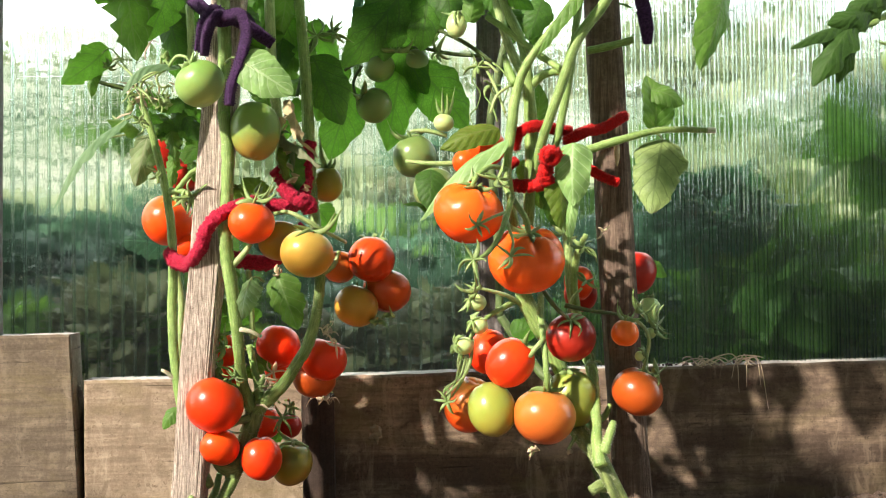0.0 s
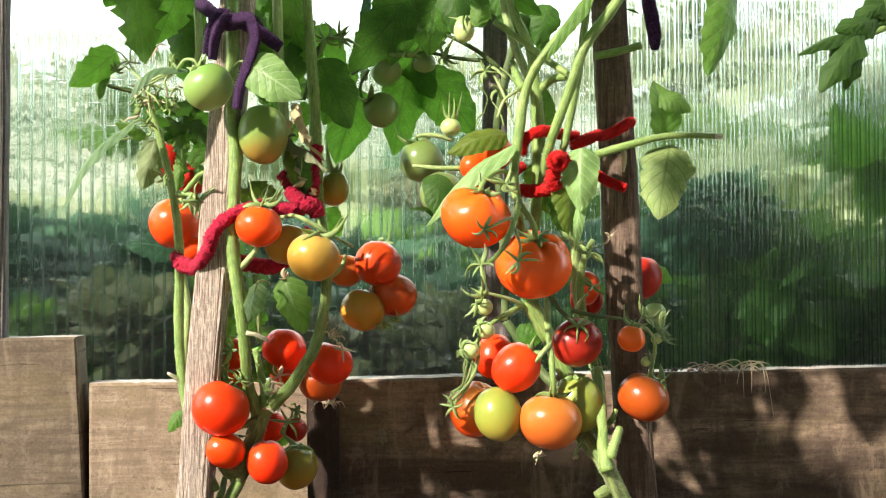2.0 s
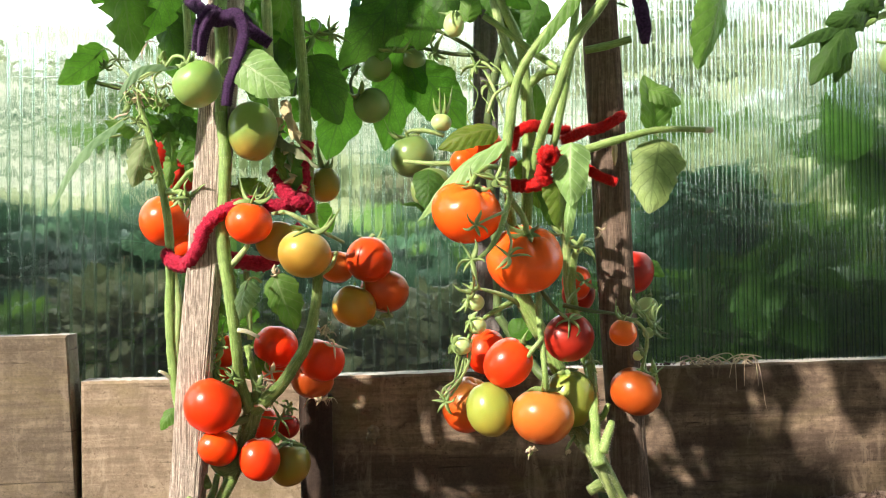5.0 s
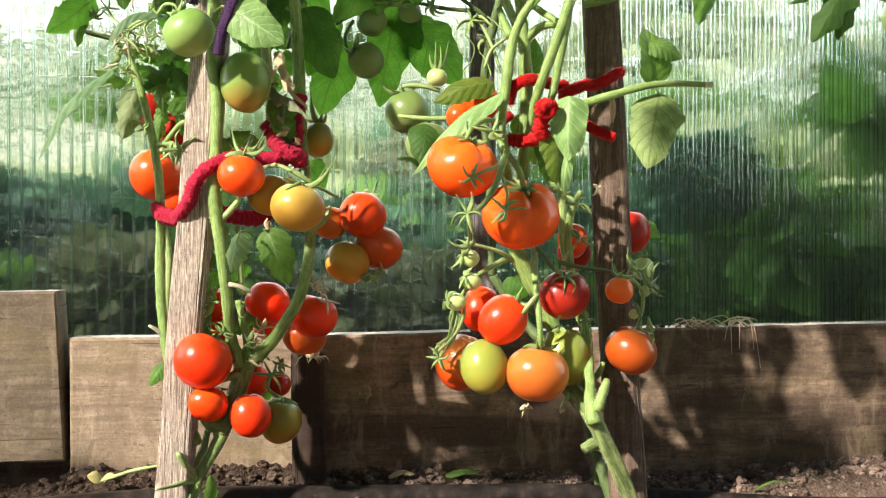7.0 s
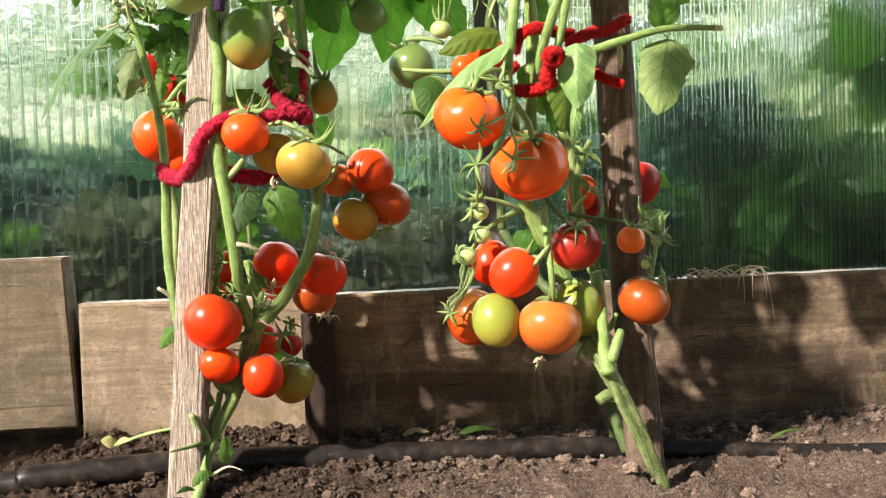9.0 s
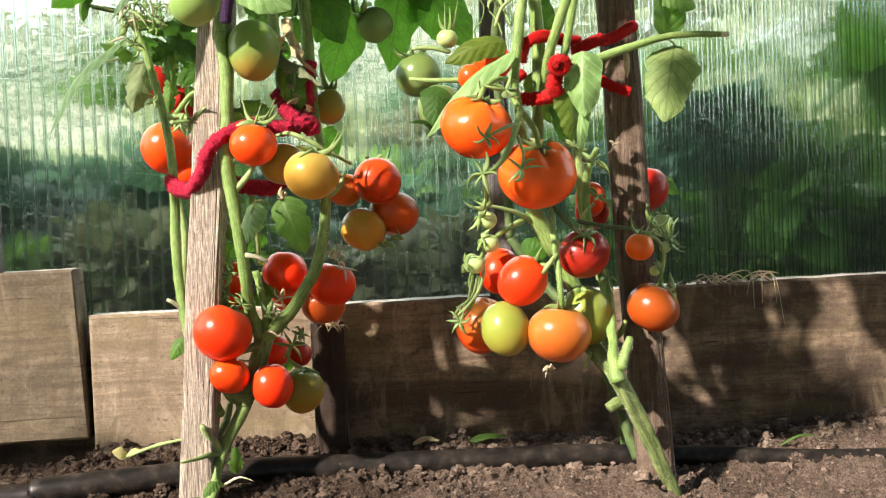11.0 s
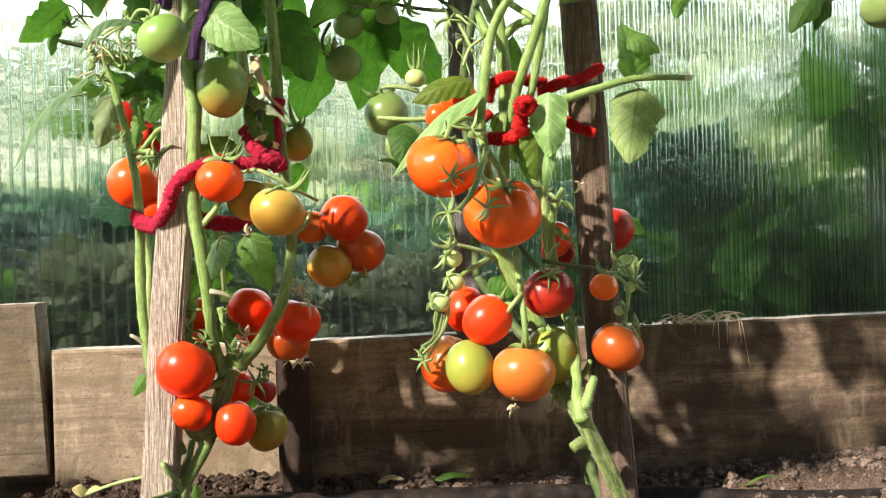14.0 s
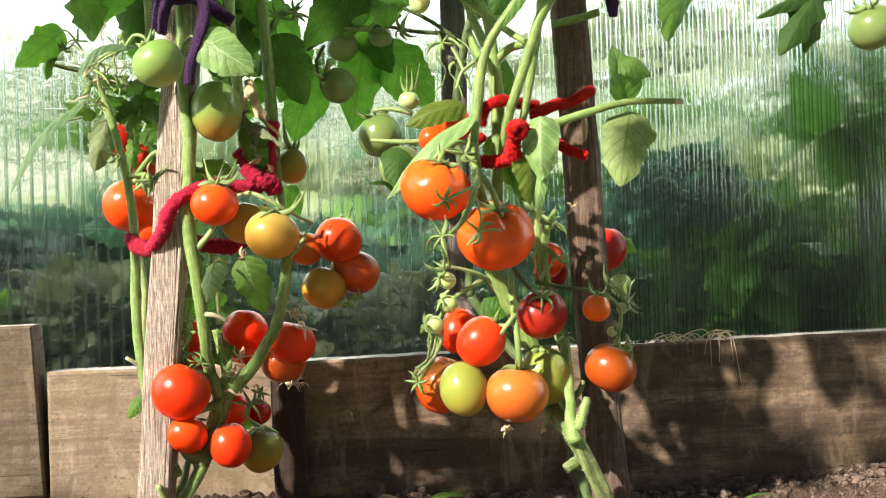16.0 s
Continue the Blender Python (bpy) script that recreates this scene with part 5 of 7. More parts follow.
# ---- tomato plant at the brown stake ----
B = plant("tomato_plant", (0.284, 1.250, -0.027), "stout tomato plant with large orange-red fruit beside a brown stake")
stem(B, [(0.303, 1.252, -0.066), (0.294, 1.245, -0.040), (0.285, 1.238, -0.017), (0.272, 1.228, 0.007), (0.256, 1.218, 0.041), (0.239, 1.210, 0.074), (0.223, 1.205, 0.106), (0.212, 1.216, 0.127), (0.206, 1.242, 0.138), (0.199, 1.262, 0.151)], [0.0074, 0.0070, 0.0068, 0.0074, 0.0084, 0.0088, 0.0092, 0.0102, 0.0098, 0.009], STEM_BASE, "stem", 24, 620, "", 0.16)
stem(B, [(0.202, 1.262, 0.147), (0.198, 1.262, 0.174), (0.180, 1.265, 0.225), (0.155, 1.260, 0.273), (0.138, 1.255, 0.308), (0.131, 1.250, 0.362), (0.121, 1.220, 0.415), (0.115, 1.210, 0.454), (0.120, 1.210, 0.500), (0.128, 1.215, 0.547), (0.141, 1.210, 0.579), (0.167, 1.200, 0.614), (0.190, 1.200, 0.640), (0.217, 1.200, 0.690)], [0.0105, 0.0095, 0.0095, 0.0105, 0.0080, 0.0049, 0.0049, 0.0064, 0.0054, 0.0052, 0.0054, 0.0045], STEM, "stem", 12, 420)
stem(B, [(0.140, 1.270, 0.321), (0.146, 1.260, 0.390), (0.148, 1.250, 0.458), (0.149, 1.245, 0.511), (0.145, 1.240, 0.558), (0.139, 1.240, 0.606), (0.116, 1.240, 0.660), (0.103, 1.240, 0.714)], [0.0066, 0.0067, 0.0074, 0.0080, 0.0075, 0.0057, 0.0054, 0.0049], STEM, "stem", 12, 200)
stem(B, [(0.151, 1.240, 0.443), (0.155, 1.220, 0.478), (0.165, 1.200, 0.515), (0.181, 1.190, 0.562), (0.195, 1.185, 0.601), (0.217, 1.185, 0.630), (0.237, 1.185, 0.660), (0.255, 1.190, 0.707)], [0.0049, 0.0054, 0.0056, 0.0059, 0.0062, 0.0064, 0.0059, 0.0056], STEM, "stem", 14, 300)
stem(B, [(0.165, 1.236, 0.452), (0.177, 1.230, 0.489), (0.185, 1.225, 0.529), (0.193, 1.220, 0.575), (0.199, 1.220, 0.615), (0.208, 1.220, 0.682)], [0.0045, 0.0045, 0.0048, 0.0049, 0.0048, 0.0045], STEM, "stem", 10, 100)
stem(B, [(0.149, 1.240, 0.558), (0.164, 1.230, 0.569), (0.178, 1.210, 0.569)], [0.0056, 0.0049, 0.0048], STEM, "stem", 10)
stem(B, [(0.183, 1.200, 0.566), (0.163, 1.220, 0.585), (0.142, 1.235, 0.605), (0.113, 1.245, 0.630), (0.097, 1.250, 0.642)], [0.0041, 0.0041, 0.0041, 0.0039, 0.0037], STEM, "stem", 10)
stem(B, [(0.145, 1.240, 0.558), (0.125, 1.260, 0.610), (0.113, 1.270, 0.661), (0.106, 1.280, 0.712)], [0.0055, 0.0055, 0.0055, 0.005], STEM_THIN, "stem", 10)
stem(B, [(0.127, 1.220, 0.555), (0.121, 1.230, 0.573), (0.117, 1.240, 0.592)], [0.0055, 0.005, 0.0035], STEM, "cut_stub", 8)
stem(B, [(0.155, 1.200, 0.459), (0.170, 1.190, 0.466), (0.201, 1.180, 0.472), (0.235, 1.175, 0.482), (0.273, 1.170, 0.492), (0.305, 1.165, 0.494), (0.345, 1.160, 0.492)], [0.0048, 0.0052, 0.005, 0.0046, 0.004, 0.0034, 0.003], STEM, "leaf_stalk", 10, 120)
stem(B, [(0.337, 1.161, 0.492), (0.346, 1.160, 0.492)], [0.0034, 0.0032], CUT, "cut_end", 10)
stem(B, [(0.224, 1.270, 0.605), (0.250, 1.260, 0.609), (0.277, 1.250, 0.615)], [0.005, 0.0048, 0.0045], STEM, "cut_stub", 10)
stem(B, [(0.232, 1.262, 0.154), (0.237, 1.255, 0.160), (0.241, 1.248, 0.174)], [0.0045, 0.0038, 0.0026], STEM, "cut_stub", 10)
stem(B, [(0.217, 1.190, 0.111), (0.215, 1.200, 0.131), (0.218, 1.220, 0.155), (0.222, 1.245, 0.185), (0.224, 1.270, 0.224)], [0.0085, 0.0072, 0.0066, 0.0062, 0.006], STEM, "stem", 12, 200)
stem(B, [(0.221, 1.192, 0.126), (0.225, 1.192, 0.140), (0.230, 1.195, 0.151), (0.234, 1.200, 0.160)], [0.0062, 0.0055, 0.0048, 0.0036], STEM, "side_shoot", 10, 80)
stem(B, [(0.231, 1.222, 0.081), (0.221, 1.216, 0.083), (0.209, 1.212, 0.078)], [0.008, 0.0072, 0.0062], STEM_BASE, "cut_stub", 12)
stem(B, [(0.270, 1.385, -0.033), (0.265, 1.375, 0.007), (0.255, 1.340, 0.054), (0.238, 1.280, 0.099)], [0.0075, 0.0075, 0.007, 0.006], STEM_DARK, "stem", 10)
stem(B, [(0.221, 1.270, 0.134), (0.229, 1.280, 0.181), (0.222, 1.285, 0.229), (0.209, 1.280, 0.279), (0.201, 1.260, 0.321), (0.204, 1.250, 0.355), (0.213, 1.240, 0.378)], [0.007, 0.0068, 0.006, 0.0055, 0.005, 0.0045, 0.003], STEM, "stem", 10, 120)
stem(B, [(0.188, 1.260, 0.438), (0.196, 1.270, 0.376), (0.202, 1.280, 0.307), (0.223, 1.290, 0.222)], [0.006, 0.006, 0.006, 0.006], STEM_THIN, "stem", 10)
# trusses
stem(B, [(0.113, 1.200, 0.453), (0.109, 1.180, 0.432), (0.114, 1.170, 0.418), (0.129, 1.165, 0.395), (0.133, 1.165, 0.376)], [0.0035, 0.0036, 0.0036, 0.0034, 0.0032], STEM, "truss_stalk", 8, 50)
stem(B, [(0.114, 1.165, 0.418), (0.102, 1.130, 0.391), (0.092, 1.120, 0.369), (0.080, 1.125, 0.354), (0.068, 1.130, 0.347)], [0.0036, 0.0034, 0.003, 0.0028, 0.0022], STEM, "truss_stalk", 8, 50)
stem(B, [(0.103, 1.130, 0.400), (0.086, 1.120, 0.393), (0.070, 1.118, 0.385)], [0.0018, 0.0016, 0.0013], STEM_THIN, "truss_stalk", 7)
stem(B, [(0.104, 1.125, 0.387), (0.109, 1.120, 0.366), (0.105, 1.118, 0.351)], [0.0018, 0.0016, 0.0013], STEM_THIN, "truss_stalk", 7)
stem(B, [(0.112, 1.200, 0.453), (0.093, 1.180, 0.454), (0.076, 1.165, 0.443), (0.069, 1.160, 0.430)], [0.003, 0.003, 0.003, 0.0026], STEM, "truss_stalk", 8)
stem(B, [(0.159, 1.250, 0.308), (0.154, 1.220, 0.282), (0.154, 1.200, 0.250), (0.155, 1.190, 0.219), (0.157, 1.195, 0.199)], [0.0042, 0.004, 0.0038, 0.0036, 0.003], STEM, "truss_stalk", 8, 60)
stem(B, [(0.154, 1.200, 0.257), (0.141, 1.190, 0.245), (0.137, 1.195, 0.237)], [0.003, 0.0028, 0.0024], STEM_THIN, "truss_stalk", 8)
stem(B, [(0.161, 1.250, 0.313), (0.174, 1.230, 0.291), (0.185, 1.215, 0.280)], [0.0032, 0.003, 0.0026], STEM_DARK, "truss_stalk", 8)
stem(B, [(0.186, 1.240, 0.294), (0.216, 1.235, 0.287), (0.240, 1.235, 0.284), (0.258, 1.240, 0.280)], [0.003, 0.0026, 0.0022, 0.0018], STEM_DARK, "truss_stalk", 8)
stem(B, [(0.258, 1.240, 0.280), (0.277, 1.235, 0.270), (0.286, 1.235, 0.253), (0.283, 1.240, 0.225), (0.279, 1.245, 0.211)], [0.002, 0.0022, 0.0024, 0.0022, 0.002], STEM_THIN, "truss_stalk", 8)
stem(B, [(0.142, 1.260, 0.291), (0.119, 1.240, 0.305), (0.097, 1.230, 0.312), (0.080, 1.225, 0.316)], [0.0035, 0.0028, 0.0022, 0.0015], STEM_THIN, "truss_stalk", 8)
stem(B, [(0.131, 1.255, 0.301), (0.111, 1.235, 0.292), (0.093, 1.225, 0.283), (0.076, 1.220, 0.267), (0.061, 1.215, 0.241), (0.057, 1.220, 0.218), (0.049, 1.220, 0.198)], [0.004, 0.0034, 0.0028, 0.0024, 0.002, 0.0018, 0.0015], STEM, "truss_stalk", 8, 40)
stem(B, [(0.074, 1.220, 0.257), (0.070, 1.215, 0.231), (0.060, 1.215, 0.211), (0.041, 1.210, 0.193)], [0.0022, 0.002, 0.0018, 0.0014], STEM_THIN, "truss_stalk", 7)
stem(B, [(0.067, 1.130, 0.342), (0.073, 1.170, 0.323), (0.073, 1.200, 0.310)], [0.0016, 0.0014, 0.001], STEM_THIN, "truss_stalk", 7)

for pts in ([(0.065, 1.216, 0.237), (0.062, 1.216, 0.225), (0.058, 1.216, 0.214), (0.047, 1.216, 0.204), (0.038, 1.216, 0.195)], [(0.061, 1.216, 0.237), (0.057, 1.216, 0.227), (0.055, 1.216, 0.217), (0.052, 1.216, 0.207), (0.042, 1.216, 0.202), (0.036, 1.216, 0.189)], [(0.067, 1.216, 0.235), (0.065, 1.216, 0.223), (0.060, 1.216, 0.208), (0.048, 1.216, 0.190)], [(0.058, 1.216, 0.240), (0.055, 1.216, 0.231), (0.056, 1.216, 0.222), (0.059, 1.216, 0.214)]):
    stem(B, pts, [0.0017, 0.0015, 0.0014, 0.0009], STEM_THIN, "truss_stalk", 7)
tomato(B, (0.067, 1.185, 0.403), 0.0412, "big", 0.86, (0.3, -0.4, 1), 6, 5, 0.14, 0.16, 0.5, "large orange-red ripening tomato", long=0.5)
tomato(B, (0.133, 1.185, 0.349), 0.0444, "big", 0.88, (0.05, -0.5, 1), 6, 5, 0.24, 0.24, 0.5, "large ribbed orange-red tomato", long=0.6)
tomato(B, (0.190, 1.225, 0.256), 0.0298, "deep", 0.95, (-0.12, -0.75, 1), 6, curl=-0.15, dent=0.12, label="deep red ripe tomato", long=0.85)
tomato(B, (0.117, 1.222, 0.228), 0.0275, "red", 1.12, (0.8, 0.0, 0.8), 4, curl=1.0, label="ripe red tomato in a cluster", long=0.7)
tomato(B, (0.096, 1.262, 0.239), 0.0230, "red", 1.25, (0.2, 0.3, 1), 0, label="ripe red tomato in a cluster")
tomato(B, (0.073, 1.262, 0.175), 0.0325, "blush", 1.05, (0.35, -0.3, 1), 0, label="orange-red tomato in a cluster")
tomato(B, (0.0955, 1.226, 0.174), 0.0288, "lime", 1.16, (-0.28, 0.3, 1), 0, label="yellow-green unripe tomato in a cluster")
tomato(B, (0.155, 1.212, 0.166), 0.0363, "orange", 0.9, (0.12, 0.05, 1), 6, 3, 0.05, 0.12, 0.9, "orange ripening tomato in a cluster", long=0.6)
tomato(B, (0.194, 1.250, 0.181), 0.0305, "lime", 1.18, (-0.15, -0.1, 1), 5, 4, 0.08, 0.14, 0.3, label="green tomato turning orange in a cluster", long=0.5)
tomato(B, (0.274, 1.245, 0.189), 0.0313, "orange_shaded", 0.92, (0.45, -0.05, 0.9), 6, 3, 0.12, 0.18, 0.8, "amber orange heart-shaped tomato", long=0.55)
tomato(B, (0.250, 1.205, 0.262), 0.0158, "bright", 1.0, (0.2, 0.1, 1), 6, curl=1.0, label="small orange tomato", long=1.1)
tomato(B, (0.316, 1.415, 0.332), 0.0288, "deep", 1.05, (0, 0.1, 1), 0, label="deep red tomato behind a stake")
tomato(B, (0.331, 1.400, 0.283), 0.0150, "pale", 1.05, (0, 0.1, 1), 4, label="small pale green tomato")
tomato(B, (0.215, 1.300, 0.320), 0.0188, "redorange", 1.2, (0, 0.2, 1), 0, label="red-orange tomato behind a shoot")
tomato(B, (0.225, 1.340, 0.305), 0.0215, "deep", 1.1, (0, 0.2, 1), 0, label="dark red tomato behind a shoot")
tomato(B, (0.098, 1.270, 0.486), 0.0231, "redorange", 1.0, (0, 0.2, 1), 0, label="red-orange tomato behind a leaf")
tomato(B, (0.072, 1.270, 0.468), 0.0163, "redorange", 1.0, (0, 0.2, 1), 0, label="red-orange tomato behind a leaf")
tomato(B, (0.036, 1.300, 0.438), 0.0278, "green", 1.0, (0, 0.2, 1), 0, label="dark green tomato behind an orange one")
tomato(B, (0.080, 1.222, 0.299), 0.0098, "pale", 1.05, (-0.8, -0.2, 0.3), 6, curl=0.2, label="small pale green unripe tomato", long=1.9)
tomato(B, (0.081, 1.220, 0.272), 0.0104, "pale", 1.05, (-0.7, -0.3, 0.5), 6, curl=0.2, label="small pale green unripe tomato", long=1.6)
tomato(B, (0.063, 1.215, 0.249), 0.0104, "pale", 1.05, (-0.9, -0.2, 0.1), 6, curl=0.2, label="small pale green unripe tomato", long=1.7)
tomato(B, (0.276, 1.240, 0.232), 0.0060, "pale", 1.05, (0.5, -0.2, 0.5), 5, curl=0.2, label="tiny pale green unripe tomato", long=2.2)
tomato(B, (0.289, 1.240, 0.259), 0.0066, "pale", 1.05, (0.7, -0.2, 0.4), 6, curl=0.4, label="tiny pale green unripe tomato", long=3.0)
tomato(B, (0.065, 1.300, 0.643), 0.0132, "pale", 1.2, (0.1, 0, 1), 6, curl=-0.6, label="small green fruit inside its calyx", long=1.6)

empty_calyx(B, (0.043, 1.214, 0.185), 0.017, (-0.3, -0.9, 0.1), 6)
empty_calyx(B, (0.068, 1.128, 0.347), 0.0242, (-0.5, -0.6, 0.3), 6)
empty_calyx(B, (0.070, 1.116, 0.385), 0.0180, (-0.2, -1, 0.2), 5)
empty_calyx(B, (0.106, 1.116, 0.351), 0.0228, (-0.2, -1, 0.1), 5)
empty_calyx(B, (0.073, 1.200, 0.313), 0.0180, (-0.3, -0.4, 0.8), 5)
empty_calyx(B, (0.298, 1.250, 0.269), 0.0241, (0.7, -0.4, 0.4), 7)
empty_calyx(B, (0.281, 1.250, 0.282), 0.0227, (0.3, -0.4, 0.8), 6)
empty_calyx(B, (0.292, 1.230, 0.211), 0.0174, (0.6, -0.4, 0.3), 5)
empty_calyx(B, (0.213, 1.250, 0.321), 0.0201, (0.3, -0.6, 0.6), 5)
empty_calyx(B, (0.208, 1.240, 0.361), 0.0227, (0.2, -0.6, 0.7), 6)
def dry_star(parent, place, size, axis, n=5):
    SEED[0] += 1
    m = Matrix.Translation(place) @ Vector(axis).to_track_quat("Z", "Y").to_matrix().to_4x4()
    return solid("dry_calyx", *join(star(size, 0, n, size, random.Random(SEED[0]), 0.7, 0.0011)), DRY, parent, "dry pale brown calyx", m)


# empty and withered calyxes among the stems
empty_calyx(A, (-0.256, 1.262, 0.429), 0.0229, (0.3, -0.8, -0.3), 6)
empty_calyx(A, (-0.269, 1.270, 0.426), 0.0175, (-0.3, -0.8, -0.2), 5)
empty_calyx(A, (-0.220, 1.270, 0.247), 0.0204, (-0.4, -0.7, 0.4), 6)
empty_calyx(A, (-0.226, 1.270, 0.224), 0.0163, (0.3, -0.8, 0.3), 5)
empty_calyx(A, (-0.154, 1.290, 0.158), 0.0235, (0.2, -0.7, 0.6), 6)
empty_calyx(A, (-0.180, 1.265, 0.426), 0.0270, (0.1, -0.6, 0.8), 6)
empty_calyx(A, (-0.022, 1.300, 0.284), 0.0125, (0.3, -0.5, -0.8), 4)
empty_calyx(A, (-0.036, 1.290, 0.277), 0.0139, (0, -0.5, -0.8), 4)
dry_star(A, (-0.164, 1.290, 0.215), 0.0179, (0.1, -0.8, 0.2), 5)
dry_star(A, (-0.174, 1.290, 0.194), 0.0152, (0.3, -0.8, 0.2), 5)
dry_star(A, (-0.087, 1.250, 0.250), 0.0160, (0.2, -0.8, -0.3), 4)
dry_star(A, (-0.155, 1.250, 0.334), 0.0107, (0.8, -0.5, 0.5), 5)
dry_star(A, (-0.106, 1.310, 0.181), 0.0097, (0.2, -0.6, -0.8), 4)
dry_star(A, (-0.333, 1.300, 0.568), 0.0167, (-0.3, -0.8, 0.4), 6)
dry_star(A, (-0.323, 1.300, 0.553), 0.0167, (0.3, -0.8, -0.4), 6)
dry_star(B, (0.142, 1.215, 0.129), 0.0090, (0.1, -0.4, -1), 5)
dry_star(B, (0.237, 1.268, 0.383), 0.0103, (0.6, -0.7, 0.1), 3)
dry_star(B, (0.188, 1.230, 0.123), 0.0051, (0, -0.4, -1), 3)
empty_calyx(B, (0.096, 1.150, 0.436), 0.0246, (0.2, -0.7, 0.5), 6)
empty_calyx(B, (0.177, 1.200, 0.377), 0.0205, (0.4, -0.6, 0.7), 5)
empty_calyx(B, (0.222, 1.250, 0.225), 0.0174, (0.4, -0.7, 0.3), 4)
for pts in ([(0.097, 1.330, 0.597), (0.086, 1.330, 0.581), (0.097, 1.330, 0.563), (0.091, 1.330, 0.541)], [(0.112, 1.320, 0.600), (0.124, 1.315, 0.589), (0.131, 1.310, 0.571), (0.123, 1.310, 0.542), (0.130, 1.310, 0.524)], [(0.116, 1.310, 0.524), (0.111, 1.320, 0.544), (0.103, 1.330, 0.558)], [(0.093, 1.330, 0.545), (0.083, 1.330, 0.534), (0.088, 1.330, 0.520)], [(0.094, 1.330, 0.603), (0.079, 1.330, 0.592), (0.074, 1.330, 0.599)]):
    stem(B, pts, [0.0011, 0.001, 0.0006], STEM, "tendril", 6)
empty_calyx(B, (0.093, 1.320, 0.594), 0.0212, (-0.2, -0.8, 0.4), 6)
empty_calyx(B, (0.109, 1.320, 0.572), 0.0169, (0.2, -0.8, -0.4), 5)
# leaves
leaf(B, (0.114, 1.190, 0.486), (0.012, 1.210, 0.393), 0.0330, "pale", (-0.35, -0.6, 0.8), 0.1, 0.2, 4, 0.06, label="pale green sunlit leaf over a tomato")
leaf(B, (0.109, 1.230, 0.504), (0.037, 1.220, 0.479), 0.0352, "olive", (0, -0.9, 0.5), 0.12, 0.2, 3, 0.06, label="olive green leaf")
leaf(B, (0.185, 1.170, 0.480), (0.184, 1.168, 0.407), 0.0455, "pale", (-0.35, -1, 0.3), 0.1, 0.2, 3, 0.06, label="pale grey-green hanging leaf", wrinkle=0.012)
leaf(B, (0.187, 1.172, 0.426), (0.177, 1.170, 0.363), 0.0150, "pale", (-0.7, -1, 0.2), 0.06, 0.3, 3, 0.1, wrinkle=0.012)
leaf(B, (0.169, 1.180, 0.443), (0.173, 1.180, 0.381), 0.0330, "olive", (0.5, -1, 0.0), 0.06, 0.2, 3, 0.06, wrinkle=0.012)
leaf(B, (0.291, 1.180, 0.485), (0.268, 1.150, 0.397), 0.0626, "veined", (-0.3, -1, 0.25), 0.1, 0.12, 4, 0.16, quilt=0.1, stalk_from=(0.270, 1.175, 0.490), label="pale veined leaf hanging from a stalk")
leaf(B, (0.281, 1.175, 0.494), (0.272, 1.180, 0.558), 0.0467, "mid", (0.3, -1, 0.1), 0.16, -0.2, 3, 0.06, label="curled green leaf")
leaf(B, (0.274, 1.170, 0.539), (0.310, 1.160, 0.521), 0.0313, "mid", (0.1, -1, 0.5), 0.16, 0.1, 3, 0.1)
leaf(B, (0.403, 1.280, 0.715), (0.359, 1.250, 0.578), 0.0701, "mid", (0.5, -1, -0.5), 0.06, 0.15, 4, 0.1, label="green hanging leaf")
leaf(B, (0.199, 1.170, 0.658), (0.147, 1.180, 0.581), 0.0240, "mid", (-0.5, -0.6, 0.6), 0.06, 0.3, 3, 0.05)
leaf(B, (0.164, 1.290, 0.521), (0.167, 1.290, 0.568), 0.0248, "mid", (0, -1, 0), 0.1, 0.05, 2, 0.04)
leaf(B, (0.173, 1.250, 0.444), (0.182, 1.250, 0.382), 0.0348, "dark", (0.2, -1, 0), 0.1, 0.2, 3, 0.1)
leaf(B, (0.145, 1.270, 0.473), (0.165, 1.270, 0.411), 0.0340, "olive", (0.2, -1, 0), 0.1, 0.2, 3, 0.1)
leaf(B, (0.028, 1.280, 0.405), (-0.006, 1.250, 0.416), 0.0120, "dark", (0, -0.5, 1), 0.2, 0.4, 2, 0.1)
leaf(B, (0.029, 1.270, 0.460), (0.026, 1.250, 0.409), 0.0394, "dark", (0, -1, 0), 0.1, 0.1, 3, 0.1)
leaf(B, (0.131, 1.310, 0.256), (0.169, 1.310, 0.271), 0.0334, "thin", (0, -1, 0.2), 0.1, 0.1, 3, 0.1)
leaf(B, (0.111, 1.250, 0.676), (0.152, 1.230, 0.645), 0.0292, "thin", (0, -1, 0.4), 0.1, 0.1, 3, 0.1)
leaf(B, (0.080, 1.290, 0.644), (0.092, 1.300, 0.697), 0.0278, "mid", (0, -1, 0), 0.1, 0.2, 3, 0.1)
leaf(B, (0.332, 1.430, 0.345), (0.364, 1.430, 0.325), 0.0260, "dark", (0, -1, 0.2), 0.1, 0.1, 3, 0.1)
leaf(B, (0.261, 1.280, 0.495), (0.261, 1.280, 0.463), 0.0096, "dry", (0.2, -1, 0), 0.1, 0.3, 3, 0.2)
leaf(B, (0.259, 1.250, 0.660), (0.275, 1.250, 0.654), 0.0094, "mid", (0, -0.6, 1), 0.1, 0.2, 2, 0.1)
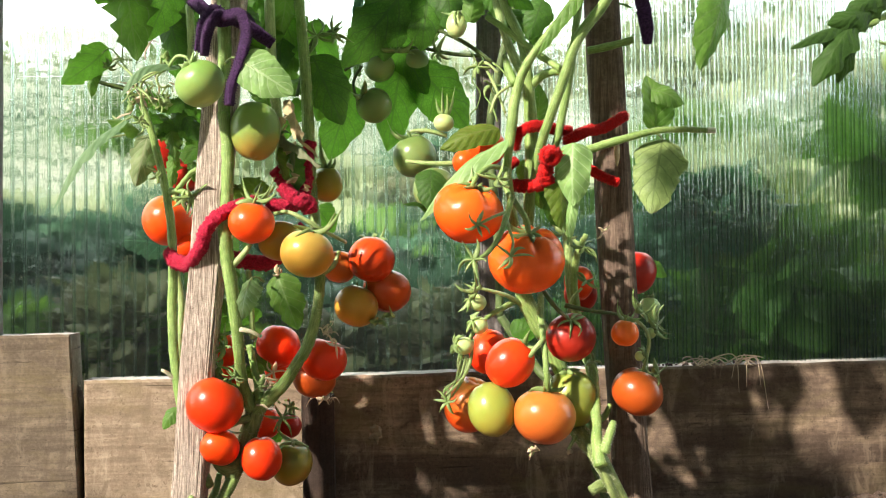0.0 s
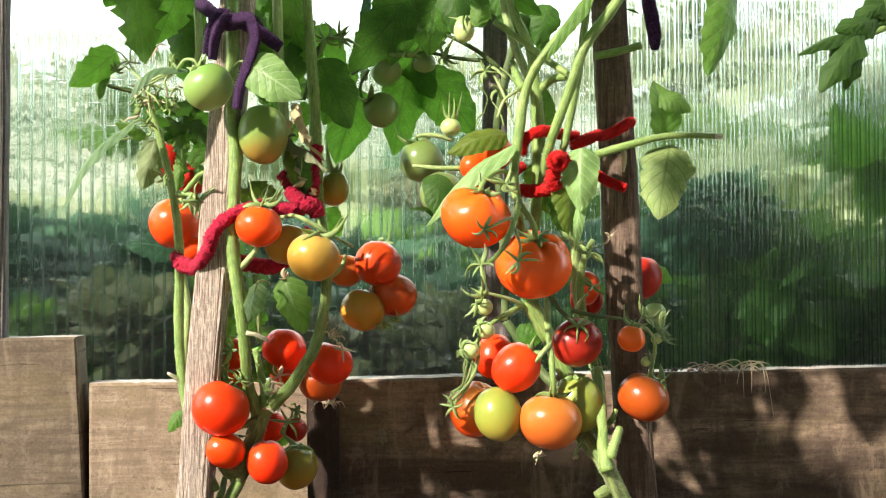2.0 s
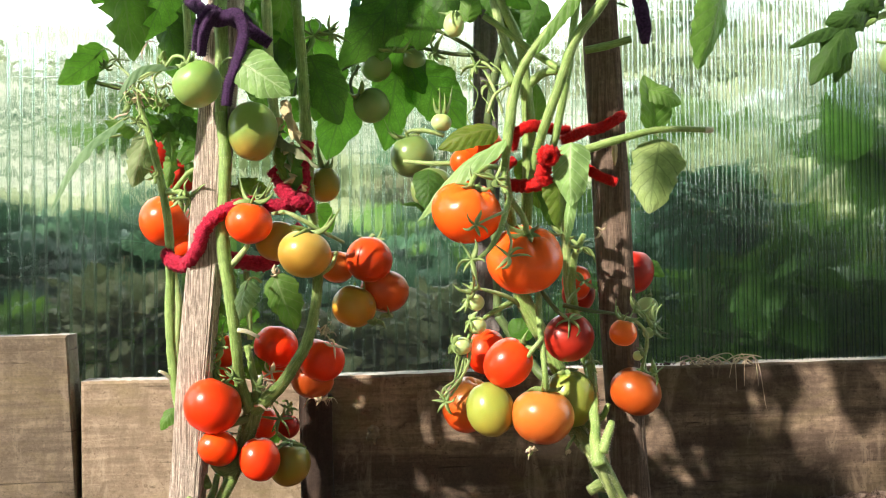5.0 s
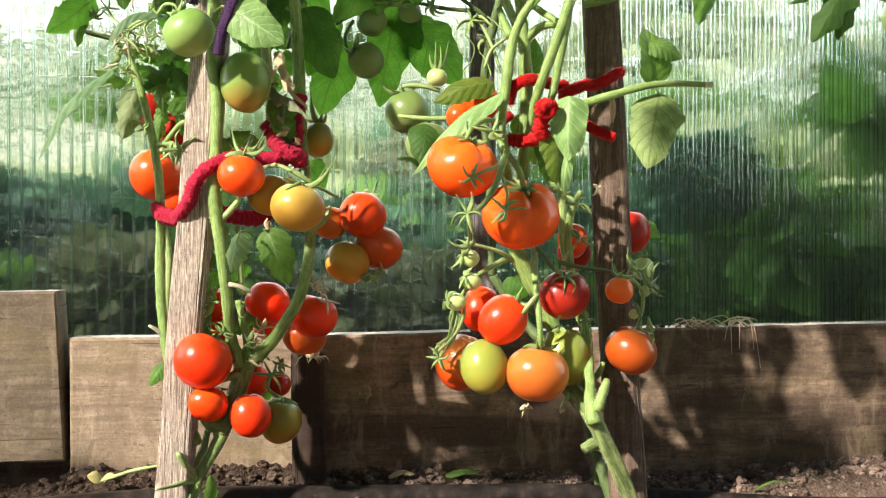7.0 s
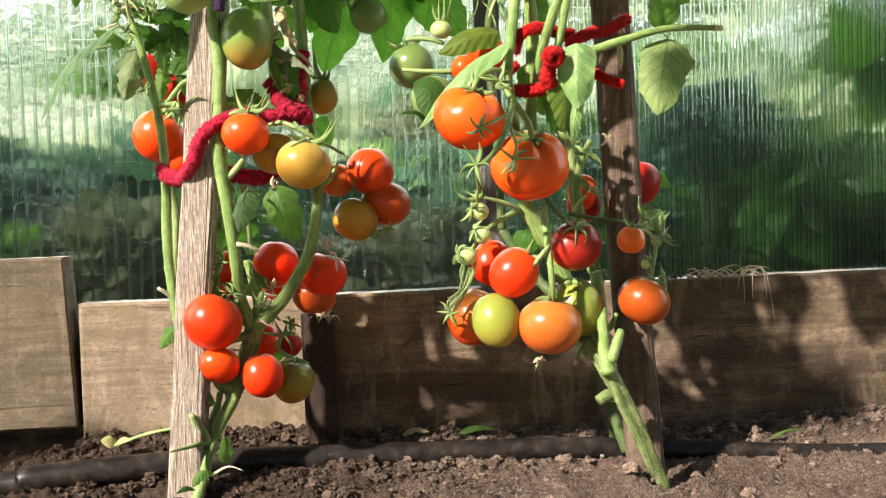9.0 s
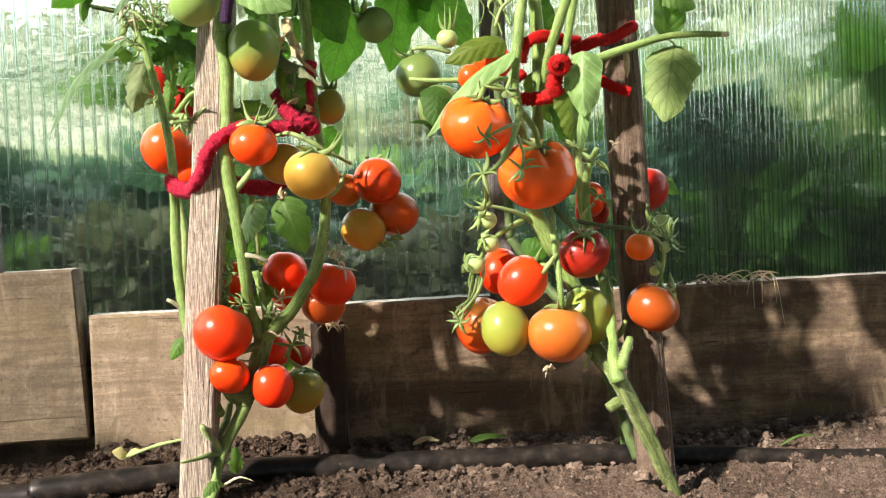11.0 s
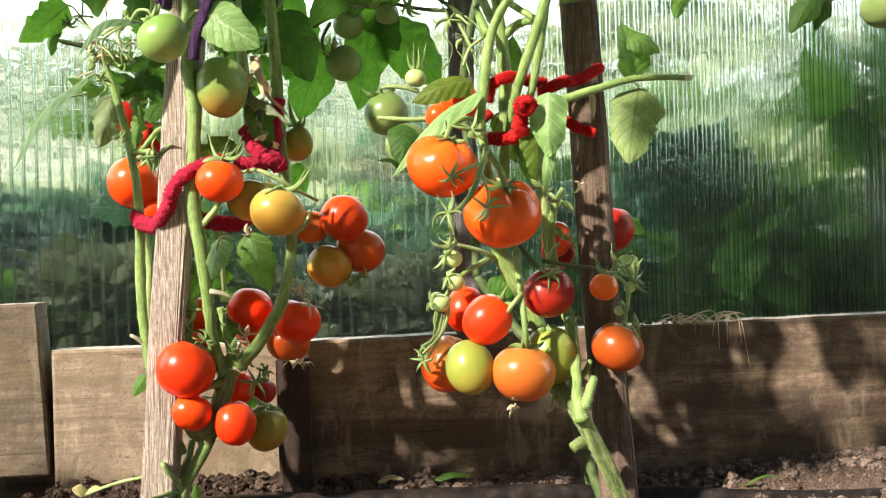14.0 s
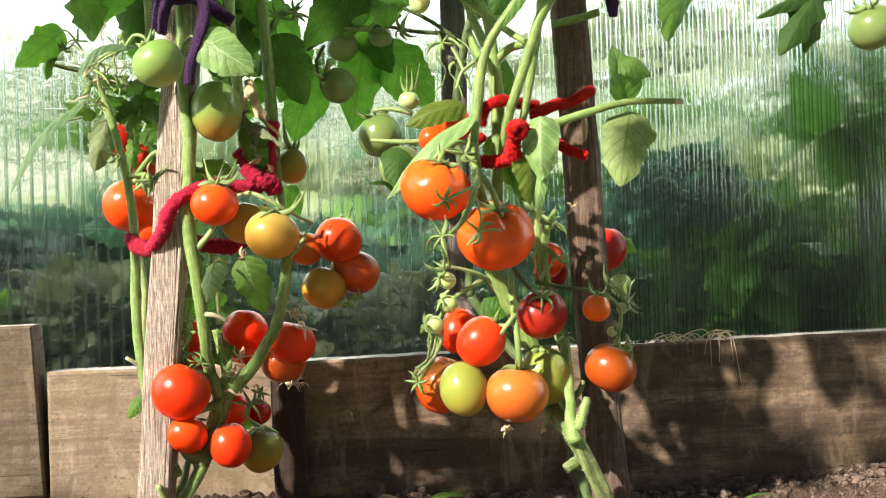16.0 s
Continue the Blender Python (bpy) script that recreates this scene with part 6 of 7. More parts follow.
for pts in ([(0.103, 1.320, 0.594), (0.116, 1.310, 0.563), (0.125, 1.300, 0.533)], [(0.086, 1.330, 0.597), (0.103, 1.320, 0.600), (0.118, 1.310, 0.585)], [(0.106, 1.300, 0.533), (0.115, 1.300, 0.555), (0.130, 1.280, 0.565)], [(0.191, 1.250, 0.280), (0.197, 1.250, 0.301), (0.209, 1.250, 0.314)], [(0.141, 1.220, 0.130), (0.143, 1.220, 0.124), (0.139, 1.220, 0.119)], [(0.199, 1.240, 0.139), (0.191, 1.235, 0.130), (0.187, 1.235, 0.122)]):
    stem(B, pts, [0.002, 0.0022, 0.0016], STEM_THIN, "tendril", 6)

# ---- tomato plant close to the wall, between the others ----
C = plant("tomato_plant", (0.265, 1.310, -0.005), "shaded tomato plant with green fruit close to the wall")
# dark stalks and leaves: this plant's shade is put into their greens
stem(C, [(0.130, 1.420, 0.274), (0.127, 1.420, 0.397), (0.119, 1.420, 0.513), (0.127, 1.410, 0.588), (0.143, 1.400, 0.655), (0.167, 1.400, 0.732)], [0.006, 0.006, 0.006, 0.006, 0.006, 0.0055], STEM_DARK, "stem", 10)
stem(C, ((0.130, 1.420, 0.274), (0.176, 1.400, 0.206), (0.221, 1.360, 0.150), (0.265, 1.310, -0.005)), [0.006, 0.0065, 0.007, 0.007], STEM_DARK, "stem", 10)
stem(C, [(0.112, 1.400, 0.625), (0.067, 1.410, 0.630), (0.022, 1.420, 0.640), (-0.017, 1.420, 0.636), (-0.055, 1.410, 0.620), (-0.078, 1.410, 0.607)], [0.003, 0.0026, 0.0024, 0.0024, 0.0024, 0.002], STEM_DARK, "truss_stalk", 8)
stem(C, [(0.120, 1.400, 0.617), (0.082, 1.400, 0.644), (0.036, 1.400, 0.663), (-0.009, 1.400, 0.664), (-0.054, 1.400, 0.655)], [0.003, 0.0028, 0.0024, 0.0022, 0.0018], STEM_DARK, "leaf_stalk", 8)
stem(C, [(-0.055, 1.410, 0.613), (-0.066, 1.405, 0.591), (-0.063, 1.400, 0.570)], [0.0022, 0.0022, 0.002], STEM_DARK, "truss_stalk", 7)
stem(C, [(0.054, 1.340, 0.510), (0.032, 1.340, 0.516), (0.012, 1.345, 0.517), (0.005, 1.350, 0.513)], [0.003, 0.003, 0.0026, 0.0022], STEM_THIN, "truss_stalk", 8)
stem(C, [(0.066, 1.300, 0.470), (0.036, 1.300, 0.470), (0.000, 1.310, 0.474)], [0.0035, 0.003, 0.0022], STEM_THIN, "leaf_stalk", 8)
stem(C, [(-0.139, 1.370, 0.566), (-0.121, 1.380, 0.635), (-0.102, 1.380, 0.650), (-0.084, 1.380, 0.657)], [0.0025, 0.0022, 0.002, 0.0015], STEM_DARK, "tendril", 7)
tomato(C, (-0.039, 1.415, 0.561), 0.0235, "green", 1.05, (-0.6, -0.3, 0.5), 7, curl=0.8, label="unripe green tomato in the shade", long=0.9)
tomato(C, (-0.031, 1.425, 0.615), 0.0213, "green", 0.95, (-0.2, 0.2, 1), 0, label="unripe green tomato in the shade")
tomato(C, (0.020, 1.425, 0.624), 0.0168, "green", 0.95, (0, 0.1, 1), 6, label="unripe green tomato in the shade")
tomato(C, (0.013, 1.360, 0.486), 0.0284, "green", 0.98, (-0.25, 0.0, 1), 7, curl=1.0, label="unripe green tomato", long=0.9)
tomato(C, (0.050, 1.335, 0.526), 0.0129, "pale", 0.9, (0.1, 0.1, 1), 5, curl=2.0, label="small pale green tomato", long=1.0)
empty_calyx(C, (-0.113, 1.380, 0.646), 0.0310, (0.2, -0.8, 0.4), 7)
empty_calyx(C, (-0.091, 1.380, 0.648), 0.0251, (0.5, -0.6, 0.4), 6)
empty_calyx(C, (-0.009, 1.400, 0.630), 0.0270, (0.1, -0.4, 0.9), 7)
empty_calyx(C, (0.047, 1.400, 0.628), 0.0225, (0.4, -0.6, 0.3), 6)
leaf(C, (-0.069, 1.435, 0.593), (-0.100, 1.425, 0.488), 0.0673, "thin", (0.1, -1, 0), 0.08, 0.1, 5, 0.08, label="green leaf with light through it")
leaf(C, (0.001, 1.435, 0.628), (-0.021, 1.425, 0.500), 0.0642, "thin", (-0.1, -1, 0), 0.08, 0.1, 5, 0.08, label="green leaf with light through it")
leaf(C, (0.018, 1.435, 0.620), (0.089, 1.420, 0.530), 0.0795, "thin", (0.1, -1, 0.1), 0.08, 0.1, 5, 0.08, label="green leaf with light through it")
leaf(C, (-0.009, 1.425, 0.660), (0.034, 1.420, 0.576), 0.0532, "thin", (-0.2, -1, 0), 0.08, 0.15, 5, 0.1)
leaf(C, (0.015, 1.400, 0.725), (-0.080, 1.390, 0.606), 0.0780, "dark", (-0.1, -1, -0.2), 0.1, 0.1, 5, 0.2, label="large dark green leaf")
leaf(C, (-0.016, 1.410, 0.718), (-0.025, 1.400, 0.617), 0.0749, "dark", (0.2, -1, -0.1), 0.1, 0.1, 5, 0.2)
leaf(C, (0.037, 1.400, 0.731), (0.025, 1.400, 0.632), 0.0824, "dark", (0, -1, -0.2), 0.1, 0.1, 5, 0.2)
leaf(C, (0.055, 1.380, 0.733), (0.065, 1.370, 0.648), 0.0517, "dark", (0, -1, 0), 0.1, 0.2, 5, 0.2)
leaf(C, (-0.054, 1.400, 0.715), (-0.066, 1.400, 0.656), 0.0165, "teal", (0.5, -0.6, 0.3), 0.1, 0.3, 3, 0.1)
leaf(C, (-0.126, 1.400, 0.669), (-0.086, 1.400, 0.617), 0.0449, "thin", (0, -1, 0.2), 0.1, 0.1, 4, 0.2)
leaf(C, (-0.085, 1.420, 0.624), (-0.116, 1.420, 0.540), 0.0532, "thin", (0, -1, 0.2), 0.1, 0.1, 4, 0.1)
leaf(C, (0.154, 1.400, 0.700), (0.148, 1.400, 0.640), 0.0400, "dark", (0, -1, 0.2), 0.1, 0.1, 4, 0.1)
leaf(C, (0.187, 1.380, 0.697), (0.167, 1.380, 0.643), 0.0443, "dark", (0, -1, 0.2), 0.1, 0.1, 4, 0.1)
leaf(C, (0.109, 1.360, 0.716), (0.132, 1.360, 0.668), 0.0380, "dark", (0, -1, 0.2), 0.1, 0.1, 4, 0.1)
leaflets(C, ((0.091, 1.38, 0.69, 0.05), (0.125, 1.39, 0.685, 0.05), (0.16, 1.39, 0.675, 0.06), (0.178, 1.4, 0.655, 0.054)))

# ---- shoot of a further plant that reaches in ----
D = plant("tomato_plant", (0.95, 1.3, -0.04), "leafy tomato shoot with a green fruit")
stem(D, ((0.95, 1.3, -0.05), (0.93, 1.3, 0.35), (0.9, 1.29, 0.75), (0.88, 1.28, 1.0)), [0.009, 0.009, 0.008, 0.007], STEM, "stem", 12)
stem(D, ((0.9, 1.29, 0.72), (0.627, 1.270, 0.657), (0.576, 1.250, 0.636), (0.548, 1.250, 0.627)), [0.005, 0.0045, 0.004, 0.003], STEM, "leaf_stalk", 10)
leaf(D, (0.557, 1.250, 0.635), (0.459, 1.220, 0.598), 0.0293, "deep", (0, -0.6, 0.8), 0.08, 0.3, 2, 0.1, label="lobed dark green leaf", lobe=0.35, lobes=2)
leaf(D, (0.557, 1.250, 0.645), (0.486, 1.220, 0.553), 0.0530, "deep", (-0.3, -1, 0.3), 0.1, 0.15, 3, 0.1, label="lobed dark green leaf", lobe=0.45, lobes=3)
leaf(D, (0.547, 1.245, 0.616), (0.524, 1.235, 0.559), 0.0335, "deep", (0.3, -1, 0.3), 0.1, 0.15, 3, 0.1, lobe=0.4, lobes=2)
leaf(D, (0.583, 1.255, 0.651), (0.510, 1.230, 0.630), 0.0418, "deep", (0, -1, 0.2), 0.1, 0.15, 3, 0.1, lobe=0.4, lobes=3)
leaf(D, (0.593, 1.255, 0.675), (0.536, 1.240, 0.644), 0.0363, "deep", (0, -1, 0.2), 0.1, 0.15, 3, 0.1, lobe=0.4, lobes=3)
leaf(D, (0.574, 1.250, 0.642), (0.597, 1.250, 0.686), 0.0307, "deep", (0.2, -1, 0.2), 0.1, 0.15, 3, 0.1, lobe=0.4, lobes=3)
tomato(D, (0.625, 1.260, 0.595), 0.0297, "green", 0.95, (-0.4, -0.2, 0.9), 7, curl=0.5, label="unripe green tomato", stalk_to=(0.614, 1.260, 0.651))

# ---- unseen leaves, added above the view to shade the plants ----
rng = random.Random(77)
for k in range(72):
    if k < 46:
        own, c = B, Vector((rng.uniform(0.2, 0.29), 1.3, rng.uniform(0.56, 0.74)))
        c += TO_SUN * ((0.76 - c.z) / TO_SUN.z + rng.uniform(0, 0.08))
    elif k < 62:
        own, c = C, Vector((rng.uniform(-0.11, 0.07), 1.38, rng.uniform(0.56, 0.74)))
        c += TO_SUN * ((0.76 - c.z) / TO_SUN.z + rng.uniform(0, 0.08))
    else:
        own, c = A, Vector((rng.uniform(-0.18, -0.02), 1.36, rng.uniform(0.76, 0.9)))
    d = Vector((rng.uniform(-1, 1), rng.uniform(-1, 0.6), rng.uniform(-0.5, 0.1))).normalized() * rng.uniform(0.06, 0.1)
    leaf(own, c, c + d, d.length * 0.6, rng.choice(("mid", "dark", "thin")), tuple(TO_SUN), 0.1, 0.15, 5, 0.3)

for k in range(18):
    c = Vector((rng.uniform(0.21, 0.28), 1.31, rng.uniform(0.54, 0.74)))
    c += TO_SUN * ((0.77 - c.z) / TO_SUN.z + rng.uniform(0, 0.08))
    d = Vector((rng.uniform(-1, 1), rng.uniform(-1, 0.6), rng.uniform(-0.5, 0.1))).normalized() * rng.uniform(0.06, 0.09)
    leaf(B, c, c + d, d.length * 0.6, rng.choice(("mid", "dark")), tuple(TO_SUN), 0.1, 0.15, 5, 0.3)
for k in range(20):
    c = Vector((rng.uniform(-0.3, -0.08), 1.35, rng.uniform(0.5, 0.7)))
    c += TO_SUN * ((0.78 - c.z) / TO_SUN.z + rng.uniform(0, 0.08))
    d = Vector((rng.uniform(-1, 1), rng.uniform(-1, 0.6), rng.uniform(-0.4, 0.3))).normalized() * rng.uniform(0.06, 0.1)
    leaf(A, c - d / 2, c + d / 2, d.length * 0.6, rng.choice(("mid", "dark")), tuple(TO_SUN), 0.1, 0.15, 5, 0.3)

# unseen leaves added over the camera, set towards the sun to dapple the boards
K = plant("tomato_plant", (-0.35, 0.45, -0.1), "unseen leafy plant added to shade the boards")
stem(K, ((-0.35, 0.45, -0.12), (-0.36, 0.47, 0.4), (-0.33, 0.5, 0.9), (-0.25, 0.6, 1.2)), [0.009, 0.009, 0.008, 0.006], STEM, "stem", 10)
for k in range(70):
    if k < 12:
        foot = Vector((rng.uniform(0.56, 0.62), 1.45, rng.uniform(-0.04, 0.05)))
    elif k < 32:
        foot = Vector((rng.uniform(0.66, 0.95), 1.45, rng.uniform(0.02, 0.22)))
    elif k > 63:
        foot = Vector((rng.uniform(0.5, 0.75), 1.45, rng.uniform(0.0, 0.12)))
    elif k < 42:
        foot = Vector((rng.uniform(-0.7, -0.47), 1.4, rng.uniform(-0.02, 0.04)))
    else:
        foot = Vector((rng.uniform(0.08, 0.3), 1.45, rng.uniform(-0.03, 0.09)))
    c = foot + TO_SUN * rng.uniform(1.5, 1.9)
    d = Vector((rng.uniform(-1, 1), rng.uniform(-1, 1), rng.uniform(-0.9, 0.2))).normalized() * rng.uniform(0.05, 0.1)
    leaf(K, c - d * 0.5, c + d * 0.5, d.length * 0.6, rng.choice(("mid", "dark", "thin")), tuple(TO_SUN + Vector((rng.uniform(-0.4, 0.4), 0, rng.uniform(-0.4, 0.4)))), 0.1, 0.15, 5, 0.3)

# ---- ties ----
def tie(label):
    ob = new("yarn_tie")
    tagged(ob, label, "tie")
    return settle(ob, None, Matrix.Identity(4))


T1 = tie("thick purple velvety cord tied in a bow round a stake")
cord("loop", [(-0.210, 1.225, 0.635), (-0.223, 1.220, 0.641), (-0.235, 1.215, 0.622), (-0.241, 1.220, 0.592)], 0.0066, YARN_PURPLE, "", T1, 0.1, 110.0, 0.9, 0.72, 0.12)
cord("loop", [(-0.208, 1.220, 0.633), (-0.219, 1.210, 0.632), (-0.229, 1.205, 0.610), (-0.233, 1.210, 0.585)], 0.0064, YARN_PURPLE, "", T1, 0.1, 110.0, 0.9, 0.72, 0.12)
cord("tail", [(-0.212, 1.215, 0.630), (-0.191, 1.205, 0.632), (-0.183, 1.200, 0.609), (-0.191, 1.200, 0.576), (-0.200, 1.200, 0.551), (-0.204, 1.200, 0.527)], 0.0068, YARN_PURPLE, "", T1, 0.1, 110.0, 0.9, 0.72, 0.12)
cord("tail", [(-0.197, 1.230, 0.632), (-0.178, 1.235, 0.620), (-0.157, 1.240, 0.606)], 0.0072, YARN_PURPLE, "", T1, 0.1, 110.0, 0.9, 0.72, 0.12)
cord("wrap", [(-0.254, 1.260, 0.663), (-0.242, 1.235, 0.650), (-0.219, 1.222, 0.631), (-0.203, 1.222, 0.632), (-0.187, 1.250, 0.630), (-0.200, 1.310, 0.655)], 0.0078, YARN_PURPLE, "", T1, 0.1, 110.0, 0.9, 0.72, 0.12)
T2 = tie("crimson fluffy yarn tied round stems and a stake")
cord("wrap", [(-0.288, 1.292, 0.359), (-0.281, 1.284, 0.350), (-0.263, 1.270, 0.346), (-0.253, 1.255, 0.355), (-0.243, 1.247, 0.369), (-0.238, 1.243, 0.384), (-0.229, 1.240, 0.397), (-0.216, 1.238, 0.407), (-0.201, 1.240, 0.414), (-0.182, 1.262, 0.422)], 0.0076, YARN_CRIMSON, "", T2, 0.55, 420.0)
cord("wrap", [(-0.290, 1.300, 0.363), (-0.283, 1.288, 0.354), (-0.268, 1.275, 0.349), (-0.264, 1.278, 0.341)], 0.0072, YARN_CRIMSON, "", T2, 0.55, 420.0)
cord("wrap", [(-0.170, 1.270, 0.419), (-0.147, 1.270, 0.416), (-0.130, 1.275, 0.421), (-0.120, 1.280, 0.415)], 0.0085, YARN_CRIMSON, "", T2, 0.5, 420.0)
cord("knot", [(-0.150, 1.275, 0.441), (-0.136, 1.268, 0.425), (-0.120, 1.272, 0.420), (-0.117, 1.275, 0.408)], 0.009, YARN_CRIMSON, "", T2, 0.5, 420.0)
cord("tail", [(-0.119, 1.318, 0.500), (-0.124, 1.315, 0.471), (-0.126, 1.308, 0.442), (-0.131, 1.295, 0.424)], 0.0075, YARN_CRIMSON, "", T2, 0.6)
cord("tail", [(-0.161, 1.320, 0.467), (-0.151, 1.318, 0.452), (-0.137, 1.310, 0.439), (-0.127, 1.292, 0.426)], 0.0105, YARN_CRIMSON, "", T2, 0.6)
cord("wrap", [(-0.249, 1.260, 0.366), (-0.208, 1.300, 0.353), (-0.168, 1.310, 0.351), (-0.126, 1.310, 0.394)], 0.009, YARN_CRIMSON, "", T2, 0.4)
T3 = tie("bright red fluffy yarn tied round a plant and a brown stake")
cord("wrap", [(0.129, 1.240, 0.482), (0.130, 1.220, 0.496), (0.148, 1.215, 0.505), (0.179, 1.240, 0.504), (0.198, 1.250, 0.504)], 0.006, YARN_RED, "", T3, 0.4, 420.0, 0.85, 0.8, 0.1)
cord("wrap", [(0.188, 1.235, 0.490), (0.212, 1.250, 0.502), (0.240, 1.268, 0.509), (0.267, 1.285, 0.524), (0.279, 1.310, 0.531)], 0.0058, YARN_RED, "", T3, 0.4, 420.0, 0.85, 0.8, 0.1)
cord("tail", [(0.186, 1.225, 0.488), (0.204, 1.230, 0.496), (0.224, 1.245, 0.507)], 0.0056, YARN_RED, "", T3, 0.4, 420.0, 0.85, 0.8, 0.1)
cord("knot", [(0.1695, 1.1640, 0.4630), (0.1656, 1.1633, 0.4694), (0.1577, 1.1626, 0.4714), (0.1510, 1.1618, 0.4683), (0.1491, 1.1611, 0.4626), (0.1526, 1.1604, 0.4579), (0.1587, 1.1597, 0.4568), (0.1634, 1.1590, 0.4594), (0.1642, 1.1582, 0.4636), (0.1614, 1.1575, 0.4667), (0.1573, 1.1568, 0.4670), (0.1545, 1.1561, 0.4651), (0.1544, 1.1554, 0.4625), (0.1563, 1.1546, 0.4610)], 0.0045, YARN_RED, "", T3, 0.5, 420.0)
cord("tail", [(0.156, 1.175, 0.456), (0.154, 1.178, 0.445), (0.159, 1.180, 0.433)], 0.0082, YARN_RED, "", T3, 0.5, 420.0)
cord("wrap", [(0.123, 1.235, 0.437), (0.141, 1.220, 0.435), (0.162, 1.200, 0.436)], 0.0068, YARN_RED, "", T3, 0.7, 330.0)
cord("tail", [(0.204, 1.215, 0.461), (0.222, 1.205, 0.446), (0.243, 1.195, 0.436)], 0.0054, YARN_RED, "", T3, 0.4, 420.0, 0.85, 0.8, 0.1)
cord("wrap", [(0.116, 1.230, 0.456), (0.123, 1.235, 0.463), (0.131, 1.240, 0.467)], 0.005, YARN_RED, "", T3, 0.4, 420.0, 0.85, 0.8, 0.1)
T4 = tie("hanging end of thick purple velvety cord")
cord("tail", [(0.286, 1.270, 0.725), (0.290, 1.268, 0.683), (0.295, 1.266, 0.648), (0.298, 1.265, 0.630), (0.298, 1.266, 0.613)], 0.0082, YARN_PURPLE, "", T4, 0.16, 160.0, 0.6, 0.9, 0.06)

# fallen leaves on the soil
E = plant("seedling", (-0.374, 1.360, 0.019), "small yellowed seedling lying on the soil")
leaf(E, (-0.370, 1.360, 0.026), (-0.386, 1.350, 0.030), 0.0202, "yellow", (0, -0.7, 0.7), 0.1, 0.1, 3, 0.1)
leaf(E, (-0.370, 1.360, 0.024), (-0.352, 1.350, 0.031), 0.0130, "yellow", (0, -0.7, 0.7), 0.1, 0.1, 3, 0.1)
stem(E, [(-0.377, 1.360, 0.019), (-0.358, 1.350, 0.027), (-0.326, 1.340, 0.038), (-0.293, 1.320, 0.047)], [0.0018, 0.0022, 0.0024, 0.0018], STEM_THIN, "stem", 7)
F = plant("fallen_leaf", (0.086, 1.420, 0.005), "narrow green leaf fallen on the soil", "leaf")
leaf(F, (0.065, 1.420, 0.006), (0.116, 1.420, 0.010), 0.0137, "mid", (0, -0.5, 1), 0.1, 0.1, 3, 0.1, name="blade")
H = plant("grass_blade", (0.504, 1.380, -0.010), "curved green grass blade on the soil", "grass")
leaf(H, (0.473, 1.380, -0.014), (0.539, 1.390, -0.014), 0.0052, "mid", (0, -0.3, 1), 0.2, 0.1, 1, 0.0, name="blade")
J = plant("dry_leaf", (0.006, 1.420, 0.007), "dry brown leaf on the soil", "leaf")
leaf(J, (-0.011, 1.420, 0.007), (0.025, 1.410, 0.011), 0.0152, "dry", (0, -0.4, 1), 0.2, 0.2, 3, 0.2, name="blade")

# ---- the garden outside the wall ----
def shrub(name, centre, size, count, blade, kind, seed, label, category="shrub"):
    """A leafy plant: short stems and many small blades round an uneven crown."""
    rng = random.Random(seed)
    c, s = Vector(centre), Vector(size)
    root = new(name)
    tagged(root, label, category, "garden plants")
    foot = min(ground_height(c.x, c.y), c.z - s.z)
    settle(root, None, Matrix.Translation((c.x, c.y, foot)))
    verts, faces, uvs = [], [], []
    for k in range(count):
        d = Vector((rng.gauss(0, 1), rng.gauss(0, 1), rng.gauss(0.15, 1))).normalized()
        lump = 0.8 + 0.35 * noise.noise(d * 2.2 + Vector((seed, 0, 0)))
        p = c + Vector((d.x * s.x, d.y * s.y, d.z * s.z)) * lump * rng.uniform(0.7, 1.05)
        ax = (d + Vector((rng.uniform(-1, 1), rng.uniform(-1, 1), rng.uniform(-0.8, 0.5)))).normalized()
        up = (d * 0.6 + Vector((0, -0.4, 0.9)) + Vector((rng.uniform(-0.6, 0.6), rng.uniform(-0.6, 0.6), 0))).normalized()
        sd = ax.cross(up).normalized()
        nn = sd.cross(ax)
        ln = blade * rng.uniform(0.6, 1.3)
        o = len(verts)
        for i, (u, w) in enumerate(((0, 0.03), (0.3, 0.36), (0.62, 0.32), (0.86, 0.16), (1, 0.01))):
            for e in (-1, 0, 1):
                verts.append(p + ax * ln * u + sd * e * w * ln + nn * ln * (0.12 * math.sin(3 * u) - abs(e) * 0.06))
                uvs.append((0.5 + e * 0.5, u))
        for i in range(4):
            for e in range(2):
                a = o + i * 3 + e
                faces.append((a, a + 1, a + 4, a + 3))
    solid("crown", verts, faces, LEAF[kind], root, "", None, True, uvs)
    shapes = []
    for k in range(7):
        b0 = Vector((c.x + rng.uniform(-0.2, 0.2) * s.x, c.y + rng.uniform(-0.2, 0.2) * s.y, foot - 0.03))
        e = c + Vector((rng.uniform(-0.7, 0.7) * s.x, rng.uniform(-0.6, 0.6) * s.y, rng.uniform(0.1, 0.7) * s.z))
        shapes.append(tube_shape([b0, (b0 + e) / 2 + Vector((0, 0, 0.05 * s.z)), e], [0.012, 0.009, 0.004], 6, 0.05))
    solid("stems", *join(shapes), STEM_DARK, root)
    return root


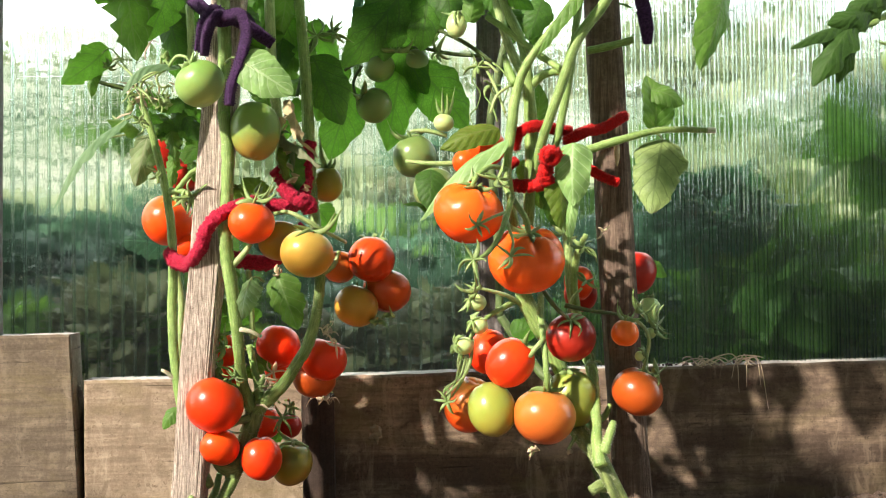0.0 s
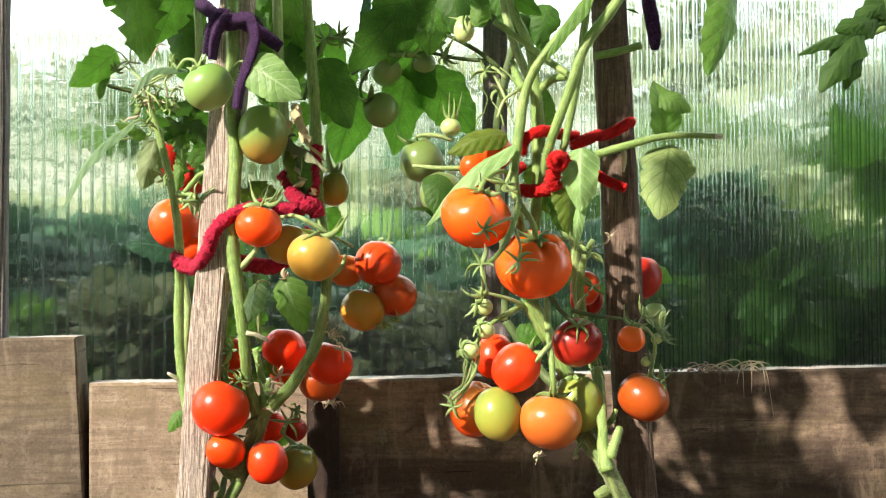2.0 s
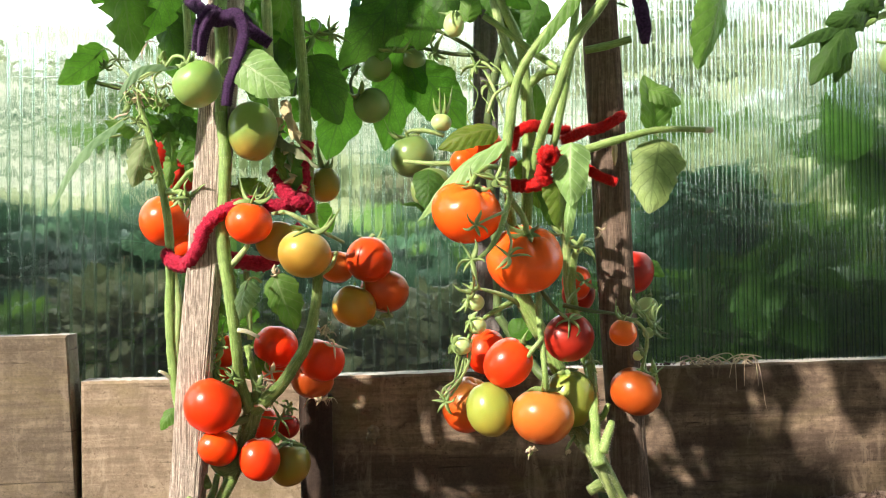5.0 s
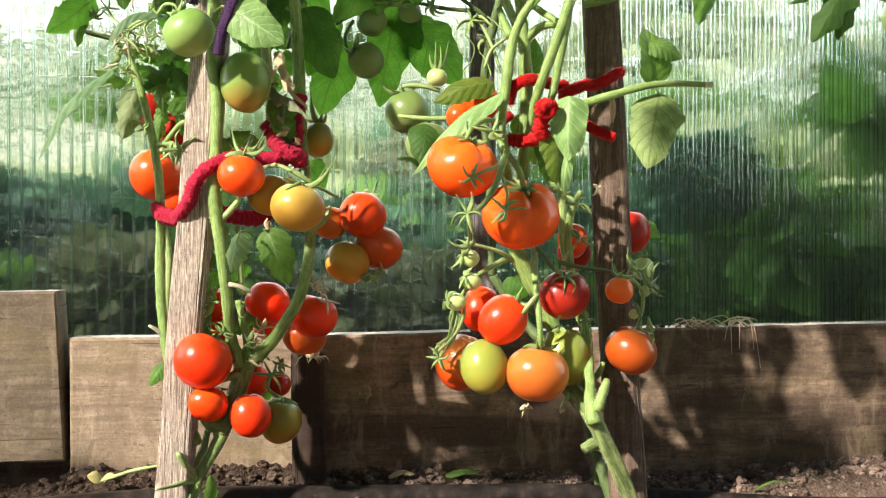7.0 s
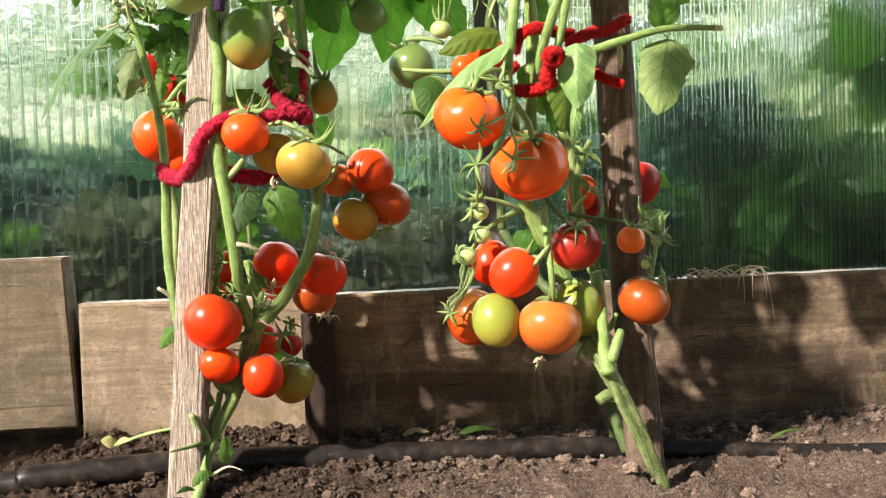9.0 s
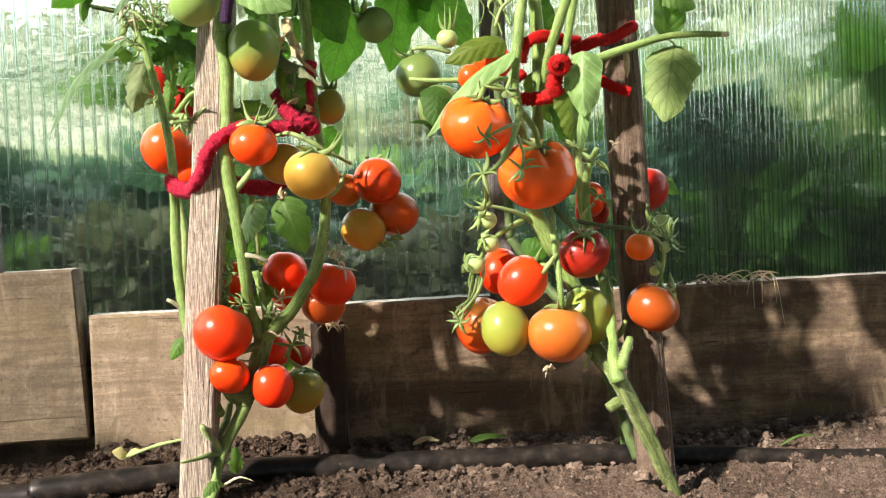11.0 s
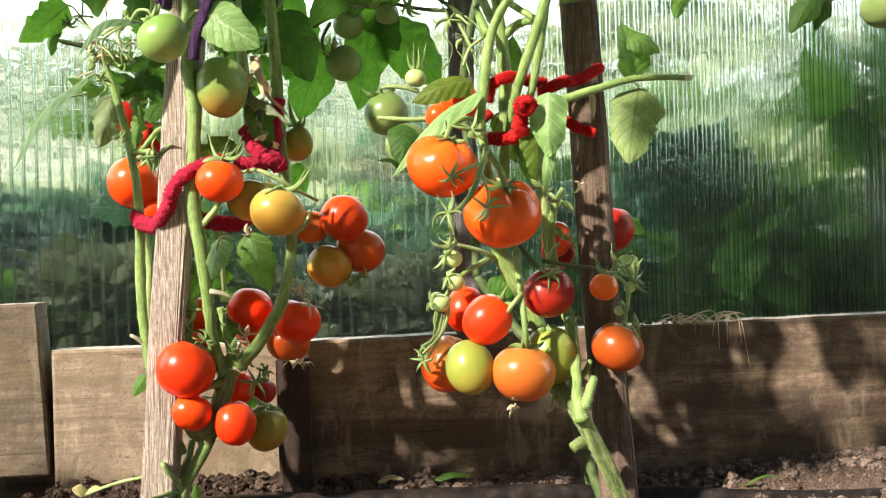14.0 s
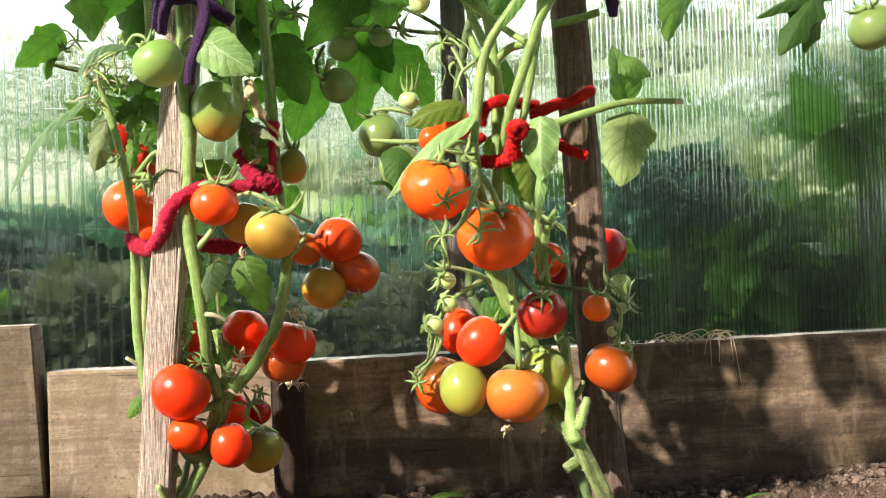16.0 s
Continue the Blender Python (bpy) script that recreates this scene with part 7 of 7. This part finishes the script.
rng = random.Random(101)
for k in range(15):
    x = -1.2 + k * 0.18 + rng.uniform(-0.04, 0.04)
    h = rng.uniform(0.15, 0.21) * (0.85 if 5 < k < 9 else 1.15 if k > 9 else 1.0)
    shrub("garden_plant", (x, 1.86 + rng.uniform(-0.03, 0.05), h - 0.02), (0.15, 0.13, h), 460, 0.055, rng.choice(("dark", "dusty", "dusty", "dusty") if x < 0.1 else ("garden", "garden", "olive")), 200 + k, "low broad-leaved garden plant close outside the wall")
for k in range(8):
    x = -1.5 + k * 0.5 + rng.uniform(-0.1, 0.1)
    h = rng.uniform(0.27, 0.33) * (0.62 if -0.25 < x < 0.45 else 0.97 if x < 0 else 0.9)
    shrub("garden_plant", (x, 2.6 + rng.uniform(-0.2, 0.2), h * 0.9), (0.33, 0.3, h), 620, 0.09, rng.choice(("teal",) if x < 0.1 else ("garden", "olive", "dark")), 300 + k, "bushy garden plant outside the wall")
for x, h in ((-1.35, 0.3), (-1.02, 0.27), (-0.66, 0.29), (-0.3, 0.26), (-0.04, 0.235)):
    shrub("garden_plant", (x, 3.05, h * 0.9), (0.3, 0.25, h), 520, 0.085, "teal", 350 + int(-x * 50), "bushy blue-green garden plant in the bed outside")
shrub("garden_plant", (0.54, 1.8, 0.425), (0.125, 0.07, 0.068), 520, 0.04, "bush", 401, "rounded blue-green garden bush outside the wall")
shrub("garden_plant", (0.83, 1.72, 0.56), (0.09, 0.03, 0.07), 46, 0.12, "garden", 402, "large-leaved green plant against the wall")
shrub("garden_plant", (0.66, 1.74, 0.31), (0.11, 0.06, 0.07), 70, 0.085, "garden", 405, "broad-leaved green garden plant close outside the wall")
shrub("garden_plant", (0.42, 2.2, 0.3), (0.16, 0.15, 0.12), 200, 0.1, "teal", 403, "blue-green garden plant outside the wall")
for k in range(6):
    shrub("garden_tree", (3.9 + 0.48 * k + rng.uniform(-0.15, 0.15), 16.5 + rng.uniform(-0.5, 0.5), rng.uniform(3.2, 4.5)), (rng.uniform(0.35, 0.6), 0.5, rng.uniform(0.4, 0.8)), 170, 0.26, ("garden", "dark", "teal")[k % 3], 640 + k, "leafy dark green tree behind the garden", "tree")
reach = plant("broad_leaved_plant", (-0.318, 1.53, -0.02), "broad-leaved plant leaning on the wall outside")
stem(reach, ((-0.318, 1.53, -0.04), (-0.316, 1.53, 0.2), (-0.322, 1.525, 0.375)), [0.004, 0.0035, 0.003], STEM_DARK, "stem", 8)
leaf(reach, (-0.325, 1.525, 0.375), (-0.402, 1.520, 0.385), 0.05, "teal", (0, -1, 0.3), 0.1, 0.1, 5)
broad = plant("broad_leaved_plant", (0.83, 1.58, -0.02), "broad-leaved green plant pressed against the wall outside")
stem(broad, ((0.83, 1.58, -0.04), (0.84, 1.58, 0.25), (0.78, 1.57, 0.45), (0.716, 1.56, 0.51)), [0.006, 0.005, 0.003], STEM_DARK, "stem", 8)
leaf(broad, (0.716, 1.560, 0.508), (0.648, 1.550, 0.600), 0.098, "garden", (-0.1, -1, 0.2), 0.08, 0.1, 6, 0.2)
shrub("garden_plant", (1.2, 2.6, 0.24), (0.2, 0.15, 0.2), 200, 0.1, "garden", 404, "tall broad-leaved garden plant outside the wall")
for k, x, z in ((0, 3.3, 3.0), (1, 4.6, 3.3), (2, 6.1, 3.1), (3, 7.6, 3.4)):
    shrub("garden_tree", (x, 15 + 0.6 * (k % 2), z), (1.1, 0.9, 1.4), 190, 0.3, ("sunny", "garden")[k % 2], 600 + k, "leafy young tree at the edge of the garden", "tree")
# scattered low growth on the slope, light and dark
for k in range(26):
    y = rng.uniform(3.2, 8.5)
    x = rng.uniform(0.2, 0.47) * y if k < 17 else rng.uniform(-0.33, -0.02) * y
    s = rng.uniform(0.05, 0.11) * y
    z = ground_height(x, y) + s * 0.3
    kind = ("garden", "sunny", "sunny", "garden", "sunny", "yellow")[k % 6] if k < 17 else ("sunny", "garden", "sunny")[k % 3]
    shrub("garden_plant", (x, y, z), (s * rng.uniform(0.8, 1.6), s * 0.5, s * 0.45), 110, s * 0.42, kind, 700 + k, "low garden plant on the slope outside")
for k in range(6):
    y = 4.0 + 0.75 * k
    x = (0.035 + 0.03 * (k % 2) + rng.uniform(-0.015, 0.015)) * y
    s = 0.06 * y
    shrub("garden_plant", (x, y, ground_height(x, y) + s * 0.3), (s * 1.2, s * 0.5, s * 0.4), 120, s * 0.4, ("teal", "dusty", "teal")[k % 3], 760 + k, "low garden plant on the slope outside")
for k in range(10):
    x = -6.2 + k * 0.75 + rng.uniform(-0.2, 0.2)
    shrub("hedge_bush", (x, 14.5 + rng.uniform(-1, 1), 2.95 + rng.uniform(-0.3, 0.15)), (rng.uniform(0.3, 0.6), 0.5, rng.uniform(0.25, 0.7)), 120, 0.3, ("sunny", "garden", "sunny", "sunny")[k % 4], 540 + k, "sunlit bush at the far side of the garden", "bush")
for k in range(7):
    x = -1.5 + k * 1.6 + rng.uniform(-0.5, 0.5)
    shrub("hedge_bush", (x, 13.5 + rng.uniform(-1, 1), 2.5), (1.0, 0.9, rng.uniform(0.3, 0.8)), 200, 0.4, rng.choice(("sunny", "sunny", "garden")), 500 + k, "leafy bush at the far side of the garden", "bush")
arc = [(120 * math.cos(radians(a)), 120 * math.sin(radians(a)), z) for z in (-12, 110) for a in range(-8, 189, 7)]
n = len(arc) // 2
tagged(solid("backdrop", arc, [(i, i + 1, n + i + 1, n + i) for i in range(n - 1)], GLOW), "bright hazy cloud", "sky", kind="structure")
